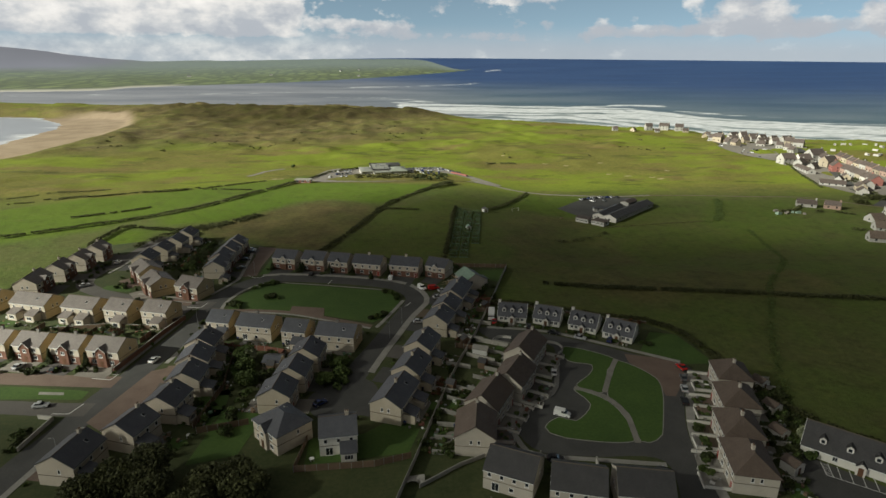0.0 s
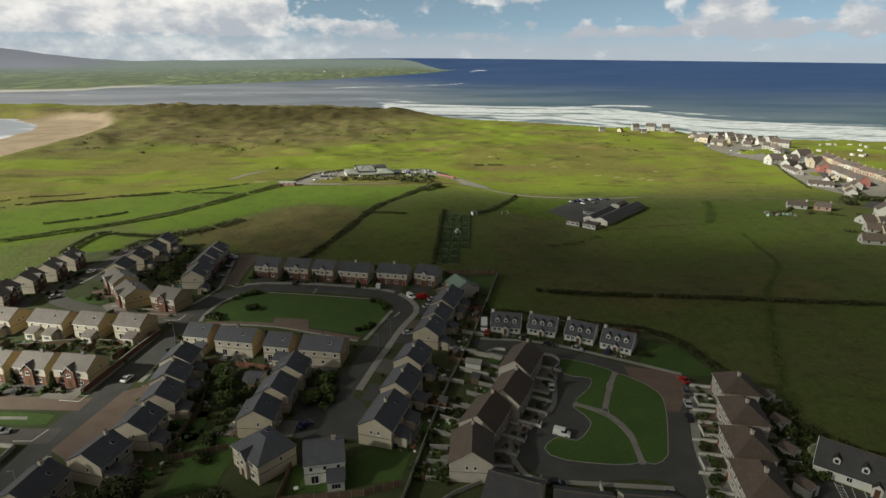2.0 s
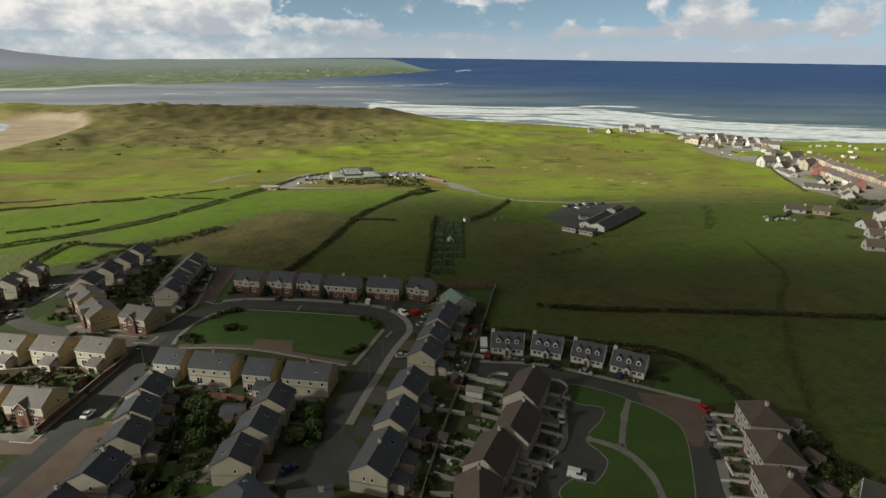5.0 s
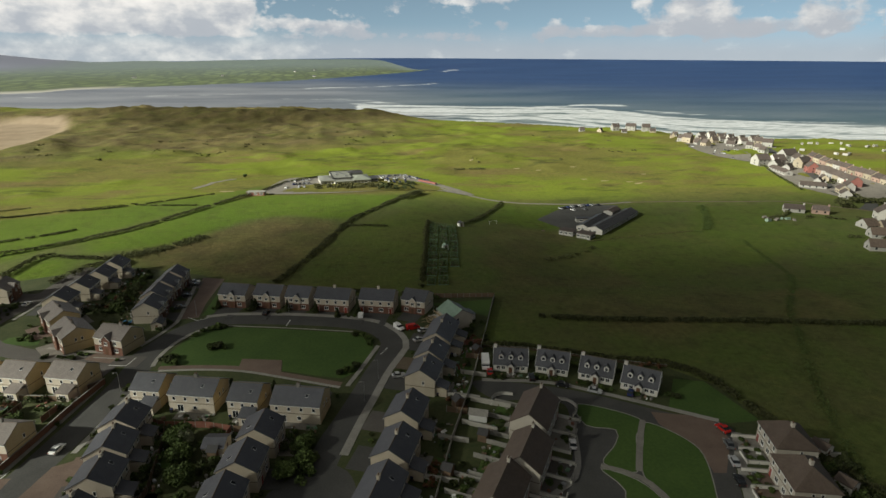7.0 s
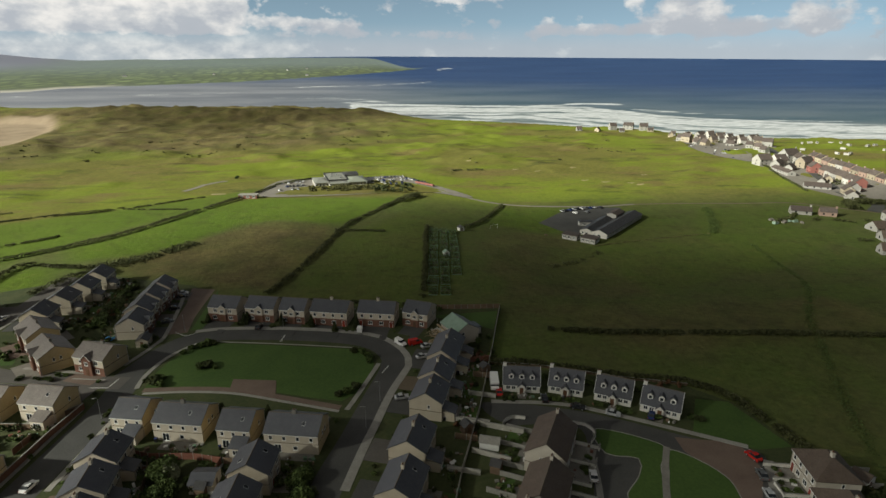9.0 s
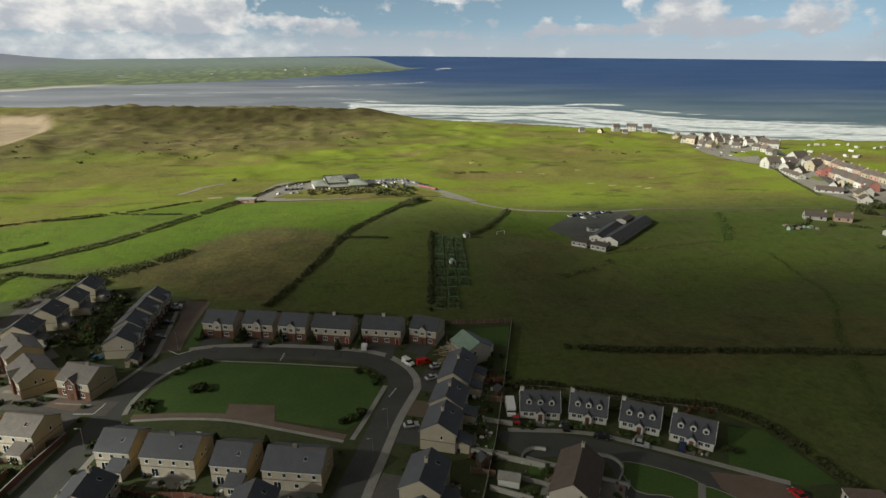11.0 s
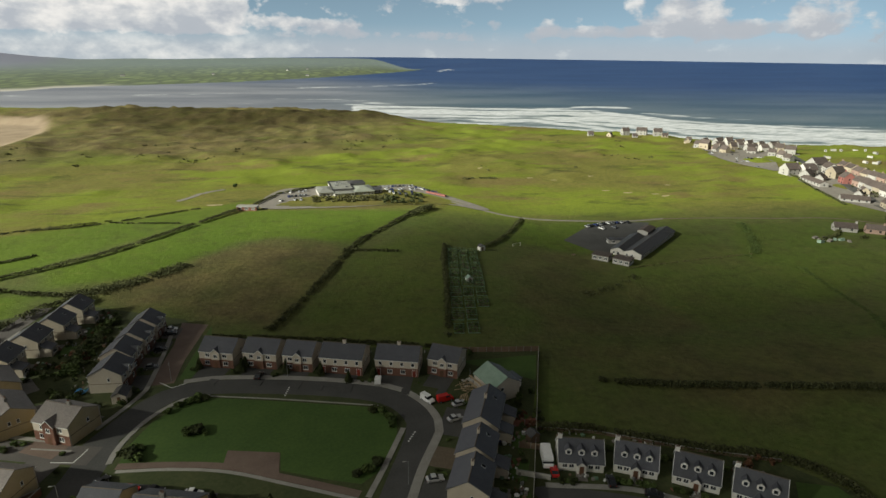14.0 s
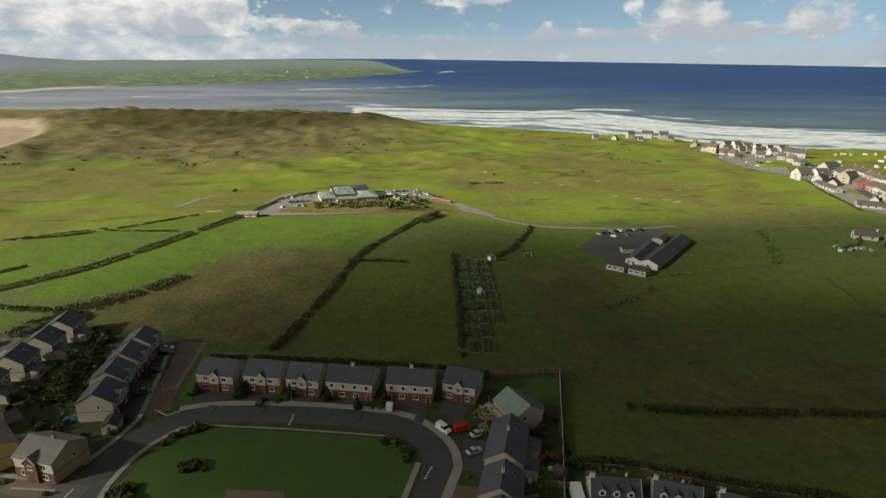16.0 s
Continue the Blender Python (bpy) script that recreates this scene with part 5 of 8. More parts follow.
def bungalow(m, w, d, label, chim=True, n=3, group="", eave=2.6, rise=3.9, roof="slate"):
    """A cottage with a steep roof and a row of dormers; its front looks along -y."""
    h = thing("dormer_bungalow", m, label, "house", group)
    x, y = w / 2, d / 2
    part("front_wall", Geo().box(-x, -y, -0.3, x, -y + 0.3, eave), M["white"], h)
    part("back_wall", Geo().box(-x, y - 0.3, -0.3, x, y, eave), M["white"], h)
    for s in (-1, 1):
        part("gable_wall", Geo().prism([(-y + 0.302, -0.3), (y - 0.302, -0.3), (y - 0.302, eave + 0.2), (0, eave + rise - 0.05), (-y + 0.302, eave + 0.2)], "x", s * x - 0.3 * (s > 0), s * x + 0.3 * (s < 0)), M["white"], h)
        window(h, s * x, 0, 3.2, 0.9, 1.1, 90 if s > 0 else -90)
        part("verge", Geo().prism([(-y - 0.35, eave - 0.35), (-y - 0.35, eave - 0.05), (0, eave + rise + 0.25), (y + 0.35, eave - 0.05), (y + 0.35, eave - 0.35), (0, eave + rise - 0.05)], "x", s * (x + 0.16) - 0.04, s * (x + 0.16) + 0.04), M["trim"], h, "white verge board")
    gable_roof(h, -x, x, -y, y, eave, rise, roof)
    for s in (-1, 1):
        part("fascia", Geo().box(-x - 0.1, s * (y + 0.26) - 0.06, eave - 0.52, x + 0.1, s * (y + 0.26) + 0.06, eave - 0.32), M["trim"], h)
    k = rise / y
    for i in range(n):
        dx = -x + w * (i + 0.75) / (n + 0.5)
        dz, yf = eave + 1.05, -y + 1.05 / k - 0.05
        dm = part("dormer", Geo().prism([(dx - 0.7, dz - 0.2), (dx + 0.7, dz - 0.2), (dx + 0.7, dz + 1.15), (dx, dz + 1.75), (dx - 0.7, dz + 1.15)], "y", yf, yf + 1.6), M["white"], h, "white gabled dormer")
        for s in (-1, 1):
            g = Geo()
            q = [Vector((dx + s * 0.92, yf - 0.18, dz + 1.0)), Vector((dx, yf - 0.18, dz + 1.8)), Vector((dx, yf + 2.0, dz + 1.8)), Vector((dx + s * 0.92, yf + 1.3, dz + 1.0))]
            q = q if s < 0 else q[::-1]
            up = Vector((0, 0, 0.12))
            g.face(q)
            g.face([p + up for p in q[::-1]])
            for a in range(4):
                b = (a + 1) % 4
                g.face([q[b], q[a], q[a] + up, q[b] + up])
            part("dormer_roof", g, M[roof], dm)
        window(h, dx, yf, dz + 0.05, 0.95, 1.05)
    for fx in (-0.72, -0.42, 0.42, 0.72):
        window(h, fx * x, -y, 0.8, 1.15, 1.2)
    pc = part("porch", Geo().prism([(-0.95, -0.2), (0.95, -0.2), (0.95, 2.3), (0, 3.2), (-0.95, 2.3)], "y", -y - 1.1, -y - 0.002), M["white"], h, "white gabled porch")
    for s in (-1, 1):
        g = Geo()
        q = [Vector((s * 1.15, -y - 1.25, 2.16)), Vector((0, -y - 1.25, 3.24)), Vector((0, -y + 0.7, 3.24)), Vector((s * 1.15, -y + 0.1, 2.16))]
        q = q if s < 0 else q[::-1]
        up = Vector((0, 0, 0.12))
        g.face(q)
        g.face([p + up for p in q[::-1]])
        for a in range(4):
            b = (a + 1) % 4
            g.face([q[b], q[a], q[a] + up, q[b] + up])
        part("porch_roof", g, M[roof], pc)
    part("door", Geo().box(-0.5, -y - 1.16, 0, 0.5, -y - 1.102, 2.1), M["door_brown"], h, "dark panelled front door")
    if chim:
        chimney(h, -x * 0.93, 0, eave + rise - 0.8, eave + rise + 0.9, "white")
    return h


WARM = "cream two-storey house, yellow gables, slate roof,"
BRICK = "slate-roofed two-storey house, red brick ground floor,"
ROW_T = [(30.4, 207.1, 248, 14.6, 8.4), (25.6, 193.8, 248, 9.0, 8.4), (22.0, 183.4, 248, 9.6, 8.4), (15.5, 165.6, 248, 10.4, 8.4), (11.7, 151.6, 248, 10.6, 8.4), (6.9, 137.3, 248, 13.6, 8.4)]
for x, y, a, w, d in ROW_T:
    house(pose(x, y, 0, 0, 0, a), w, d, WARM + " above the road", upper="butter", gable="butter", ext=1, pair=w > 12, skylight=1, chim=-0.1, group="houses along the curved road")
ROW_A = [(-19.1, 162.4, 80, 8.4, 8.6), (-21.5, 151.5, 81, 8.4, 8.6), (-24.0, 141.0, 83, 8.2, 8.6)]
for x, y, a, w, d in ROW_A:
    house(pose(x, y, 0, 0, 0, a), w, d, WARM + " beside shrubs", gable="butter", skylight=2, chim=None, group="houses by the turning circle")
ROW_B = [(-50.2, 187.7, 165, 8.0, 8.8), (-37.8, 183.6, 165, 12.2, 8.8), (-24.3, 178.9, 165, 8.0, 8.8), (-11.0, 175.1, 165, 12.8, 8.8)]
for x, y, a, w, d in ROW_B:
    house(pose(x, y, 0, 0, 0, a), w, d, WARM + " with its back garden", gable="yellow", lower="brick", ext=(-1 if w < 9 else 0), pair=w > 11, skylight=1, chim=0.05 if w > 11 else None, group="houses south of the oval lawn")
ROW_C = [(-64.6, 118.2, 258, 10.4, 8.8), (-56.0, 128.2, 250, 8.8, 8.8), (-51.5, 139.2, 258, 8.6, 8.8), (-50.2, 150.8, 268, 8.4, 8.8), (-51.2, 161.0, 270, 8.2, 8.8), (-51.9, 171.2, 264, 8.2, 8.8)]
for x, y, a, w, d in ROW_C:
    house(pose(x, y, 0, 0, 0, a), w, d, "cream-rendered two-storey house with blue-grey slate roof", gable="cream", ext=1, skylight=1, chim=-0.6, group="houses along the long road")
ROW_D = [(-120.4, 206.7, 163, 14.6, 8.8), (-101.5, 202.3, 163, 12.8, 8.8), (-87.6, 199.5, 163, 9.2, 8.8), (-74.1, 197.3, 163, 9.6, 8.8), (-141, 213, 163, 14, 8.8)]
for x, y, a, w, d in ROW_D:
    house(pose(x, y, 0, 0, 0, a), w, d, WARM.replace("slate", "pale tiled") + " and rear sunroom", roof="pale_tile", gable="yellow", lower="brick", ext=-1, pair=w > 11, skylight=1, chim=None, group="houses backing on gardens")
ROW_E = [(-114.8, 177.4, -14, 10.2, 8.8), (-102.7, 174.6, -14, 9.4, 8.8), (-90.6, 172.3, -14, 9.6, 8.8), (-78.6, 169.8, -14, 10.4, 8.8), (-127, 180.6, -14, 10, 8.8)]
for x, y, a, w, d in ROW_E:
    house(pose(x, y, 0, 0, 0, a), w, d, BRICK.replace("slate-roofed", "pale-roofed") + " behind a paved forecourt", roof="pale_tile", gable="yellow", lower="brick", gablets=1, chim=0.25, group="houses facing the grass strip")
ROW_F = [(-133.3, 227.6, 91, 12.0, 8.6), (-131.0, 241.6, 91, 9.2, 8.6), (-128.6, 253.6, 91, 8.8, 8.6), (-127.1, 266.1, 91, 9.4, 8.6)]
for x, y, a, w, d in ROW_F:
    house(pose(x, y, 0, 0, 0, a), w, d, BRICK.replace("slate-roofed", "pale-roofed") + " beside the field hedge", roof="pale_tile", gable="cream", lower="brick", gablets=2 if w > 12 else 1, chim=0.3, pair=False, group="houses along the field edge")
ROW_G = [(-70.0, 219.8, -24, 10.3, 9.2), (-85.3, 224.4, -52, 12.0, 9.2), (-95.0, 238.4, -52, 12.4, 9.2)]
for x, y, a, w, d in ROW_G:
    house(pose(x, y, 0, 0, 0, a), w, d, BRICK.replace("slate-roofed", "pale-roofed") + " on the street corner", roof="pale_tile", gable="yellow", lower="brick", gablets=1, chim=0.3, group="corner houses")
ROW_I = [(-67.2, 241.1, 87, 8.8, 8.6), (-68.2, 251.9, 87, 8.4, 8.6), (-67.6, 262.0, 87, 8.2, 8.6), (-66.9, 271.9, 87, 8.0, 8.6)]
for x, y, a, w, d in ROW_I:
    house(pose(x, y, 0, 0, 0, a), w, d, BRICK + " beside the brick drive", pediment=True, gable="cream", lower="brick", gablets=1, chim=None, group="houses along the brick drive")
ROW_J = [(-100.6, 252.6, 267, 8.8, 8.6), (-98.2, 264.6, 267, 8.8, 8.6), (-95.8, 275.9, 267, 8.6, 8.6), (-94.6, 287.4, 267, 8.6, 8.6)]
for x, y, a, w, d in ROW_J:
    house(pose(x, y, 0, 0, 0, a), w, d, WARM + " with rear extension", gable="butter", ext=1, skylight=1, chim=None, group="houses along the western street")
ROW_H = [(-39.6, 250.9, -17, 10.4, 8.8), (-27.0, 248.4, -17, 10.2, 8.8), (-16.0, 245.2, -17, 8.9, 8.8), (-3.6, 241.8, -17, 12.7, 8.8), (12.1, 238.5, -16, 12.6, 8.8), (26.0, 236.0, -28, 9.0, 8.8)]
for i, (x, y, a, w, d) in enumerate(ROW_H):
    house(pose(x, y, 0, 0, 0, a), w, d, BRICK + " facing the oval lawn", gable="cream", lower="brick", gablets=0 if w > 11 else 1, pediment=True, pair=w > 11, chim=None if i in (0, 1, 2, 5) else 0.0, group="houses facing the oval lawn")
house(pose(-6.8, 123.9, 0, 0, 0, 186), 8.8, 8.8, "cream two-storey house with dark slate roof and lawn", upper="white", gable="cream", ext=-1, chim=-0.5, roof="slate")
house(pose(-20.4, 127.0, 0, 0, 0, -48), 10.6, 9.6, "cream two-storey corner house with hipped grey roof", gable="cream", gablets=1, chim=None, hip=True, skylight=1)
ROW_M = [(46.8, 160.4, 59, 14.0, 9), (40.1, 145.2, 59, 12.4, 9), (31.6, 134.6, 59, 12.2, 9), (26.2, 122.0, 80, 11.2, 9.4)]
for x, y, a, w, d in ROW_M:
    house(pose(x, y, 0, 0, 0, a), w, d, "white-rendered terraced houses with brown tiled roof", upper="stone", gable="stone", roof="slate_brown", pair=True, chim=0.8, group="terrace east of the fence", rise=3.1, eave=5.0)
ROW_N = [(32.7, 107.7, 152, 11.0, 9.4), (45.3, 102.1, 164, 11.4, 9.4), (58.4, 99.8, 168, 11.4, 9.4)]
for x, y, a, w, d in ROW_N:
    house(pose(x, y, 0, 0, 0, a), w, d, "white-rendered houses with dark tiled roof", upper="stone", gable="stone", roof="slate_dark", pair=True, chim=None, group="houses at the foot of the green", rise=3.0, eave=5.0)
ROW_P = [(101.9, 142.1, -105, 10.2, 9), (96.4, 129.9, -105, 11.4, 9), (89.9, 117.9, -105, 11.4, 9), (85.0, 105.6, -105, 12.8, 9)]
for x, y, a, w, d in ROW_P:
    house(pose(x, y, 0, 0, 0, a), w, d, "white-rendered houses with brown tiled roof, small front gardens", upper="stone", gable="stone", roof="slate_brown", pair=True, chim=0.18, group="houses east of the green", rise=3.0, eave=5.0, hip=True)
ROW_K = [(48.9, 191.0, -15, 10.0, 7.4), (61.0, 187.6, -26, 9.3, 7.4), (72.3, 181.6, -32, 9.5, 7.4), (82.2, 174.4, -36, 9.8, 7.4)]
for x, y, a, w, d in ROW_K:
    bungalow(pose(x, y, 0, 0, 0, a), w, d, "white dormer bungalow with grey slate roof and porch", group="row of dormer bungalows", rise=3.5, eave=2.5)
bungalow(pose(114.5, 107.6, 0, 0, 0, -43), 24, 9, "long white building with dormers beside the car park", chim=False, n=4, rise=4.2, roof="slate_dark")


# ---------- drives and patios ----------
def apron(row, mats, length, share=0.5, shift=0.0, patio=True, label="dark asphalt driveway before a house"):
    for i, (x, y, a, w, d) in enumerate(row):
        m = pose(x, y, 0, 0, 0, a)
        mat = mats[i % len(mats)]
        g = Geo().box(-w * share + shift, -d / 2 - length, -0.1, w * share + shift, -d / 2 - 0.1, 0.064 + 0.004 * (i % 3), m)
        road("driveway", g, mat, label if "asphalt" in mat else "paved forecourt before a house", "driveway")
        if patio:
            road("patio", Geo().box(-w * 0.42, d / 2 + 0.05, -0.1, w * 0.30, d / 2 + 2.6 + (i * 7 % 3) * 0.7, 0.062 + 0.004 * (i % 2), m), "slabs", "small slab patio behind a house", "patio")


apron(ROW_H, ["asphalt", "asphalt", "asphalt"], 6.6, 0.40)
apron(ROW_T, ["asphalt", "earth", "asphalt", "asphalt_light", "asphalt"], 6.6, 0.40)
apron(ROW_B, ["asphalt", "asphalt_light"], 6.0, 0.40)
apron(ROW_E, ["asphalt_light", "gravel"], 6.5, 0.48, patio=True)
apron(ROW_D, ["asphalt_light"], 7.0, 0.42)
apron(ROW_I, ["asphalt", "asphalt_light"], 5.4, 0.46)
apron(ROW_C, ["paving", "asphalt_light"], 5.2, 0.42)
apron(ROW_J, ["asphalt"], 6.5, 0.45)
apron(ROW_F, ["asphalt", "asphalt_light"], 6.0, 0.46, patio=False)
apron(ROW_A, ["gravel", "asphalt"], 4.4, 0.40)
apron(ROW_G, ["paving", "gravel"], 5.0, 0.45)
apron(ROW_M, ["slabs", "asphalt_light"], 5.2, 0.46)
apron(ROW_P, ["slabs", "paving", "earth"], 5.2, 0.46)
apron(ROW_K, ["gravel"], 3.2, 0.12, patio=False)


for row, reach in ((ROW_H, 9.4),):
    for i, (x, y, a, w, d) in enumerate(row):
        m = pose(x, y, 0, 0, 0, a)
        for c in ((-0.32, 0.32) if w > 12 else (0.26,)):
            road("drive_crossing", Geo().box(c * w - 1.2, -d / 2 - reach, -0.1, c * w + 1.2, -d / 2 - 6.4, 0.122, m), "asphalt", "dark asphalt drive crossing the footpath", "driveway")


# small back lawns behind the terraces
for row, near, far, lift in ((ROW_T, 3.6, 8.6, 0.056), (ROW_M, 2.9, 6.6, 0.060), (ROW_C, 3.8, 9.0, 0.052), (ROW_J, 3.8, 9.0, 0.052), (ROW_D, 3.8, 8.0, 0.056), (ROW_P, 3.2, 8.0, 0.056)):
    for i, (x, y, a, w, d) in enumerate(row):
        m = pose(x, y, 0, 0, 0, a)
        for c in ((-0.25, 0.25) if w > 11 else (0.0,)):
            half = w * (0.21 if w > 11 else 0.40)
            road("back_lawn", Geo().box(c * w - half, d / 2 + near, -0.1, c * w + half, d / 2 + far - 1.1 * ((i * 5) % 3) * 0.5, lift, m), "garden" if (i + (c > 0)) % 3 == 0 else "lawn", "small back garden lawn", "lawn")


# ---------- hedges, shrubs and trees ----------


def leaves(centres, size, seed, flat=0.4):
    """Leaf clumps: small bent quads about the given places."""
    rs = np.random.RandomState(seed)
    C = np.asarray(centres, float)
    n = len(C)
    nrm = rs.normal(size=(n, 3))
    nrm[:, 2] = np.abs(nrm[:, 2]) + flat
    nrm /= np.linalg.norm(nrm, axis=1)[:, None]
    a = np.cross(nrm, rs.normal(size=(n, 3)))
    a /= np.linalg.norm(a, axis=1)[:, None] + 1e-9
    b = np.cross(nrm, a)
    s = size * rs.uniform(0.6, 1.4, n)[:, None]
    q = np.stack([C - a * s * 0.5 - b * s * 0.5, C + a * s * 0.5 - b * s * 0.4, C + a * s * 0.45 + b * s * 0.5 + nrm * s * 0.15, C - a * s * 0.5 + b * s * 0.45], 1)
    return q.reshape(-1, 3), np.arange(4 * n).reshape(-1, 4)


def leaf_mesh(name, centres, size, seed, mat):
    v, f = leaves(centres, size, seed)
    me = bpy.data.meshes.new(name)
    me.from_pydata(v.tolist(), [], f.tolist())
    me.materials.append(M[mat])
    return me


def blob_points(n, rx, ry, rz, lumps, seed):
    """Points over the skin of several overlapping lumps."""
    rs = np.random.RandomState(seed)
    out = []
    for k in range(lumps):
        c = np.array([rs.uniform(-0.55, 0.55) * rx, rs.uniform(-0.55, 0.55) * ry, rz * rs.uniform(0.55, 1.25)]) if lumps > 1 else np.array([0, 0, rz])
        r = rs.uniform(0.42, 0.68) if lumps > 1 else 1.0
        d = rs.normal(size=(n // lumps, 3))
        d /= np.linalg.norm(d, axis=1)[:, None]
        rad = rs.uniform(0.72, 1.05, (len(d), 1))
        p = c + d * rad * np.array([rx, ry, rz]) * r
        out.append(p[p[:, 2] > 0.05])
    return np.concatenate(out)


SHRUBS = [leaf_mesh("foliage", blob_points(420, 1.0, 1.0, 0.8, 6, 40 + i), 0.34, 60 + i, "leaf" if i % 3 else "leaf_dark") for i in range(6)]
PALE = leaf_mesh("foliage", blob_points(420, 1.0, 1.0, 0.9, 6, 77), 0.30, 78, "leaf_pale")
CONE = leaf_mesh("foliage", np.concatenate([np.array([[math.cos(a) * (1 - h) * 0.9 * r, math.sin(a) * (1 - h) * 0.9 * r, 0.15 + h * 3.6]]) for a, h, r in zip(np.random.RandomState(5).uniform(0, 6.28, 420), np.random.RandomState(6).beta(1, 1.6, 420), np.random.RandomState(8).uniform(0.7, 1.1, 420))]), 0.38, 9, "leaf_dark")
STEM = Geo().prism([(0.07 * math.cos(k * 1.047), 0.07 * math.sin(k * 1.047)) for k in range(6)], "z", -0.2, 0.7).mesh("stem", M["bark"])
rng_s = random.Random(11)


def shrub(x, y, s=1.0, h=None, mesh=None, label="dark green garden shrub", group="garden shrubs"):
    z = ground_z(x, y)
    ob = thing("shrub", pose(x, y, z, 0, 0, rng_s.uniform(0, 360)) @ Matrix.Diagonal((s, s * rng_s.uniform(0.8, 1.2), h or s * rng_s.uniform(0.7, 1.1), 1)), label, "shrub", group)
    part("foliage", mesh or rng_s.choice(SHRUBS), None, ob)
    part("stem", STEM, None, ob)
    return ob


def tree(x, y, h, r, seed, label="tall dark leafy tree beside the houses", mat="tree_leaf"):
    rs = random.Random(seed)
    ob = thing("tree", pose(x, y, ground_z(x, y), 0, 0, rs.uniform(0, 360)), label, "tree", "garden trees")
    g = Geo()
    rings = [(0.0, 0.30), (0.2, 0.22), (0.45, 0.17), (0.7, 0.09)]
    for (a, ra), (b, rb) in zip(rings, rings[1:]):
        for k in range(8):
            t0, t1 = k * math.pi / 4, (k + 1) * math.pi / 4
            g.face([(ra * math.cos(t0), ra * math.sin(t0), a * h - (0.3 if a == 0 else 0)), (ra * math.cos(t1), ra * math.sin(t1), a * h - (0.3 if a == 0 else 0)), (rb * math.cos(t1), rb * math.sin(t1), b * h), (rb * math.cos(t0), rb * math.sin(t0), b * h)])
    part("trunk", g, M["bark"], ob)
    pts = []
    for k in range(7):
        a, z0 = rs.uniform(0, 6.28), h * rs.uniform(0.3, 0.6)
        e = Vector((math.cos(a) * r * 0.65, math.sin(a) * r * 0.65, z0 + h * rs.uniform(0.12, 0.3)))
        lg = Geo()
        s = Vector((0, 0, z0))
        d = (e - s).normalized()
        u = d.cross(Vector((0, 0, 1))).normalized()
        w = d.cross(u)
        for i in range(5):
            t0, t1 = i * 1.2566, (i + 1) * 1.2566
            lg.face([s + (u * math.cos(t0) + w * math.sin(t0)) * 0.09, s + (u * math.cos(t1) + w * math.sin(t1)) * 0.09, e + (u * math.cos(t1) + w * math.sin(t1)) * 0.03, e + (u * math.cos(t0) + w * math.sin(t0)) * 0.03])
        part("limb", lg, M["bark"], ob)
    p = blob_points(9000, r, r, h * 0.40, 26, seed)
    p[:, 2] += h * 0.18
    part("crown", leaf_mesh("crown", p, 0.40, seed + 1, mat), None, ob)


def hedge(pts, h, w, label="dark field hedge", per=9.0, size=0.55, mat="hedge_leaf", gap=0.0, seed=1, cat="hedge", rough=0.3):
    """A hedge of uneven height along a line."""
    rs = np.random.RandomState(seed)
    line = smooth_line(pts, 2.0)
    out = []
    per, size, along, h = per * 3.6, size * 0.66, 0.0, h * 0.85
    for (ax, ay), (bx, by) in zip(line, line[1:]):
        L = math.hypot(bx - ax, by - ay)
        along += L
        grow = 0.5 + 0.5 * math.sin(along * 0.21 + seed) * math.sin(along * 0.083 + 2.0 * seed) + 0.25 * math.sin(along * 0.9 + seed)
        if grow < gap * 0.9:
            continue
        k = max(3, int(L * per))
        t = rs.rand(k)
        hh = h * (1 - rough * 0.8 + rough * 1.3 * min(1.2, max(0.0, grow)))
        nx, ny = -(by - ay) / L, (bx - ax) / L
        off = rs.normal(0, 0.34, k) * w * (0.75 + 0.4 * grow)
        zz = hh * (1 - (np.abs(off) / (w * 1.3)).clip(0, 1) ** 2) * np.sqrt(rs.rand(k))
        x, y = ax + (bx - ax) * t + nx * off, ay + (by - ay) * t + ny * off
        out.append(np.stack([x, y, zz], 1))
    if not out:
        return
    P = np.concatenate(out)
    P[:, 2] += height(P[:, 0], P[:, 1])
    return tagged(new("hedge", leaf_mesh("hedge", P, size, seed, mat)), label, cat, kind="stuff")


# field hedges
hedge([(-65, 450), (-79, 418), (-94, 386), (-111, 358), (-128, 341), (-139, 332), (-160, 318), (-190, 300)], 2.2, 2.4, "low dark hedge between two green fields", per=13, seed=2)
hedge([(-91, 458), (-117, 431), (-144, 412), (-174, 402), (-215, 385)], 1.0, 1.6, "thin dark bank along the golf links", per=8, seed=3, gap=0.2)
hedge([(-127, 419), (-110, 416), (-92, 414)], 1.0, 1.2, "thin dark field hedge", seed=43, gap=0.1)
hedge([(-175, 338), (-149, 353), (-140, 361)], 1.2, 2.0, "short dark hedge in a green field", per=10, seed=44)
hedge([(-50, 505), (-36, 520), (-24, 532)], 2.0, 2.4, "dark clipped hedge behind the car park", per=14, seed=41)
hedge([(-49, 503), (-58, 470), (-62, 452)], 1.8, 2.0, "dark hedge beside the clubhouse car park", seed=4)
hedge([(46, 442), (21, 393), (4.3, 364), (-3.9, 341), (-12, 314), (-24, 279), (-29, 268)], 1.7, 2.3, "ragged brown-green field hedge", per=12, seed=5, gap=0.12, rough=0.6)
hedge([(52, 444), (44, 432), (36, 418)], 3.5, 5.0, "clump of tall bushes at the field corner", per=30, seed=6)
hedge([(-4, 351), (10, 349), (22, 346)], 1.4, 2.0, "low bramble patch in the field", seed=7, gap=0.15)
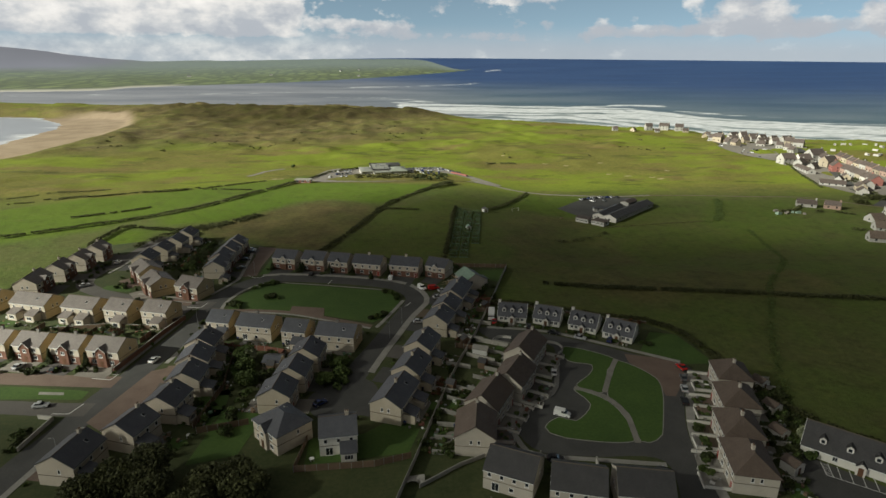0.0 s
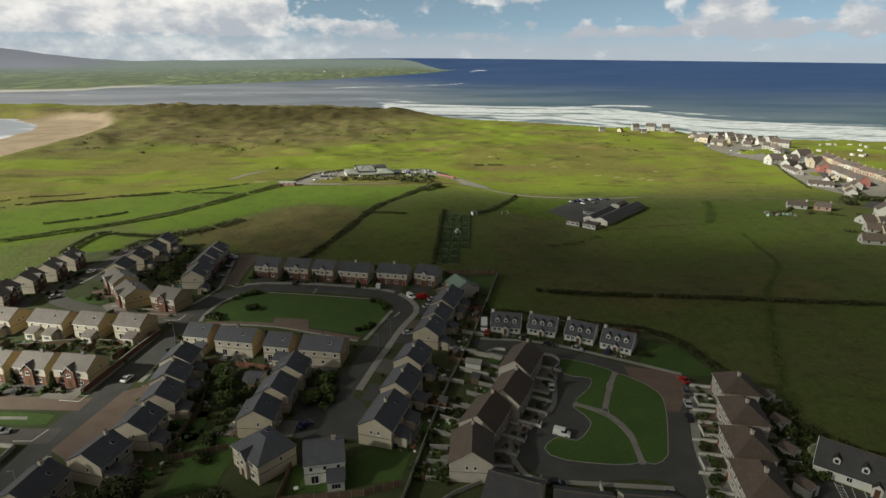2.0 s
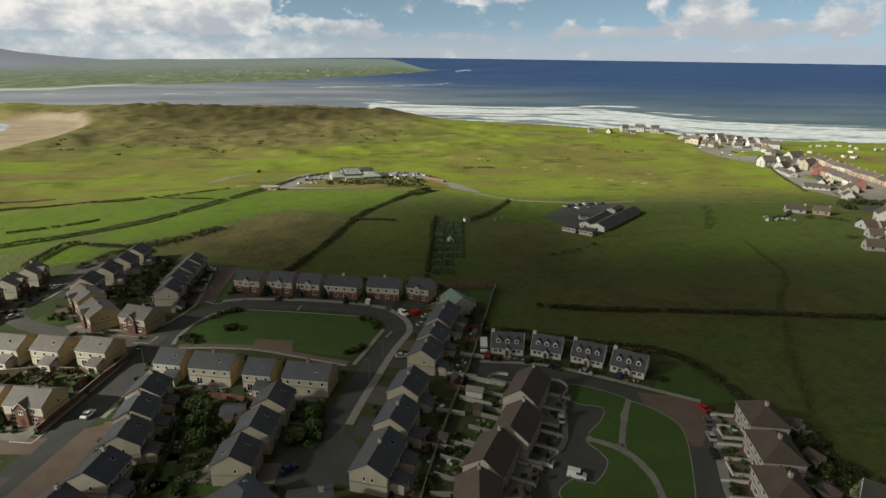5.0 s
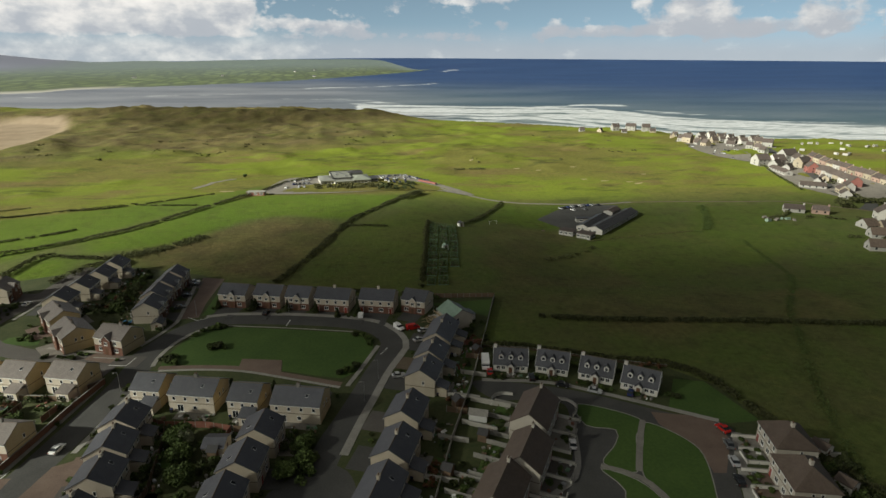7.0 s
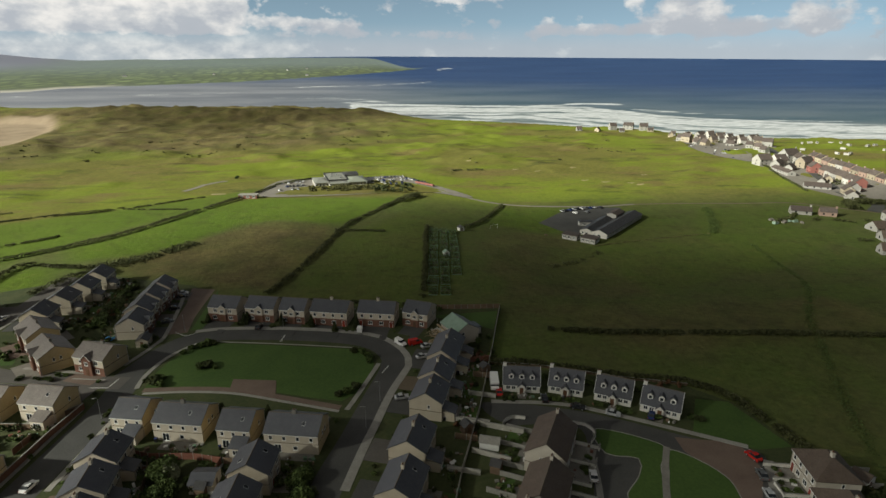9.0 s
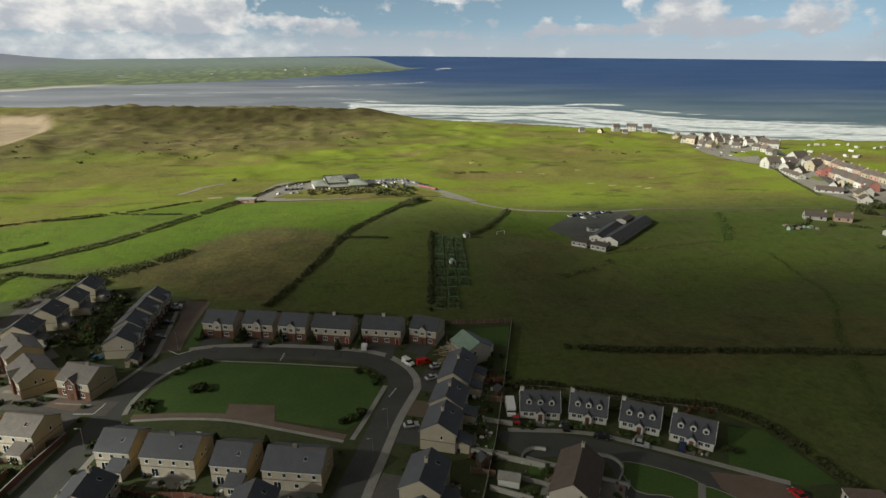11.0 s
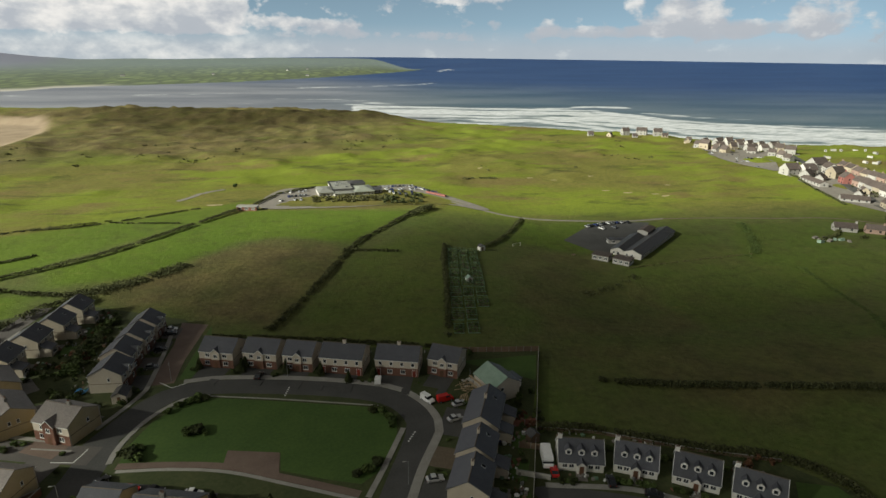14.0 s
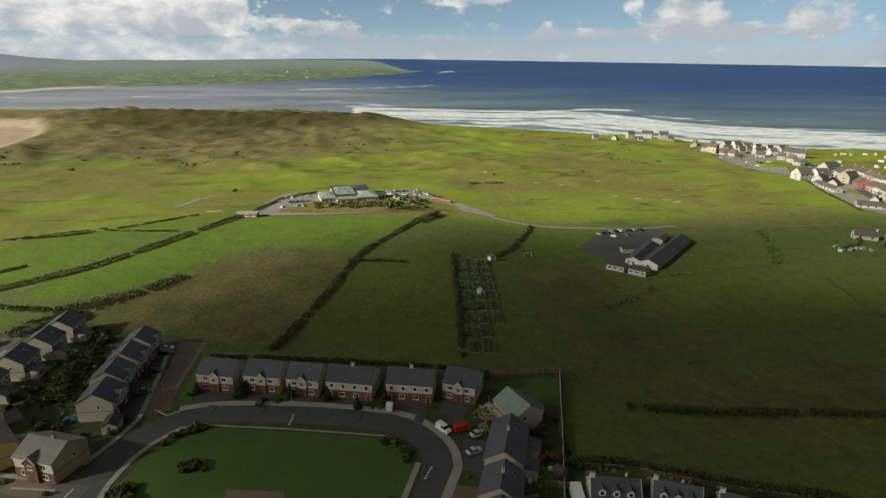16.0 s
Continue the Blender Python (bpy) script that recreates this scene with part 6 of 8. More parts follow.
hedge([(107, 427), (92, 398), (79, 375), (66, 358)], 1.8, 2.0, "dark hedge by the playing field", seed=8, gap=0.1)
hedge([(46, 358), (41, 330), (37, 300), (30, 256)], 1.8, 1.9, "overgrown hedge along the allotments", per=16, seed=9)
hedge([(66, 224), (85, 219), (100, 216), (135, 210), (186, 200), (240, 192), (330, 178)], 1.7, 2.6, "long dark field hedge", per=22, seed=10, mat="tree_leaf", rough=0.25)
hedge([(222, 326), (203, 267), (165, 220), (151, 198), (131, 166), (117, 139), (110, 124)], 0.32, 3.0, "dark drainage ditch hedge across the field", per=8, size=0.36, mat="leaf", seed=11, gap=0.0, rough=0.3)
hedge([(244, 404), (228, 372), (214, 350), (205, 344)], 1.3, 5.0, "thicket of dark bushes in the field", per=9, seed=12, gap=0.2, mat="leaf")
hedge([(134, 336), (155, 340), (193, 346), (213, 349)], 0.35, 1.6, "low rough grass bank", per=4, seed=13, gap=0.3, mat="scrub")
hedge([(-107, 308), (-92, 316), (-80, 327), (-71, 340)], 1.3, 7.5, "dark gorse band along the field", per=26, seed=14)
hedge([(-140, 287), (-136, 315), (-121, 312), (-100, 306), (-96, 298)], 2.2, 2.4, "dark hedge round a small bright field", per=14, seed=15)
hedge([(-117, 280), (-108, 297), (-96, 302)], 2.8, 3.0, "tall dark hedge at the end of the street", per=18, seed=16)
hedge([(-152, 200), (-142, 226), (-139, 250), (-136, 272), (-140, 287)], 2.0, 2.0, "dark hedge behind the houses", per=14, seed=17)
hedge([(-46, 266), (-28, 263), (8, 254), (27, 249)], 1.7, 1.6, "dark hedge behind the houses", per=16, seed=18)
hedge([(43, 204), (58, 200.5), (80, 190), (96, 184), (103, 176), (106, 160), (108, 145), (112, 128), (124, 112)], 2.0, 2.4, "dark overgrown hedge at the estate's edge", per=18, seed=19)
hedge([(96, 300), (130, 322), (131, 327)], 0.9, 4.0, "patch of rough dark rushes", per=5, seed=20, gap=0.3)
hedge([(-129, 428), (-167, 407), (-230, 372)], 0.6, 1.8, "low ragged hedge on the links", per=6, mat="scrub", rough=0.8, seed=22, gap=0.3)
hedge([(-300, 330), (-240, 392), (-190, 420)], 0.6, 2.2, "low ragged hedge on the links", per=6, mat="scrub", rough=0.8, seed=23, gap=0.3)
hedge([(96, 560), (105, 562), (125, 558)], 2.2, 3.0, "row of low bushes on the golf links", per=10, seed=24)
hedge([(341, 384), (352, 402), (366, 398), (385, 390)], 4.5, 6.0, "dark trees beside the town", per=26, size=0.9, seed=25)
hedge([(268, 366), (283, 372), (300, 388)], 2.0, 2.5, "bushes round the farm", per=10, seed=26)
# big trees in the foreground, then garden planting
for i, (x, y, h, r) in enumerate(((-50.5, 109, 9.5, 5.0), (-46, 112.5, 10.0, 5.0), (-55, 105, 9.0, 4.8), (-43.5, 106, 9.0, 4.6), (-33.5, 108.5, 6.4, 4.0), (-28.5, 110, 7.2, 4.4), (-24, 106.5, 7.0, 4.4), (-34, 102, 7, 4))):
    tree(x, y, h, r, 300 + i)
for i, (x, y, h, r) in enumerate(((-38.5, 166, 5.2, 3.2), (-37, 160, 4.0, 2.6), (-34.6, 152, 4.4, 2.8), (-9.5, 160, 3.6, 2.4), (-8.5, 154.5, 3.2, 2.2), (-12.6, 150.6, 3.6, 2.4))):
    tree(x, y, h, r, 340 + i, "bushy garden tree with dense leaves", "leaf")
shrub(-84.0, 540.5, 1.7, 1.9, SHRUBS[1], label="single dark bush on the golf links")
shrub(-36.6, 164.4, 2.0, 3.2, PALE, "pale silvery garden shrub")
shrub(107, 116, 2.6, 2.6, PALE, "pale silvery shrub behind the houses")
for x, y, s in ((-41.5, 214.4, 1.6), (-39.5, 214.9, 1.7), (-37.6, 214.0, 1.2), (-52.6, 207.4, 1.8), (-50.4, 206.2, 1.5), (-51.6, 209.6, 1.4), (-46.6, 226.9, 1.3), (-44.6, 228.6, 1.4), (-42.6, 229.6, 1.4), (-40.6, 229.4, 1.2), (-49.0, 224.4, 1.2), (3.4, 217.6, 1.3), (5.6, 216.4, 1.3), (7.4, 213.0, 1.5), (7.2, 210.2, 1.2), (1.0, 194.6, 1.5), (-1.6, 193.4, 1.2), (3.2, 196.6, 1.2)):
    shrub(x, y, s, s * 0.8, label="low round shrub on the oval lawn", group="shrubs on the lawn")
for x, y, h in ((-33.2, 243.0, 1.2), (-32.6, 245.2, 1.0), (-20.6, 240.6, 1.2), (-20.4, 243.0, 1.0), (-10.6, 237.6, 1.2), (-10.0, 240, 1.1), (4.4, 234.6, 1.3), (5.2, 237, 1.1), (-2.8, 233.2, 0.9), (-45.8, 246.6, 0.9), (-96.6, 168.6, 1.3), (-84.6, 165.4, 1.3), (-108.8, 171.6, 1.3), (-30.5, 188.4, 1.1), (-19, 186.0, 1.0), (-43.9, 190.2, 0.9)):
    shrub(x, y, 1.2, h, CONE, "dark conifer between two houses", "conifers between houses")
GARDENS = [((-84, 246), (-80, 284), 64, 1.7), ((-60, 236), (-62, 229), 5, 1.2), ((-47, 134), (-41, 176), 26, 1.3), ((-36, 126), (-33, 148), 16, 1.3), ((-33, 150), (-27, 168), 20, 1.3), ((-14, 148), (-7, 166), 26, 1.4), ((16, 130), (20, 136), 4, 1.0), ((30, 172), (33, 178), 4, 1.0), ((-120, 192), (-72, 181), 44, 1.2), ((-60.2, 168), (-58.8, 196), 9, 0.7), ((-115, 162), (-78, 164), 18, 0.9), ((-104, 236), (-98, 228), 8, 1.2), ((-80, 232), (-74, 238), 8, 1.2), ((-92, 216), (-80, 213), 8, 1.0), ((-57.6, 146), (-56.4, 166), 7, 0.8), ((104, 122), (110, 138), 18, 1.5), ((98, 108), (104, 118), 12, 1.4), ((12, 122), (22, 116), 12, 1.2), ((20, 140), (27, 150), 9, 1.0), ((38, 192), (96, 172), 0, 1.0), ((40, 222), (48, 206), 10, 1.2), ((-82, 124), (-84, 134), 8, 1.2), ((-122, 230), (-118, 262), 10, 1.0)]


def planting(spots, label, mat="leaf", seed=1, size=0.36, per=150):
    """Shrubs grown together, in one mesh."""
    out = []
    for i, (x, y, sz, hz) in enumerate(spots):
        p = blob_points(per, 1.0, 1.0, 0.8, 5, seed + i % 9)
        q = p * np.array([sz, sz, hz])
        c, w = math.cos(i * 1.7), math.sin(i * 1.7)
        q = np.stack([q[:, 0] * c - q[:, 1] * w + x, q[:, 0] * w + q[:, 1] * c + y, q[:, 2] + ground_z(x, y)], 1)
        out.append(q)
    return tagged(new("planting", leaf_mesh("planting", np.concatenate(out), size, seed, mat)), label, "shrubs", kind="stuff")


def scrub(label, seed, n, x0, x1, y0, y1, big, per=40):
    """Low bushes scattered in loose drifts over rough ground."""
    rs = random.Random(seed)
    spots = []
    while len(spots) < n:
        cx, cy, a = rs.uniform(x0, x1), rs.uniform(y0, y1), rs.uniform(0, 3.14)
        for k in range(rs.randint(1, 6)):
            o = rs.gauss(0, 7)
            q = big * rs.uniform(0.5, 1.3)
            spots.append((cx + o * math.cos(a) + rs.gauss(0, 2), cy + o * math.sin(a) + rs.gauss(0, 2), q, q * rs.uniform(0.35, 0.7)))
    tagged(planting(spots, label, "scrub", seed, 0.7, per), label, "scrub", kind="stuff")


scrub("low scrub on the golf links", 52, 36, 60, 420, 560, 860, 1.1)
scrub("bushes at the foot of the dunes", 53, 50, -330, -60, 640, 780, 1.3)
scrub("bushes at the foot of the dunes", 54, 60, -120, 60, 720, 860, 1.4)


for gi, ((x0, y0), (x1, y1), n, s) in enumerate(GARDENS):
    sp = []
    for i in range(n):
        k = s * rng_s.uniform(0.6, 1.25)
        sp.append((rng_s.uniform(min(x0, x1), max(x0, x1)), rng_s.uniform(min(y0, y1), max(y0, y1)), k, k * rng_s.uniform(0.7, 1.2)))
    half = len(sp) // 2
    if half:
        planting(sp[:half], "dense dark green garden shrubs", "leaf", 700 + gi)
    if sp[half:]:
        planting(sp[half:], "dense dark garden shrubs and brambles", "leaf_dark", 740 + gi)
for ri, (row, n, deep) in enumerate(((ROW_T, 7, 6.0), (ROW_C, 8, 7.0), (ROW_B, 8, 8.0), (ROW_A, 5, 5.0), (ROW_D, 9, 9.0), (ROW_I, 8, 9.0), (ROW_J, 8, 9.0), (ROW_E, 6, 7.0), (ROW_H, 7, 8.0), (ROW_F, 6, 6.0), (ROW_G, 7, 7.0), (ROW_N, 6, 5.0))):
    spots = []
    for x, y, a, w, d in row:
        u, v = Vector((math.cos(radians(a)), math.sin(radians(a)))), Vector((-math.sin(radians(a)), math.cos(radians(a))))
        for i in range(n):
            q = rng_s.uniform(0.45, 1.1)
            c = Vector((x, y)) + u * w * rng_s.uniform(-0.62, 0.62) + v * (d / 2 + (3.6 if i % 3 else 1.0) + rng_s.uniform(0.3, deep - 1.5))
            if i % 4 == 0:
                c = Vector((x, y)) + u * (w / 2 + 0.7) * (-1) ** (i // 4) - v * (d / 2 + rng_s.uniform(0.4, 4.5))
                q *= 0.8
            spots.append((c.x, c.y, q, q * rng_s.uniform(0.7, 1.3)))
    planting(spots[::2], "mixed green shrubs in the gardens", "leaf", 860 + ri, 0.3, 110)
    planting(spots[1::2], "dark shrubs along the garden fences", "leaf_dark", 880 + ri, 0.3, 110)
for x, y, a in ((42.6, 184.6, -15), (54.4, 183, -22), (65.8, 178.4, -30), (77, 171.4, -34), (59, 181.2, -26), (70.6, 175, -32), (87.4, 169, -36), (67.6, 188.4, 0), (56.0, 193.6, 0), (78.2, 183, 0)):
    for k in range(3):
        shrub(x + 1.2 * k * math.cos(radians(a)), y + 1.2 * k * math.sin(radians(a)), 0.9, label="low shrub in front of a bungalow")


for gi, (x0, y0, x1, y1, n) in enumerate(((17, 142, 21, 150, 6), (27, 168, 31, 176, 6), (38, 204, 43, 212, 8), (30, 190, 34, 198, 5), (-86, 250, -80, 284, 16), (-110, 184, -80, 190, 10), (86, 186, 94, 182, 4))):
    planting([(rng_s.uniform(x0, x1), rng_s.uniform(min(y0, y1), max(y0, y1)), rng_s.uniform(0.6, 1.3), rng_s.uniform(0.6, 1.4)) for q in range(n)], "red-brown autumn shrubs in a garden", "leaf_rust", 930 + gi, 0.3, 120)


# ---------- walls and fences ----------
def garden_wall(pts, h=1.1, t=0.22, mat="blockwall", label="pale rendered garden wall", piers=False):
    w = thing("garden_wall", pose(pts[0][0], pts[0][1], 0), label, "wall", "garden walls")
    ox, oy = pts[0][0], pts[0][1]
    g, c = Geo(), Geo()
    for (ax, ay), (bx, by) in zip(pts, pts[1:]):
        L, ang = math.hypot(bx - ax, by - ay), math.atan2(by - ay, bx - ax)
        m = Matrix.Translation((ax - ox, ay - oy, 0)) @ Matrix.Rotation(ang, 4, "Z")
        g.box(-t / 2, -t / 2, -0.2, L + t / 2, t / 2, h, m)
        c.box(-t / 2 - 0.04, -t / 2 - 0.04, h, L + t / 2 + 0.04, t / 2 + 0.04, h + 0.07, m)
    part("wall", g, M[mat], w)
    part("coping", c, M["concrete"], w)
    return w


POST = Geo().box(-0.06, -0.06, -0.3, 0.06, 0.06, 1.9).mesh("post", M["concrete"])
PANELS = {k: Geo().box(0.06, -0.03, 0.05, 2.44, 0.03, 0.6).box(0.06, -0.025, 0.605, 2.44, 0.025, 1.2).box(0.06, -0.03, 1.205, 2.44, 0.03, 1.8).mesh("panel", M[k]) for k in ("blockwall", "fence_wood", "fence_red")}


def fence(pts, mat, label, drape=False):
    f = thing("fence", pose(pts[0][0], pts[0][1], 0), label, "fence", "garden fences")
    ox, oy = pts[0]
    for (ax, ay), (bx, by) in zip(pts, pts[1:]):
        L, ang = math.hypot(bx - ax, by - ay), math.degrees(math.atan2(by - ay, bx - ax))
        n = max(1, round(L / 2.5))
        for i in range(n):
            x, y = ax + (bx - ax) * i / n, ay + (by - ay) * i / n
            z = ground_z(x, y) if drape else 0
            part("post", POST, None, f).matrix_local = pose(x - ox, y - oy, z, 0, 0, ang)
            p = part("panel", PANELS[mat], None, f)
            p.matrix_local = pose(x - ox, y - oy, z, 0, 0, ang) @ Matrix.Diagonal((L / n / 2.5, 1, 1, 1))
    return f


fence([(56.4, 242.6), (50.6, 226), (46.5, 213.9), (34.5, 180.0), (25.6, 158.0), (18.4, 137.5), (12.5, 119.2), (7.5, 104.3), (2, 88)], "blockwall", "long weathered concrete panel fence between two estates")
fence([(27, 246.5), (40, 244.5), (56.4, 242.8)], "fence_wood", "weathered wooden fence along the field")
fence([(43.5, 206), (37.5, 205.6)], "fence_red", "red-stained wooden garden fence")
fence([(-52, 177.5), (-44, 173.5), (-34, 172.0), (-27.5, 169.5)], "fence_red", "red-stained wooden garden fence")
fence([(-27.5, 169.5), (-29.5, 160)], "fence_red", "red-stained wooden garden fence")
fence([(-27, 169.4), (-18, 166.5)], "fence_wood", "brown wooden garden fence")
fence([(-43.5, 132), (-41, 150), (-42.6, 168), (-44, 173)], "fence_wood", "brown wooden garden fence")
fence([(-42, 130), (-30, 133)], "fence_wood", "brown wooden garden fence")
fence([(-16, 114), (-14, 128)], "fence_wood", "brown wooden garden fence")
fence([(-16, 114), (2, 114.6), (10.5, 117.0)], "fence_wood", "brown wooden fence behind the lawn")
for x, y in ((22.5, 159.5), (29.0, 177.2), (33.4, 188.6), (17.6, 145.8)):
    garden_wall([(x, y), (x + 6.8, y - 2.8)], 1.3, mat="blockwall")
for x, y in ((36.6, 197.6), (26.2, 170.2)):
    fence([(x, y), (x + 5.2, y - 2.0)], "fence_wood", "brown wooden garden fence")
for i, (x, y, a, w, d) in enumerate(ROW_M):
    u, v = Vector((math.cos(radians(a)), math.sin(radians(a)))), Vector((-math.sin(radians(a)), math.cos(radians(a))))
    for k in (-0.5, 0.0, 0.48):
        s = Vector((x, y)) + u * w * k + v * (d / 2 + 0.2)
        e = s + v * ((7.6, 5.2, 6.4)[int(k * 2) % 3] if i < 3 else 5.0)
        garden_wall([tuple(s), tuple(e)], 1.15, mat="concrete", label="grey garden wall behind the terrace")
        s = Vector((x, y)) + u * w * k - v * (d / 2 + 0.2)
        e = s - v * (5.6 if i < 3 else 4.6)
        garden_wall([tuple(s), tuple(e)], 0.9, mat="white", label="white front garden wall of the terrace")
    for k in (-0.46, -0.04, 0.06, 0.44):
        s = Vector((x, y)) + u * w * k - v * (d / 2 + (5.7 if i < 3 else 4.7))
        e = s + u * w * 0.10
        garden_wall([tuple(s), tuple(e)], 0.9, mat="white", label="white front garden wall of the terrace")
    for k in (-0.25, 0.2):
        c = Vector((x, y)) + u * w * k + v * (d / 2 + 4)
        planting([(c.x + rng_s.uniform(-2, 2), c.y + rng_s.uniform(-2, 2), rng_s.uniform(0.5, 1.0), rng_s.uniform(0.4, 0.9)) for q in range(5)], "small shrubs in a back garden", "leaf", 800 + i)
        c = Vector((x, y)) + u * w * k - v * (d / 2 + 3)
        for q in range(2):
            shrub(c.x + rng_s.uniform(-1.5, 1.5), c.y + rng_s.uniform(-1.5, 1.5), rng_s.uniform(0.5, 0.9))
for i, (x, y, a, w, d) in enumerate(ROW_P):
    u, v = Vector((math.cos(radians(a)), math.sin(radians(a)))), Vector((-math.sin(radians(a)), math.cos(radians(a))))
    for k in (-0.5, -0.02, 0.46):
        s = Vector((x, y)) + u * w * k - v * (d / 2 + 0.2)
        e = s - v * 5.4
        garden_wall([tuple(s), tuple(e)], 0.9, mat="white", label="white front garden wall")
    s, e = Vector((x, y)) + u * w * 0.48 - v * (d / 2 + 5.6), Vector((x, y)) + u * w * 0.1 - v * (d / 2 + 5.8)
    garden_wall([tuple(s), tuple(e)], 0.8, mat="white", label="white front garden wall")
    for q in range(9):
        c = Vector((x, y)) + u * w * rng_s.uniform(-0.42, 0.42) - v * (d / 2 + rng_s.uniform(1.5, 4.8))
        shrub(c.x, c.y, rng_s.uniform(0.5, 1.1))
    for k in (-0.5, 0.0):
        s = Vector((x, y)) + u * w * k + v * (d / 2 + 0.2)
        garden_wall([tuple(s), tuple(s + v * 7.5)], 1.2, label="pale garden wall behind the houses")
    back = []
    for q in range(12):
        c = Vector((x, y)) + u * w * rng_s.uniform(-0.5, 0.5) + v * (d / 2 + rng_s.uniform(2, 9))
        back.append((c.x, c.y, rng_s.uniform(0.6, 1.4), rng_s.uniform(0.6, 1.4)))
    planting(back, "dark shrubs behind the houses", "leaf_dark", 830 + i)
garden_wall([(-66.6, 197.4), (-69.8, 186.0), (-72.6, 172), (-75.0, 161.4)], 1.7, mat="brick", label="brown brick boundary wall along the road")
garden_wall([(-66.8, 197.6), (-75, 190), (-90, 192.6), (-108, 190.5)], 1.5, mat="fence_wood", label="brown garden wall between two rows")
garden_wall([(26.2, 177.7), (34.0, 174.0), (43.0, 169.3)], 1.5, label="pale rendered wall across the back gardens")
garden_wall([(29.3, 164.6), (37.1, 159.9)], 1.3, label="pale rendered garden wall")
garden_wall([(-76, 162), (-77, 166)], 1.0)
garden_wall([(-84, 139.2), (-80, 138.4), (-81.4, 126)], 1.1, label="low pale wall beside the street")
for i in range(5):
    x = -112 + i * 9.6
    fence([(x, 194.6 - 0.24 * (x + 112)), (x - 1.4, 187.4 - 0.2 * (x + 112))], "fence_wood", "brown wooden garden fence")
garden_wall(smooth_line([(38.4, 171.6), (38.9, 173.4), (40.6, 175.4), (42.9, 176.0), (45.2, 175.2)], 1.0), 0.9, mat="white", label="curved white garden wall")
garden_wall(smooth_line([(56.4, 171.5), (59.4, 170.0), (60.4, 166.4), (58.0, 163.2)], 1.0), 0.9, mat="white", label="curved white garden wall")
garden_wall([(29.6, 118.6), (36.2, 117.4)], 0.9, mat="white", label="white garden wall beside the road")
garden_wall([(38.6, 108.6), (40.6, 115.4)], 1.6, label="tall pale wall between two gardens")
garden_wall([(51.6, 103.4), (53.0, 112.4)], 1.6, label="tall pale wall between two gardens")
garden_wall([(12.0, 107), (21.6, 113.4), (27.4, 116)], 1.0, 0.16, "concrete", label="grey garden wall")
garden_wall([(43.0, 203.8), (57, 200), (79, 189.5), (95, 183.5)], 0.8, mat="fence_wood", label="low brown wall behind the bungalows")


# ---------- cars and vans ----------
def wheel_mesh():
    t, r = Geo(), Geo()
    n = 14
    ring = [(0.32 * math.cos(6.2832 * k / n), 0.32 * math.sin(6.2832 * k / n) + 0.32) for k in range(n)]
    t.prism(ring, "y", -0.1, 0.1)
    r.prism([(0.2 * math.cos(6.2832 * k / n), 0.2 * math.sin(6.2832 * k / n) + 0.32) for k in range(n)], "y", -0.115, 0.115)
    return t.mesh("tyre", M["rubber"]), r.mesh("rim", M["metal"])


TYRE, RIM = wheel_mesh()


def build_car(paint, label, van=False, length=4.3, far=False):
    L, W = length / 2, 0.82
    c = thing("van" if van else "car", Matrix.Identity(4), label, "van" if van else "car")
    if van:
        side = [(-L, 0.3), (L - 0.1, 0.3), (L, 0.75), (L - 0.25, 1.05), (L - 0.95, 1.25), (L - 1.5, 1.95), (-L + 0.08, 2.0), (-L, 1.2)]
        glass = [(L - 0.95, 1.28), (L - 1.42, 1.85), (L - 2.3, 1.85), (L - 2.3, 1.28)]
    else:
        side = [(-L, 0.32), (L - 0.05, 0.32), (L, 0.62), (L - 0.15, 0.78), (L - 1.15, 0.94), (-L + 0.55, 0.98), (-L + 0.05, 0.9)]
        glass = [(L - 1.15, 0.94), (L - 1.75, 1.42), (-L + 1.05, 1.44), (-L + 0.5, 0.97)]
    def taper(g, k):
        for i, p in enumerate(g.v):
            f = 1 - k * max(0, p[2] - 0.9)
            g.v[i] = (p[0], p[1] * f, p[2])
        return g
    part("body", taper(Geo().prism(side, "y", -W, W), 0.10), M[paint], c)
    if van:
        part("windscreen", taper(Geo().prism(glass, "y", -W - 0.012, W + 0.012), 0.10), M["glass"], c, "dark cab windows")
    else:
        part("glasshouse", taper(Geo().prism(glass, "y", -W + 0.06, W - 0.06), 0.28), M["glass"], c, "dark window glass")
        rf = [(L - 1.72, 1.425), (-L + 1.05, 1.445), (-L + 1.1, 1.49), (L - 1.8, 1.475)]
        part("roof", Geo().prism(rf, "y", -W + 0.14, W - 0.14), M[paint], c)
    for sx in (-1, 1):
        for sy in (-1, 1):
            w = part("wheel", TYRE, None, c)
            w.matrix_local = pose(sx * (L - 0.8), sy * (W - 0.06), 0)
            if not far:
                part("rim", RIM, None, w)
    for sy in (() if far else (-1, 1)):
        part("headlight", Geo().box(L - 0.12, sy * 0.62 - 0.16, 0.6, L + 0.012, sy * 0.62 + 0.16, 0.74), M["trim"], c)
        part("tail_light", Geo().box(-L - 0.012, sy * 0.68 - 0.12, 0.7, -L + 0.06, sy * 0.68 + 0.12, 0.86), M["door_red"], c)
    if not far:
        part("rear_bumper", Geo().box(-L - 0.05, -W + 0.05, 0.3, -L + 0.05, W - 0.05, 0.5), M["rubber"], c)
        part("front_bumper", Geo().box(L - 0.08, -W + 0.05, 0.3, L + 0.05, W - 0.05, 0.5), M["rubber"], c)
    return c


MODELS = {}
CAR_WORDS = {"car_red": "bright red hatchback car", "car_silver": "silver saloon car", "car_white": "white saloon car", "car_navy": "dark blue car", "car_black": "black car", "car_grey": "grey car"}


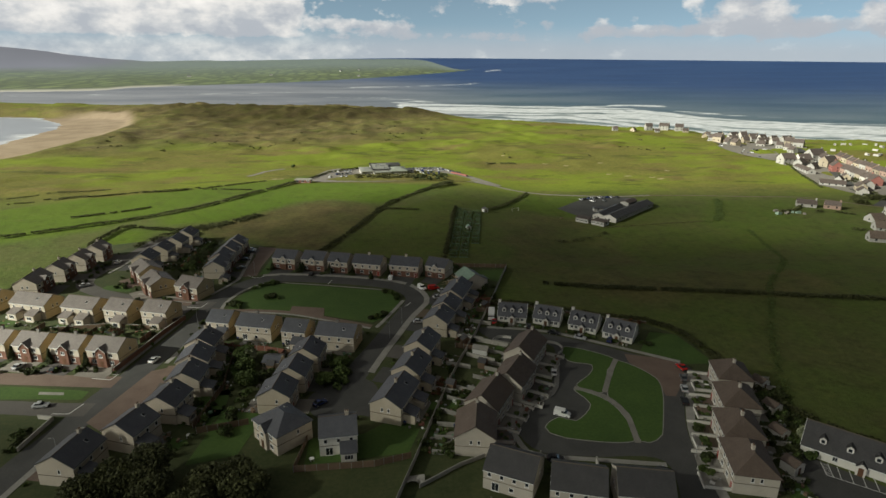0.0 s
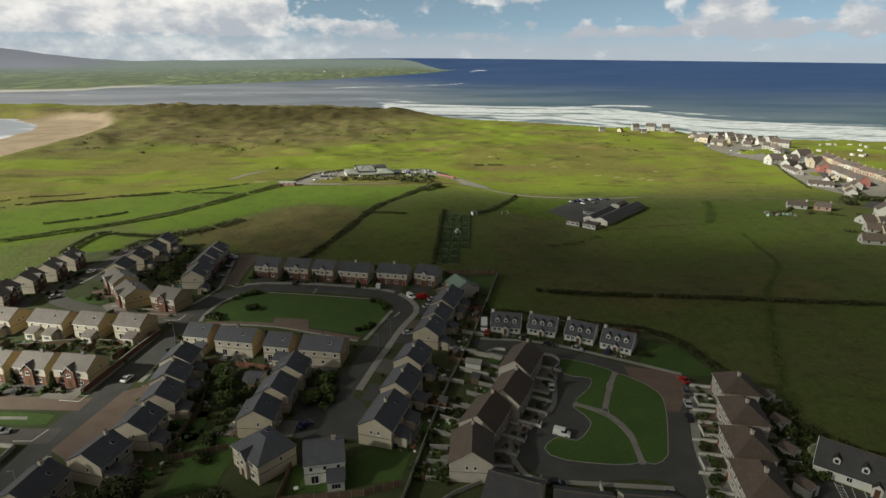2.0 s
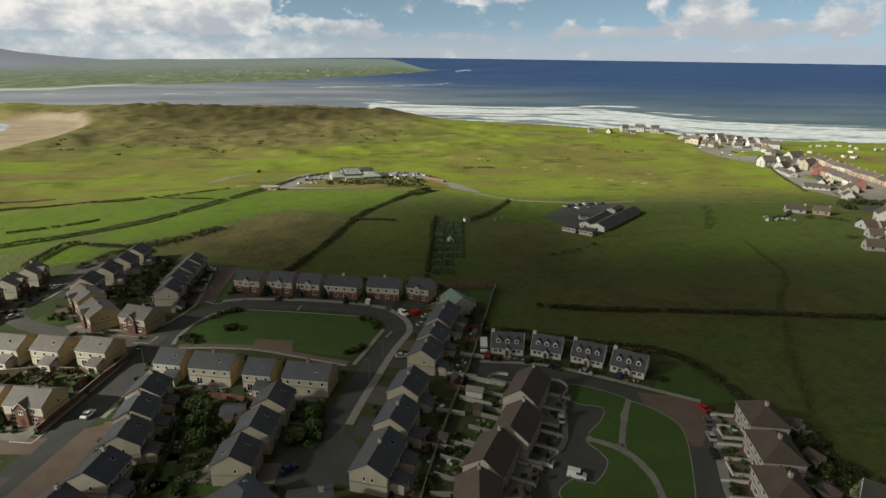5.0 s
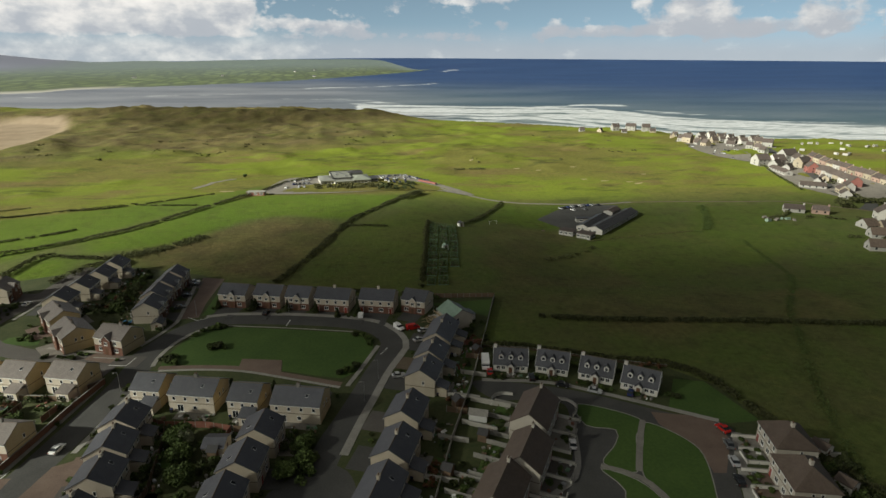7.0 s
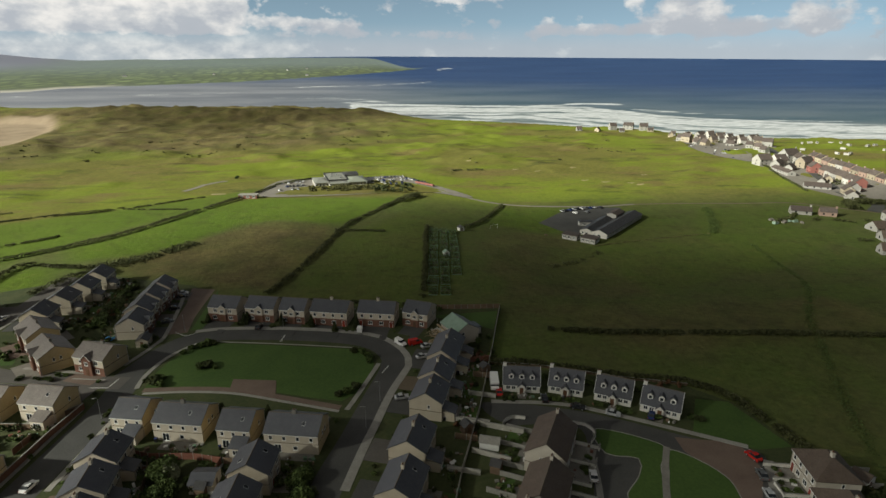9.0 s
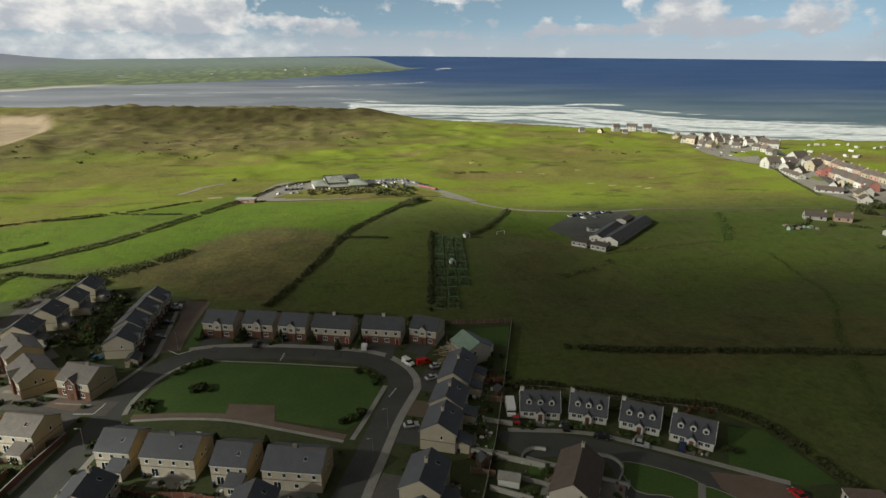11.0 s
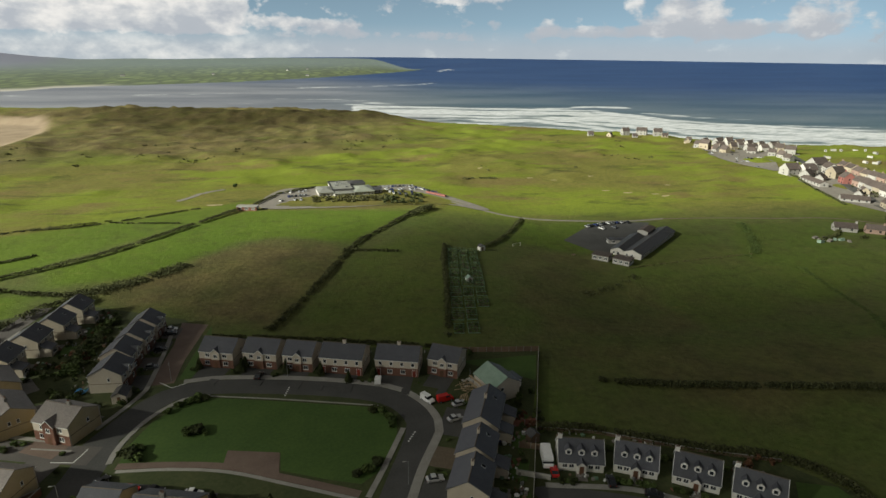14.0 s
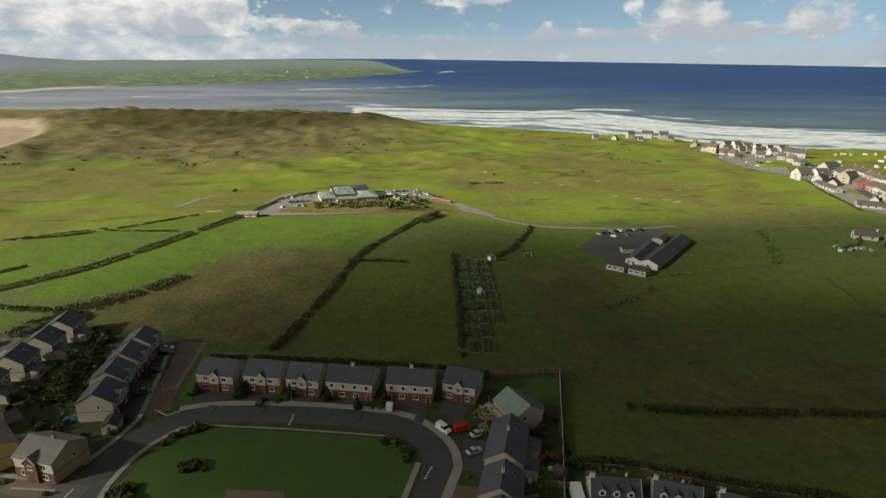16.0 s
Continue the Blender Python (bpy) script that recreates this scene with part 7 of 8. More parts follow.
def car(x, y, a, paint="car_silver", van=False, where="parked beside a house", length=3.9, group="parked cars"):
    far = y > 300
    key = (paint, van, length, far)
    lab = ("white panel van " if van and paint == "car_white" else ("red panel van " if van else CAR_WORDS[paint] + " ")) + where
    m = pose(x, y, ground_z(x, y) + 0.06, 0, 0, a)
    if key not in MODELS:
        ob = build_car(paint, lab, van, length, far)
        ob.matrix_world = m
        MODELS[key] = ob
    else:
        ob = copy_thing(MODELS[key], m)
    return tagged(ob, lab, group=group)


car(17.9, 220.0, -55, "car_white", True, "parked at the bend of the road", 4.2)
car(22.6, 219.6, 15, "car_red", True, "parked on a driveway", 4.6)
car(25.9, 217.0, 20, "car_silver", where="parked on a driveway")
car(23.6, 210.6, 20, "car_silver", where="parked on a driveway")
car(15.2, 189.3, 5, "car_silver", where="parked on a driveway")
car(92.9, 152.4, 100, "car_red", where="parked on the brick paving")
car(50.2, 131.0, -28, "car_white", True, "parked beside the green", 4.3)
car(53.6, 151.8, 75, "car_white", where="parked by the terrace")
car(-86.3, 144.6, 5, "car_silver", where="on the side street")
car(77.6, 171.0, 55, "car_navy", where="parked before a bungalow")
car(68.2, 173.4, -32, "car_silver", where="parked by the kerb")
car(60.4, 177.6, -26, "car_black", where="parked by the kerb")
car(41.8, 187.6, 80, "car_red", where="parked behind the camper")
car(53.0, 182.8, 80, "car_black", where="parked before a bungalow")
car(90.6, 146.4, 75, "car_grey", where="parked by the houses")
car(88.0, 140.6, 75, "car_silver", where="parked by the houses")
car(85.2, 134.6, 75, "car_black", where="parked by the houses")
car(43.8, 113.8, -15, "car_black", where="parked by the kerb")
car(-28.0, 239.0, 75, "car_black", where="parked before a house")
car(-60.4, 273.6, 10, "car_white", where="parked before the houses")
car(-60.0, 270.6, 10, "car_black", where="parked before the houses")
car(-60.2, 259.6, 10, "car_black", where="parked before the houses")
car(-59.6, 248.6, 10, "car_grey", where="parked before the houses")
car(-115.6, 259, 80, "car_white", where="parked along the street")
car(-116.8, 231.4, 40, "car_silver", where="parked along the street")
car(-48.6, 195.6, -15, "car_red", where="parked before a house")
car(-35.4, 192.4, -15, "car_white", where="parked before a house")
car(-43.5, 194.6, -15, "car_black", where="parked before a house")
car(-55.6, 199.0, 60, "car_black", where="parked before a house")
car(-13.2, 140.6, 40, "car_navy", where="parked by the turning circle")
car(-104.2, 166.2, 70, "car_silver", where="parked on a forecourt")
car(-92.6, 163.8, 70, "car_black", where="parked on a forecourt")
car(-66, 167.5, 75, "car_white", where="parked behind the wall")
car(116.5, 97, -43, "car_black", where="in the car park")
car(66.6, 107.5, 80, "car_black", where="by the kerb")

# camper with a tall white body
cp = thing("camper_van", pose(41.4, 191.8, 0, 0, 0, -100), "tall white camper van beside the fence", "camper van")
part("body", Geo().prism([(-2.9, 0.45), (2.9, 0.45), (2.95, 1.2), (2.4, 1.9), (2.7, 2.4), (2.5, 2.9), (-2.85, 2.95)], "y", -1.1, 1.1), M["car_white"], cp)
part("windscreen", Geo().prism([(2.93, 1.22), (2.42, 1.88), (1.7, 1.88), (1.7, 1.22)], "y", -1.112, 1.112), M["glass"], cp)
part("rear_window", Geo().box(-2.92, -0.6, 1.5, -2.86, 0.6, 2.2), M["glass"], cp)
for sx in (-1.9, 2.0):
    for sy in (-0.95, 0.95):
        w = part("wheel", TYRE, None, cp)
        w.matrix_local = pose(sx, sy, 0)
        part("rim", RIM, None, w)
# horse-box trailer on the kerb
tr = thing("box_trailer", pose(5.4, 231.0, 0, 0, 0, 80), "small white box trailer before a house", "trailer")
part("body", Geo().prism([(-1.3, 0.5), (1.2, 0.5), (1.3, 1.4), (0.9, 2.0), (-1.3, 2.0)], "y", -0.85, 0.85), M["car_white"], tr)
part("drawbar", Geo().box(1.2, -0.06, 0.45, 2.2, 0.06, 0.55), M["metal"], tr)
for sy in (-0.92, 0.92):
    part("wheel", TYRE, None, tr).matrix_local = pose(-0.2, sy, 0)


# ---------- the house under repair ----------
gr = thing("house_under_repair", pose(37.4, 222.0, 0, 0, 0, 290), "house under repair with green roof membrane and bare walls", "house")
part("wall", Geo().prism([(-4.2, -0.2), (4.2, -0.2), (4.2, 4.6), (0, 7.0), (-4.2, 4.6)], "x", -4.8, 4.8), M["cream"], gr, "pale bare blockwork wall")
for s, mt, lb in ((-1, "membrane", "bare green roof membrane"), (1, "slate", "grey slate slope")):
    g = Geo()
    q = [Vector((-5, s * 4.6, 4.4)), Vector((5, s * 4.6, 4.4)), Vector((5, 0, 7.05)), Vector((-5, 0, 7.05))]
    q = q if s < 0 else q[::-1]
    up = Vector((0, 0, 0.14))
    g.face([p + up for p in q])
    g.face(q[::-1])
    for i in range(4):
        g.face([q[i], q[(i + 1) % 4], q[(i + 1) % 4] + up, q[i] + up])
    part("roof_slope", g, M[mt], gr, lb)
part("extension", Geo().box(-3.2, 4.202, -0.2, 1.2, 7.6, 2.6), M["white"], gr)
part("extension_roof", Geo().prism([(4.0, 3.4), (4.0, 3.55), (7.9, 2.75), (7.9, 2.6)], "x", -3.4, 1.4), M["slate"], gr)
for k in (-2.2, -0.2):
    window(gr, k, 7.6, 0.8, 1.2, 1.2, 180)
window(gr, 4.8, -1.5, 3.2, 1.0, 1.1, 90)
for i in range(6):
    part("scaffold_pole", Geo().box(-0.03, -0.03, 0, 0.03, 0.03, 6.2), M["metal"], gr).matrix_local = pose(-5 + 2 * i, -5.6, 0)
for z in (2.0, 4.0):
    part("scaffold_board", Geo().box(-5.2, -5.9, z, 5.2, -5.2, z + 0.06), M["timber"], gr)
rs_b = random.Random(21)
PLANK = Geo().box(-2.4, -0.09, 0, 2.4, 0.09, 0.06).mesh("plank", M["timber"])
for i in range(16):
    a, b = rs_b.uniform(0, 180), rs_b.uniform(0, 25)
    p = tagged(new("plank", PLANK), "loose pale timber plank beside the building site", "plank", "planks on the building site")
    p.matrix_world = pose(29.8 + rs_b.uniform(-1.8, 2.2), 224.2 + rs_b.uniform(-2.5, 2.5), 0.05 + 0.35 * abs(rs_b.random()) + 2.4 * math.sin(radians(b)), 0, b, a)
for i in range(6):
    p = tagged(new("plank", PLANK), "long timber plank leaning by the building site", "plank", "planks on the building site")
    p.matrix_world = pose(26.5 + 0.5 * i, 219.4 + 0.15 * i, 0.1, 0, 2, 68 + 4 * i)
g = Geo()
for i in range(22):
    x, y, s = rs_b.uniform(-2.4, 2.4), rs_b.uniform(-2, 2), rs_b.uniform(0.2, 0.6)
    g.box(-s, -s * 0.6, 0, s, s * 0.6, s * 0.7, pose(x, y, 0, 0, rs_b.uniform(-10, 10), rs_b.uniform(0, 180)))
solid("rubble_heap", g, M["blockwall"], "heap of pale rubble and broken boards", "rubble", kind="stuff", m=pose(31.5, 227.5, 0))
tp = Geo()
for i in range(6):
    for j in range(5):
        q = [(i * 0.5 + a, j * 0.5 + b, 0.5 + 0.3 * math.sin((i + a * 2) * 1.1) * math.cos((j + b * 2) * 1.3)) for a, b in ((0, 0), (0.5, 0), (0.5, 0.5), (0, 0.5))]
        tp.face(q)
solid("tarpaulin", tp, M["blue_sheet"], "crumpled bright blue tarpaulin in a garden", "tarpaulin", m=pose(-75.8, 236.4, 0))
tj = Geo()
for i in range(4):
    for j in range(4):
        tj.face([(i * 0.5 + a, j * 0.5 + b, 0.4 + 0.3 * math.sin((i + a * 2) * 1.3) * math.cos((j + b * 2) * 1.1)) for a, b in ((0, 0), (0.5, 0), (0.5, 0.5), (0, 0.5))])
solid("boat_cover", tj, M["concrete"], "crumpled pale sheet over a boat", "cover", m=pose(9.2, 108, 0) @ Matrix.Diagonal((2, 1.2, 1.6, 1)))


def small_shed(x, y, a, w=2.6, d=2.2, h=2.1, mat="white", roof="slate_dark", label="small white garden shed"):
    s = thing("garden_shed", pose(x, y, ground_z(x, y), 0, 0, a), label, "shed", "garden sheds")
    part("wall", Geo().prism([(-w / 2, -0.2), (w / 2, -0.2), (w / 2, h), (0, h + 0.9), (-w / 2, h)], "y", -d / 2, d / 2), M[mat], s)
    for k in (-1, 1):
        g = Geo()
        q = [Vector((k * (w / 2 + 0.2), -d / 2 - 0.2, h - 0.12)), Vector((0, -d / 2 - 0.2, h + 0.95)), Vector((0, d / 2 + 0.2, h + 0.95)), Vector((k * (w / 2 + 0.2), d / 2 + 0.2, h - 0.12))]
        q = q if k < 0 else q[::-1]
        up = Vector((0, 0, 0.09))
        g.face([p + up for p in q[::-1]])
        g.face(q)
        for i in range(4):
            g.face([q[(i + 1) % 4], q[i], q[i] + up, q[(i + 1) % 4] + up])
        part("roof_slope", g, M[roof], s)
    part("door", Geo().box(-0.4, -d / 2 - 0.05, 0, 0.4, -d / 2 - 0.002, 1.9), M["door_brown"], s)


for x, y, a in ((110.4, 141.0, 20), (106.4, 129.2, 20), (101.2, 118.4, 20), (96.6, 106.6, 20)):
    small_shed(x, y, a, 3.4, 3.6, 2.4, roof="slate_brown", label="white garden outhouse with brown roof")
for x, y, a in ((40.6, 199.6, 20), (29.6, 172.6, 20), (33.2, 157.6, 60), (22.6, 146.4, 60), (-29.6, 160.4, 75)):
    small_shed(x, y, a, mat="fence_wood", label="small wooden garden shed")
small_shed(33.8, 166.0, 68, 2.8, 4.6, 1.9, "trim", "concrete", "small white greenhouse in a back garden")
small_shed(-29.5, 162.8, 82, 5.4, 5.0, 2.4, "cream", "slate", "cream garage with slate roof")
small_shed(-62.4, 233.0, 0, 3.6, 4.6, 2.2, "cream", "slate_dark", "cream lean-to beside a house")


def street_lamp(x, y, a):
    s = thing("street_lamp", pose(x, y, 0.1, 0, 0, a), "slim galvanised street lamp on the footpath", "street lamp", "street lamps")
    g = Geo()
    for z0, z1, r0, r1 in ((0, 2, 0.075, 0.065), (2, 6, 0.05, 0.04)):
        for k in range(8):
            t0, t1 = k * math.pi / 4, (k + 1) * math.pi / 4
            g.face([(r0 * math.cos(t0), r0 * math.sin(t0), z0), (r0 * math.cos(t1), r0 * math.sin(t1), z0), (r1 * math.cos(t1), r1 * math.sin(t1), z1), (r1 * math.cos(t0), r1 * math.sin(t0), z1)])
    part("pole", g, M["metal"], s)
    part("arm", Geo().box(-0.03, -0.03, 5.94, 0.9, 0.03, 6.0), M["metal"], s)
    part("lantern", Geo().prism([(0.7, 5.86), (1.3, 5.88), (1.25, 6.0), (0.7, 6.02)], "y", -0.11, 0.11), M["concrete"], s)


for x, y, a in ((-70.2, 122, 180), (-60.6, 192, 180), (5.2, 178, 180), (9.4, 189, 180), (-52, 240.4, -80), (-20, 238.2, -100), (77, 112.6, 170), (38.6, 130, -20)):
    street_lamp(x, y, a)


# ---------- allotments ----------
rs_a = random.Random(31)
for i in range(9):
    for j in range(3):
        y = 262 + i * 10.6
        x0 = 31.5 + (y - 258) * 0.155
        x = x0 + 2.6 + j * 5.0
        if j == 2 and i < 2:
            continue
        w, l = rs_a.uniform(3.4, 4.4), rs_a.uniform(7, 9)
        z = ground_z(x, y)
        b = thing("allotment_bed", pose(x, y, z, 0, 0, -9 + rs_a.uniform(-3, 3)), "allotment bed with green crops and pale edging", "allotment bed", "allotment beds")
        part("soil", Geo().box(-w / 2, -l / 2, -0.4, w / 2, l / 2, 0.18), M["earth"], b)
        fr = Geo()
        for s in (-1, 1):
            fr.box(s * w / 2 - 0.06, -l / 2, -0.4, s * w / 2 + 0.06, l / 2, 0.3)
            fr.box(-w / 2, s * l / 2 - 0.06, -0.4, w / 2, s * l / 2 + 0.06, 0.3)
        part("edging", fr, M["net"], b)
        pts = [(rs_a.uniform(-w / 2, w / 2), rs_a.uniform(-l / 2, l / 2), rs_a.uniform(0.2, 0.9)) for k in range(150)]
        tagged(part("crop", leaf_mesh("crop", pts, 0.5, 500 + i * 3 + j, "leaf"), None, b), "dense green crop leaves", kind="stuff")
        hp = Geo()
        for k in range(4):
            yy = -l / 2 + l * (k + 0.5) / 4
            hp.box(-w / 2, yy - 0.03, 0.2, -w / 2 + 0.06, yy + 0.03, 1.5).box(w / 2 - 0.06, yy - 0.03, 0.2, w / 2, yy + 0.03, 1.5).box(-w / 2, yy - 0.03, 1.5, w / 2, yy + 0.03, 1.56)
        part("net_frame", hp, M["net"], b)
small_shed(64, 354, 20, 3, 2.5, 2.1, "white", "slate_dark", "small white shed at the allotments")
small_shed(47.5, 306, 10, 2.6, 2.2, 1.9, "white", "membrane", "small white shed at the allotments")


# ---------- school ----------
M["town_roof"] = coursed("weathered_town_slate", (0.085, 0.066, 0.058), (0.135, 0.110, 0.098), (0.6, 0.6, 0.6), 0.4, 0.3, 0.7, 0.01, rnd=0.2, spec=0.3)
M["town_white"] = mk("weathered_white_render", (0.33, 0.315, 0.285), (0.46, 0.44, 0.41), 0.15, 2.0, 0.85, rnd=0.25)
M["town_red"] = mk("red_painted_render", (0.23, 0.085, 0.072), (0.29, 0.12, 0.10), 0.3, 3, 0.85)
M["town_pink"] = mk("terracotta_render", (0.26, 0.175, 0.14), (0.33, 0.23, 0.185), 0.3, 3, 0.85)
M["town_cream"] = mk("weathered_cream_render", (0.30, 0.25, 0.18), (0.40, 0.345, 0.26), 0.15, 2.0, 0.85, rnd=0.25)
M["town_grey"] = mk("grey_render", (0.26, 0.25, 0.23), (0.34, 0.33, 0.31), 0.3, 3, 0.85)
def low_block(name, m, w, d, h, rise, label, wall="white", roof="slate_dark", wins=6, cat="building", group=""):
    """A long low building with a ridge along x."""
    b = thing(name, m, label, cat, group)
    x, y = w / 2, d / 2
    part("wall", Geo().prism([(-y, -1.0), (y, -1.0), (y, h), (0, h + rise), (-y, h)] if rise > 0.3 else [(-y, -1.0), (y, -1.0), (y, h), (-y, h)], "x", -x, x), M[wall], b)
    if rise > 0.3:
        gable_roof(b, -x, x, -y, y, h, rise, roof, over=0.5)
    else:
        part("flat_roof", Geo().box(-x - 0.3, -y - 0.3, h, x + 0.3, y + 0.3, h + 0.3), M[roof], b)
    for i in range(wins):
        for s in (-1, 1):
            window(b, (-x + w * (i + 0.5) / wins), s * y, 0.9, min(2.0, w / wins * 0.6), 1.4, 0 if s < 0 else 180)
    for s in (-1, 1):
        window(b, s * x, 0, 0.9, 1.6, 1.4, 90 * s)
        window(b, s * x, y * 0.55, 0.9, 1.2, 1.4, 90 * s)
    return b


low_block("school_building", pose(163.5, 369.5, -10.2, 0, 0, 43.5), 57, 9.5, 3.0, 1.8, "long pale school building with dark grey roof", wall="town_white", wins=14, cat="school")
low_block("school_wing", pose(149.5, 367.5, -10.2, 0, 0, 46), 34, 8, 2.9, 1.6, "pale school wing with dark grey roof", wall="town_white", wins=7, cat="school")
low_block("school_annexe", pose(127.0, 351.0, -10.1, 0, 0, -42), 8.5, 6.5, 2.8, 0, "grey flat-roofed school annexe", wall="town_grey", roof="town_roof", wins=3, cat="school")
low_block("school_annexe", pose(135.0, 343.6, -10.1, 0, 0, -46), 8.5, 7, 2.8, 0, "grey flat-roofed school annexe", wall="town_grey", roof="town_roof", wins=3, cat="school")
low_block("school_hall", pose(169.5, 385.6, -10.2, 0, 0, 43), 13, 6, 4.8, 0.8, "school hall with grey low roof", wall="town_grey", roof="town_roof", wins=3, cat="school")
low_block("bike_shelter", pose(147, 375.5, -10.2, 0, 0, -8), 11, 4, 2.6, 0, "grey shelter in the school yard", wall="town_grey", roof="slate_dark", wins=2, cat="shelter")
road("school_yard", sheet([(118.5, 383.5), (146.0, 411.5), (170, 416.4), (186.7, 412.9), (160, 381.8), (138.3, 360.0), (128, 362)], 0.12, drape=True), "asphalt", "grey asphalt school yard", "yard")
for i, (x, y) in enumerate(((143, 408), (145.6, 409.4), (150, 403), (158.6, 404), (149.5, 411), (152.5, 412), (155.5, 412.6), (158.5, 413.2), (161.5, 413.6), (164.5, 414), (167.5, 414.2), (172, 413.8))):
    car(x, y, 100 + (i * 37) % 20, ("car_silver", "car_black", "car_white", "car_grey", "car_navy")[i % 5], where="parked in the school yard", group="cars at the school")
tb = thing("picnic_table", pose(114.1, 356.9, ground_z(114.1, 356.9), 0, 0, 20), "dark wooden picnic table in the field", "picnic table")
part("top", Geo().box(-0.9, -0.38, 0.7, 0.9, 0.38, 0.76), M["fence_wood"], tb)
for s in (-1, 1):
    part("bench", Geo().box(-0.9, s * 0.75 - 0.14, 0.4, 0.9, s * 0.75 + 0.14, 0.45), M["fence_wood"], tb)
    part("trestle", Geo().prism([(-0.8, -0.1), (-0.7, -0.1), (-0.2, 0.7), (0.2, 0.7), (0.7, -0.1), (0.8, -0.1), (0.3, 0.699), (-0.3, 0.699)], "x", s * 0.6 - 0.04, s * 0.6 + 0.04), M["fence_wood"], tb)
gp = thing("goal", pose(85.5, 365, ground_z(85.5, 365), 0, 0, 20), "white football goal on the playing field", "goal")
part("goal_frame", Geo().box(-2.5, -0.05, -0.2, -2.4, 0.05, 2.1).box(2.4, -0.05, -0.2, 2.5, 0.05, 2.1).box(-2.5, -0.05, 2.1, 2.5, 0.05, 2.2), M["trim"], gp)


# ---------- golf clubhouse ----------
road("club_car_park", sheet([(-56, 456), (-50.4, 521.8), (-26.9, 532.4), (20, 534), (46.5, 537.8), (61.1, 513.1), (73.2, 486.4), (92, 448), (84, 444), (64, 459), (32, 452), (-20, 447)], 0.35, 6.0, drape=True), "gravel", "grey gravel clubhouse car park", "car park")
road("golf_tee", ribbon([(-112.9, 489.4), (-106.7, 501.8), (-99.0, 520.0), (-90.4, 532.0)], 4.0, -0.3, 0.16, 4.0, drape=True), "gravel", "long pale tee on the golf links", "tee")
CZ = -6.9
ch = thing("clubhouse", pose(-6, 510, CZ - 0.3, 0, 0, 8) @ Matrix.Diagonal((0.95, 0.9, 0.9, 1)), "white golf clubhouse with pale low-pitched roofs", "clubhouse")


def block(parent, name, x0, y0, x1, y1, h, rise, wall, roof):
    b = part(name, Geo().box(x0, y0, -2, x1, y1, h), M[wall], parent)
    xm, ym = (x0 + x1) / 2, (y0 + y1) / 2
    e = [Vector((x0 - 0.6, y0 - 0.6, h)), Vector((x1 + 0.6, y0 - 0.6, h)), Vector((x1 + 0.6, y1 + 0.6, h)), Vector((x0 - 0.6, y1 + 0.6, h))]
    k = min(x1 - x0, y1 - y0) * 0.4
    r0, r1 = Vector((x0 + k, ym, h + rise)), Vector((x1 - k, ym, h + rise))
    g = Geo()
    for q in ([e[0], e[1], r1, r0], [e[2], e[3], r0, r1], [e[1], e[2], r1], [e[3], e[0], r0], e[::-1]):
        g.face(q)
    part("roof", g, M[roof], b)
    n = max(2, int((x1 - x0) / 2.4))
    for i in range(n):
        window(parent, x0 + (x1 - x0) * (i + 0.5) / n, y0, 0.6, 1.5, 1.8)
    return b


M["pale_roof"] = mk("pale_green_metal_roof", (0.20, 0.22, 0.18), (0.30, 0.32, 0.27), 0.2, 2, 0.5)
M["club_roof"] = mk("grey_felt_roof", (0.17, 0.175, 0.155), (0.26, 0.265, 0.235), 0.2, 2, 0.8)
block(ch, "west_wing", -17, -16, -6, 8, 3.4, 1.2, "town_white", "club_roof")
block(ch, "main_hall", -5.99, -10, 9, 22, 3.9, 0.4, "town_white", "club_roof")
part("parapet", Geo().box(-6.6, -10.7, 3.85, 9.6, -10.2, 4.5).box(-6.6, 22.2, 3.85, 9.6, 22.7, 4.5).box(-6.6, -10.2, 3.85, -6.1, 22.2, 4.5).box(9.1, -10.2, 3.85, 9.6, 22.2, 4.5), M["slate_dark"], ch)
for vx, vy in ((-2, 4), (3, 9), (5, -3), (0, 15)):
    part("roof_vent", Geo().box(vx - 0.7, vy - 0.7, 4.0, vx + 0.7, vy + 0.7, 5.2), M["metal"], ch)
block(ch, "east_wing", 9.61, -18, 24, 6, 3.2, 1.8, "town_white", "pale_roof")
block(ch, "entrance", -5.98, -19, 8.9, -10.72, 2.8, 0.6, "white", "club_roof")
block(ch, "rear_hall", 9.02, 6.01, 21, 20, 4.8, 1.2, "town_grey", "slate_dark")
block(ch, "kitchen_store", 24.02, -12, 31, -1, 2.6, 0.3, "town_grey", "slate_dark")
planting([(rs_a.uniform(-24, 26), rs_a.uniform(466, 488), rs_a.uniform(0.9, 2.2), rs_a.uniform(0.8, 1.8)) for i in range(80)], "brown-green shrubs before the clubhouse", "scrub", 900, 0.6, 60)
planting([(rs_a.uniform(22, 52), rs_a.uniform(458, 492), rs_a.uniform(0.9, 2.2), rs_a.uniform(0.8, 1.8)) for i in range(50)], "dark shrubs beside the clubhouse", "leaf_dark", 901, 0.6, 60)
k = 0
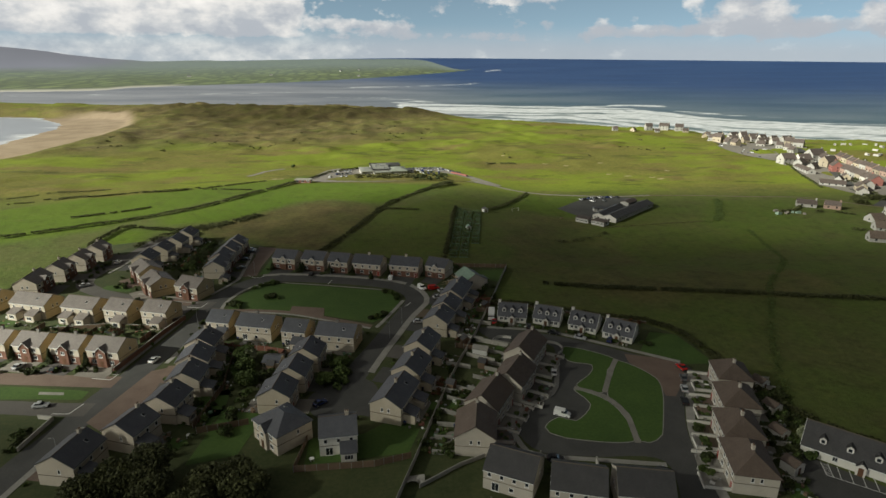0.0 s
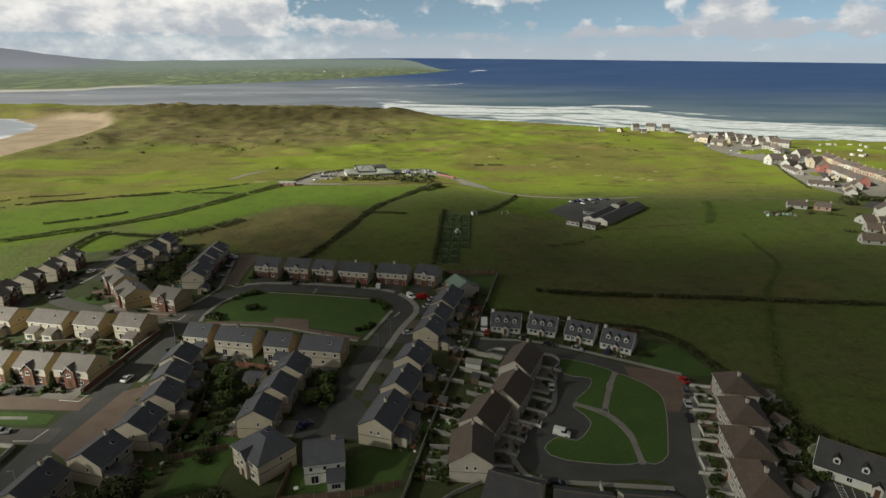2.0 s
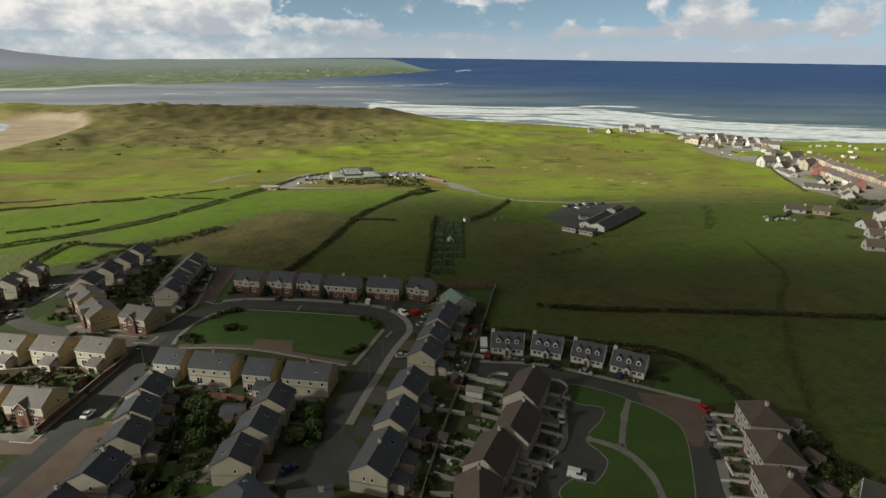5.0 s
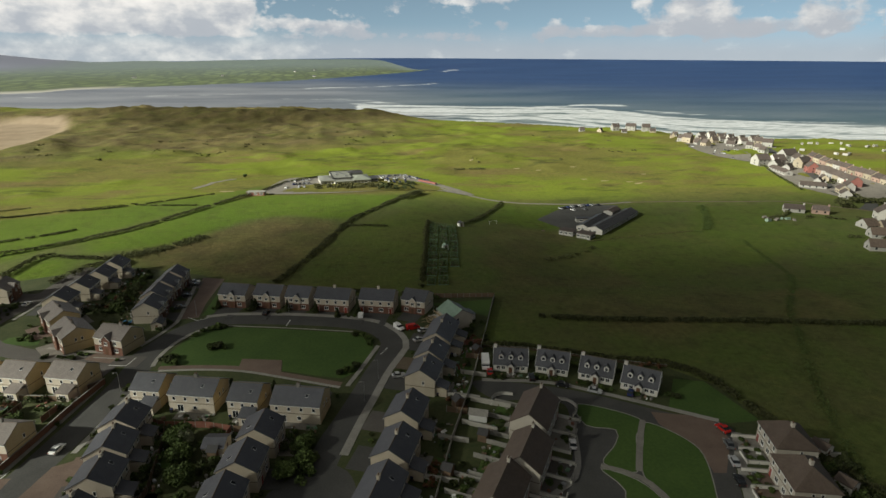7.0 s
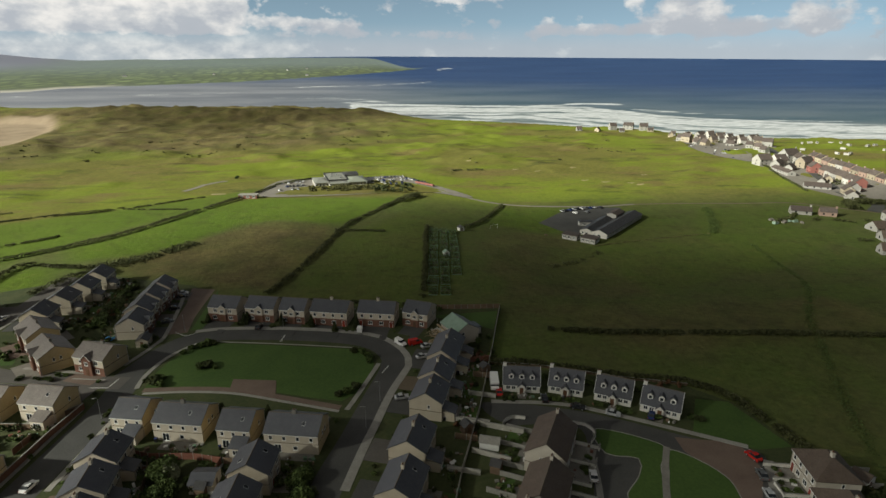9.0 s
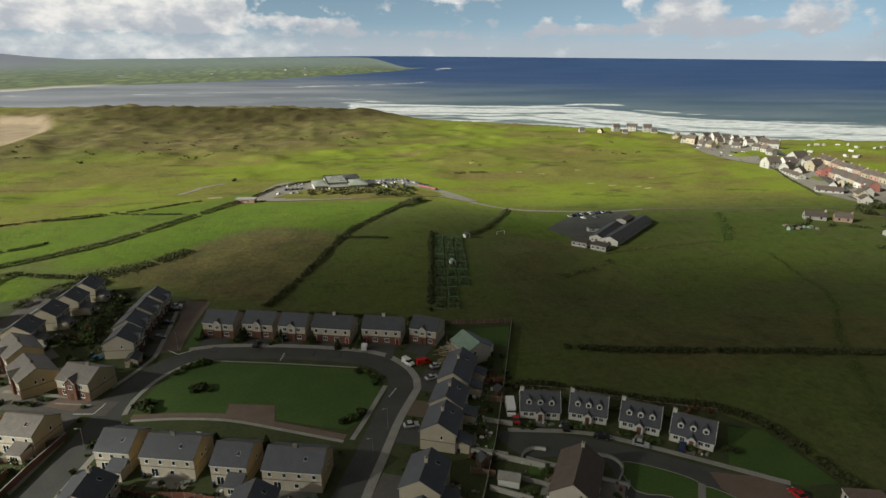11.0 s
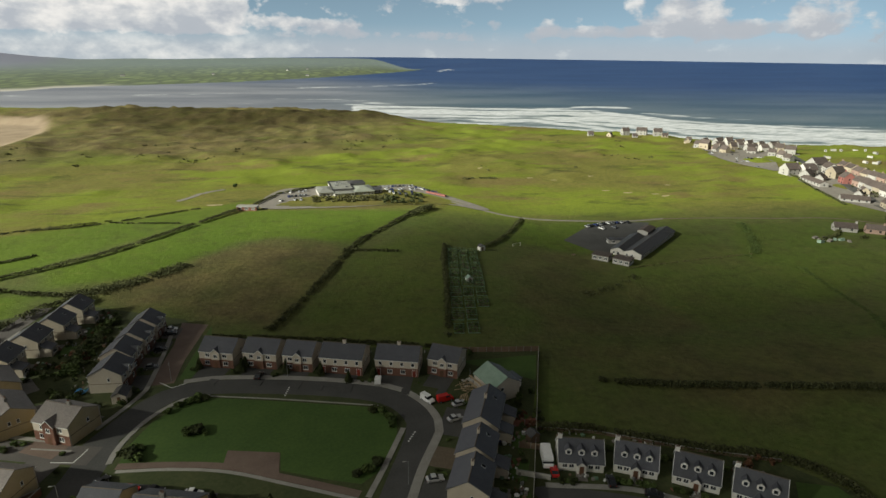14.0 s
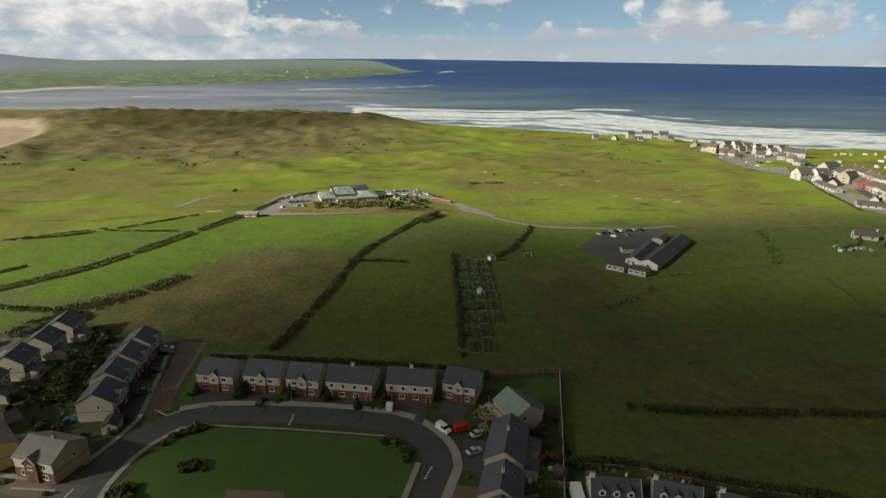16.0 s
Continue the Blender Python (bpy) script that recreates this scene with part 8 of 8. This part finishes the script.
for row, (x0, y0, x1, y1, n) in enumerate(((22, 527, 50, 530, 12), (52, 523, 64, 503, 10), (26, 515, 50, 515, 9), (30, 505, 46, 503, 6), (-46, 508, -30, 516, 7), (-40, 492, -29, 498, 6), (-44, 476, -31, 480, 4), (33, 497, 50, 492, 5))):
    for i in range(n):
        x, y = x0 + (x1 - x0) * i / (n - 1) + rs_a.uniform(-0.5, 0.5), y0 + (y1 - y0) * i / (n - 1) + rs_a.uniform(-1.2, 1.2)
        k += 1
        if rs_a.random() < 0.18:
            continue
        car(x, y, 80 + 15 * (row % 3) + rs_a.uniform(-8, 8), ("car_silver", "car_black", "car_white", "car_grey", "car_navy", "car_silver", "car_grey")[k % 7], where="parked at the golf clubhouse", group="cars at the clubhouse")
        k += 1
for i in range(4):
    x, y = 58.5 + i * 2.9, 497.5 - i * 3.7
    t = thing("red_trailer", pose(x, y, ground_z(x, y) + 0.35, 0, 0, -50), "long low red trailer at the car park's edge", "trailer", "red trailers")
    part("body", Geo().box(-2.2, -1.0, 0.5, 2.2, 1.0, 1.5), M["town_red"], t)
    for s in (-0.9, 0.9):
        part("wheel", TYRE, None, t).matrix_local = pose(s, 1.0, 0)
sh = low_block("golf_shed", pose(-61.3, 448.6, ground_z(-61.3, 448.6), 0, 0, -8), 12, 5, 2.6, 0.0, "low shed with a red front and pale roof", wall="fence_red", roof="concrete", wins=3, cat="shed")
road("club_road", ribbon([(70, 470), (86, 446), (105, 432), (135, 424), (171, 418), (200, 421)], 2.6, -0.3, 0.12, 4.0, drape=True), "gravel", "pale narrow road across the fields")
road("club_road", ribbon([(200, 421), (235, 418.5), (275, 413), (315, 408), (341, 386), (360, 370)], 1.6, -0.3, 0.12, 4.0, drape=True), "earth", "narrow earth track along the field")
for x, y, w in ((199, 505, 9), (213, 496, 10), (232, 489, 9), (236, 481, 9), (155, 560, 8), (172, 548, 8), (120, 600, 7), (260, 520, 8), (210, 560, 8), (-85, 470, 14)):
    w *= 0.75
    road("bunker", sheet([(x + w * 0.5 * math.cos(a * 0.6283), y + w * 0.25 * math.sin(a * 0.6283) * (1 + 0.3 * math.sin(a * 2.1))) for a in range(10)], 0.15, 1.5, drape=True), "sand", "pale sand bunker on the golf links", "bunker")


# ---------- town by the sea ----------
TOWN_WORDS = {"town_cream": "cream", "town_white": "white", "cream": "cream", "town_red": "red", "town_pink": "terracotta", "town_grey": "grey"}


def far_window(parent, x, y, z, w, h, turn=0.0):
    """A window too far off to show more than its glass and sill."""
    key = ("far", w, h)
    if key not in WINDOWS:
        WINDOWS[key] = Geo().box(-w / 2, -0.03, 0, w / 2, 0.05, h).mesh("window", M["glass"])
    part("window", WINDOWS[key], None, parent).matrix_local = pose(x, y, z, 0, 0, turn)


def town_house(x, y, a, w, d, h, wall="white", roof="slate_dark", rise=3.0, group="town houses"):
    wall, w, d, rise = {"white": "town_white", "cream": "town_cream"}.get(wall, wall), w * 0.92, d * 0.9, rise * 1.1
    if group == "bungalows by the field":
        h, d, w = h * 0.78, d * 1.15, w * 0.9
    z = ground_z(x, y)
    t = thing("town_house", pose(x, y, z, 0, 0, a), TOWN_WORDS[wall] + "-painted town house with pitched slate roof", "house", group)
    X, Y = w / 2, d / 2
    part("wall", Geo().prism([(-Y, -2), (Y, -2), (Y, h), (0, h + rise - 0.1), (-Y, h)], "x", -X, X), M[wall], t)
    gable_roof(t, -X, X, -Y, Y, h, rise, roof)
    part("chimney", Geo().box(X * 0.9 - 0.5, -0.35, h + rise - 0.5, X * 0.9 + 0.5, 0.35, h + rise + 1.2), M[wall], t)
    for fl in range(max(1, int(h / 2.7))):
        for i in range(max(2, int(w / 4.4))):
            for s in (-1, 1):
                far_window(t, -X + w * (i + 0.5) / max(2, int(w / 4.4)), s * Y, 0.9 + fl * 2.7, 1.1, 1.3, 0 if s < 0 else 180)
        far_window(t, -X, 0, 0.9 + fl * 2.7, 1.0, 1.3, -90)
    return t


rs_t = random.Random(77)


def street(pts, n, w, d, h, a_off, walls, roofs, jit=2.0, group="town houses"):
    line = smooth_line(pts, 1.0)
    for i in range(n):
        k = int((len(line) - 2) * i / max(1, n - 1))
        (ax, ay), (bx, by) = line[k], line[k + 1]
        a = math.degrees(math.atan2(by - ay, bx - ax)) + a_off
        town_house(ax + rs_t.uniform(-jit, jit), ay + rs_t.uniform(-jit, jit), a + rs_t.uniform(-4, 4), w * rs_t.uniform(0.7, 1.1), d * rs_t.uniform(0.7, 0.95), h * rs_t.uniform(0.7, 1.05), walls[i % len(walls)], roofs[i % len(roofs)], rise=d * rs_t.uniform(0.28, 0.38), group=group)


for x, y, a, w, d, h, wall, rise in (
    (393, 546, 4, 15, 12, 5.6, "white", 4.2), (407, 542, 4, 14, 12, 5.6, "white", 4.2), (433, 561, 8, 17, 13, 7.0, "town_grey", 4.6), (434, 546, 62, 19, 12, 6.2, "white", 3.2),
    (424, 529, 12, 14, 11, 6.0, "cream", 4.0), (415, 507, 74, 9, 10, 6.0, "town_red", 3.6), (386, 509, 78, 32, 8, 2.6, "white", 1.8), (369, 450, -34, 20, 10, 2.2, "town_grey", 2.2),
    (398, 532, 30, 12, 9, 4.0, "town_grey", 3.0), (402, 520, 30, 10, 8, 3.0, "town_grey", 2.6), (396, 470, 60, 9, 7, 3.0, "cream", 2.4), (384, 462, 40, 8, 6, 3.0, "town_grey", 2.2),
    (388, 436, 70, 10, 8, 4.2, "white", 2.8), (376, 428, 65, 9, 8, 4.0, "cream", 2.8), (366, 414, 60, 9, 8, 3.6, "white", 2.6)):
    town_house(x, y, a, w, d, h, wall, "town_roof", rise)
for i in range(6):
    k = i / 5
    town_house(417.5 - 13 * k, 495 - 46 * k, 75, 11.0, 10, 4.8 + 0.3 * (i % 2), ("town_pink", "white", "white", "cream", "white", "town_red")[i], "town_roof", 3.2, "terrace in the main street")
for i in range(12):
    k = i / 11
    town_house(462 - 26 * k, 560 - 122 * k, 76, 11.5, 9, 4.0 + 0.4 * (i % 3), ("town_pink", "cream", "town_pink", "town_cream", "white", "town_pink", "town_cream")[i % 7], "town_roof", 2.7, "terrace behind the main street")
street([(455, 585), (446, 566)], 3, 10, 8, 4.0, 20, ["town_grey", "white"], ["town_roof"], 1.5)
street([(402, 706), (410, 690), (408, 664)], 5, 11, 10, 5.5, 10, ["town_grey", "cream", "town_pink"], ["town_roof", "town_roof"], 3.0)
street([(424, 730), (448, 724), (468, 712), (500, 700)], 7, 13, 11, 7.0, 30, ["white", "town_grey", "white", "cream", "white"], ["town_roof"], 4.0)
street([(430, 700), (452, 688), (474, 672), (480, 650)], 6, 12, 10, 6.0, 30, ["white", "cream", "town_grey"], ["town_roof"], 4.0)
street([(412, 716), (432, 708), (456, 700), (486, 684)], 8, 8, 7, 5.0, 25, ["town_grey", "cream", "town_grey", "town_white"], ["town_roof"], 3.0)
street([(440, 660), (452, 640), (446, 610)], 4, 10, 9, 4.0, 20, ["white", "town_grey"], ["town_roof"], 3.0)
street([(384, 850), (400, 845), (411, 832), (420, 826)], 3, 14, 11, 6.0, 15, ["town_grey", "town_grey", "town_grey"], ["town_roof"], 0.5, "houses above the beach")
street([(330, 846), (350, 838), (366, 842), (440, 790), (425, 760)], 6, 8, 8, 3.5, 15, ["town_grey", "cream"], ["town_roof"], 3.0, "houses above the beach")
street([(316, 342), (324, 339), (334, 336), (350, 342)], 4, 15, 9, 3.2, 20, ["town_grey", "town_cream", "town_grey"], ["slate_brown", "town_roof"], 1.6, "bungalows by the field")
street([(306, 322), (314, 316), (322, 312)], 3, 15, 9, 3.2, 20, ["town_grey", "town_cream", "town_grey"], ["slate_brown", "town_roof"], 1.6, "bungalows by the field")
street([(285, 300), (296, 292), (312, 290)], 3, 15, 9, 3.2, 20, ["town_grey", "town_cream", "town_grey"], ["slate_brown", "town_roof"], 1.6, "bungalows by the field")
town_house(342, 356, 60, 12, 10, 6.5, "white", "town_roof", 3.6, "bungalows by the field")
street([(298, 382), (313, 374)], 2, 15, 7, 3.0, 0, ["white", "town_pink"], ["town_roof", "town_roof"], 0.5, "farm buildings")
road("town_yards", sheet([(395, 560), (386, 540), (370, 480), (358, 450), (362, 428), (366, 405), (392, 395), (430, 420), (455, 470), (470, 520), (490, 590), (470, 610), (440, 590)], 0.3, drape=True), "gravel", "grey-brown yards and lanes between the town houses", "yards")
road("town_yards", sheet([(398, 668), (400, 715), (425, 745), (470, 730), (510, 705), (490, 650), (455, 610), (430, 640)], 0.3, drape=True), "gravel", "grey-brown yards and lanes between the town houses", "yards")
for i in range(26):
    k = rs_t.random()
    x, y = (rs_t.uniform(0, 1) * 60 + 365 + 80 * k, 410 + 170 * k + rs_t.uniform(-14, 14)) if i % 3 else (rs_t.uniform(405, 490), rs_t.uniform(655, 725))
    hedge([(x, y), (x + rs_t.uniform(-10, 10), y + rs_t.uniform(-12, 12))], 2.2, 2.6, "bushes between the town houses", per=4, size=0.9, seed=400 + i)
road("town_car_park", sheet([(380, 652), (388, 560), (405, 575), (428, 622), (424, 690), (400, 662)], 0.4, 8.0, drape=True), "gravel", "grey-brown gravel car park by the town", "car park")
road("town_street", ribbon([(470, 640), (455, 600), (432, 550), (412, 505), (390, 462), (374, 430), (372, 398), (350, 378)], 8, -0.3, 0.4, 6.0, drape=True), "asphalt", "asphalt main street of the town")
for i in range(14):
    x, y = rs_t.uniform(386, 420), rs_t.uniform(580, 660)
    car(x, y, rs_t.uniform(0, 180), ("car_silver", "car_black", "car_white", "car_grey")[i % 4], where="parked by the town", group="cars by the town")


for i in range(16):
    x, y = rs_t.uniform(288, 352), rs_t.uniform(290, 372)
    hedge([(x, y), (x + rs_t.uniform(-9, 9), y + rs_t.uniform(-9, 9))], 2.0, 2.4, "bushes between the bungalows", per=5, size=0.7, seed=440 + i)
for i in range(10):
    x, y = 352 + 8 * i * 0.5, 440 + i * 10.5
    hedge([(x, y), (x + 3.4, y + 9)], 1.6, 1.8, "garden hedge at the edge of the town", per=6, size=0.7, seed=470 + i)


def caravan(x, y, a):
    c = thing("caravan", pose(x, y, ground_z(x, y) + 0.1, 0, 0, a) @ Matrix.Diagonal((0.8, 0.8, 0.8, 1)), "white static caravan on the grass", "caravan", "static caravans")
    part("body", Geo().prism([(-1.5, 0.4), (1.5, 0.4), (1.5, 2.5), (0, 2.8), (-1.5, 2.5)], "x", -3.2, 3.2), M["town_white"], c)
    part("skirting", Geo().box(-3.1, -1.4, -0.6, 3.1, 1.4, 0.398), M["concrete"], c)
    for s in (-1, 1):
        part("window", Geo().box(s * 3.2 - 0.02, -0.9, 1.3, s * 3.2 + 0.02, 0.9, 2.2), M["glass"], c)


for x, y in ((536, 666), (549, 669), (554, 664), (502, 624), (575, 666), (551, 622), (565, 630), (518, 594), (522, 586), (530, 590), (589, 606), (600, 640), (620, 650), (640, 620), (612, 612), (655, 650), (690, 640), (596, 674)):
    caravan(x, y, rs_t.uniform(0, 180))
# rough stones and junk round the farm
for i in range(10):
    x, y = 272 + rs_t.uniform(-8, 10), 364 + rs_t.uniform(-4, 6)
    s = rs_t.uniform(0.8, 1.8)
    g = Geo().box(-s, -s * 0.7, -0.4, s, s * 0.7, s * 0.8, pose(0, 0, 0, rs_t.uniform(-15, 15), rs_t.uniform(-15, 15), rs_t.uniform(0, 90)))
    solid("bale", g, M["membrane" if i % 3 == 0 else "gravel"], "wrapped bale or heap in the farmyard", "bale", "farmyard heaps", m=pose(x, y, ground_z(x, y)))


# ---------- garden clutter ----------
rs_g = random.Random(91)
BIN = Geo().prism([(-0.26, 0.0), (0.26, 0.0), (0.31, 0.95), (-0.31, 0.95)], "y", -0.3, 0.3).mesh("bin_body", M["car_black"])
LID = Geo().prism([(-0.33, 0.95), (0.33, 0.95), (0.30, 1.03), (-0.33, 1.08)], "y", -0.32, 0.32).mesh("bin_lid", M["car_navy"])


def wheelie_bin(x, y):
    b = thing("wheelie_bin", pose(x, y, 0.06, 0, 0, rs_g.uniform(0, 360)), "dark plastic wheelie bin beside a house", "bin", "wheelie bins")
    part("bin_body", BIN, None, b)
    part("bin_lid", LID, None, b, "blue bin lid")


def garden_set(x, y, a):
    t = thing("garden_table", pose(x, y, 0.06, 0, 0, a), "white plastic garden table on the grass", "garden table", "garden furniture")
    part("tabletop", Geo().prism([(0.6 * math.cos(k * 0.785), 0.6 * math.sin(k * 0.785)) for k in range(8)], "z", 0.68, 0.73), M["trim"], t)
    for sx in (-1, 1):
        for sy in (-1, 1):
            part("leg", Geo().box(sx * 0.35 - 0.03, sy * 0.35 - 0.03, 0, sx * 0.35 + 0.03, sy * 0.35 + 0.03, 0.68), M["trim"], t)


def trampoline(x, y):
    t = thing("trampoline", pose(x, y, ground_z(x, y)), "round trampoline with a dark mat", "trampoline", "garden toys")
    n = 16
    part("mat", Geo().prism([(1.5 * math.cos(k * 6.2832 / n), 1.5 * math.sin(k * 6.2832 / n)) for k in range(n)], "z", 0.78, 0.82), M["rubber"], t)
    g = Geo()
    for k in range(n):
        a0, a1 = k * 6.2832 / n, (k + 1) * 6.2832 / n
        for r0, r1, z0, z1 in ((1.5, 1.8, 0.82, 0.86),):
            g.face([(r0 * math.cos(a0), r0 * math.sin(a0), z1), (r1 * math.cos(a0), r1 * math.sin(a0), z1), (r1 * math.cos(a1), r1 * math.sin(a1), z1), (r0 * math.cos(a1), r0 * math.sin(a1), z1)])
            g.face([(r1 * math.cos(a0), r1 * math.sin(a0), z1), (r1 * math.cos(a0), r1 * math.sin(a0), z0 - 0.1), (r1 * math.cos(a1), r1 * math.sin(a1), z0 - 0.1), (r1 * math.cos(a1), r1 * math.sin(a1), z1)])
    part("pad", g, M["net"], t, "green padded rim")
    for k in range(6):
        a = k * 1.047
        part("leg", Geo().box(1.7 * math.cos(a) - 0.03, 1.7 * math.sin(a) - 0.03, -0.1, 1.7 * math.cos(a) + 0.03, 1.7 * math.sin(a) + 0.03, 0.75), M["metal"], t)


for row in (ROW_T, ROW_B, ROW_C, ROW_H, ROW_M):
    for x, y, a, w, d in row:
        u, v = Vector((math.cos(radians(a)), math.sin(radians(a)))), Vector((-math.sin(radians(a)), math.cos(radians(a))))
        c = Vector((x, y)) + u * (w / 2 - 0.8) + v * (d / 2 + 0.7)
        wheelie_bin(c.x, c.y)
for x, y, a in ((-12.4, 117.6, 20), (23.8, 160.8, 10), (31.4, 181.6, 30), (-31.0, 171.6, 0), (-43.4, 128.6, 0)):
    garden_set(x, y, a)
trampoline(73.6, 187.2)
trampoline(-88.0, 187.0)

# loose stuff in the back gardens: pots, toys, timber, fuel
g = {k: Geo() for k in ("trim", "fence_red", "slabs", "fence_wood", "net", "metal")}
for row, n in ((ROW_T, 26), (ROW_C, 22), (ROW_B, 18), (ROW_A, 12), (ROW_M, 34), (ROW_P, 30), (ROW_I, 10), (ROW_J, 14), (ROW_D, 18), (ROW_K, 22), (ROW_N, 16), (ROW_H, 10)):
    for x, y, a, w, d in row:
        m = pose(x, y, 0, 0, 0, a)
        for i in range(n):
            lx, ly = rs_g.uniform(-w / 2, w / 2), d / 2 + rs_g.uniform(0.6, 7.0)
            if row in (ROW_M, ROW_P, ROW_K) and i % 3 == 0:
                ly = -d / 2 - rs_g.uniform(1.4, 4.6 if row is not ROW_K else 2.6)
            s, h = rs_g.uniform(0.15, 0.55), rs_g.uniform(0.15, 0.8)
            key = rs_g.choice(("trim", "fence_red", "slabs", "slabs", "fence_wood", "fence_wood", "net", "metal"))
            g[key].box(-s, -s * rs_g.uniform(0.4, 1), 0.0, s, s * rs_g.uniform(0.4, 1), h, m @ pose(lx, ly, 0.02, 0, 0, rs_g.uniform(0, 180)))
for key, lab in (("trim", "white pots and toys scattered over the gardens"), ("fence_red", "red-brown boxes and pots in the gardens"), ("slabs", "grey stones and pots in the gardens"), ("fence_wood", "wooden planters and logs in the gardens"), ("net", "green tubs scattered over the gardens"), ("metal", "grey metal oddments in the gardens")):
    solid("garden_clutter", g[key], M[key], lab, "garden clutter", kind="stuff")
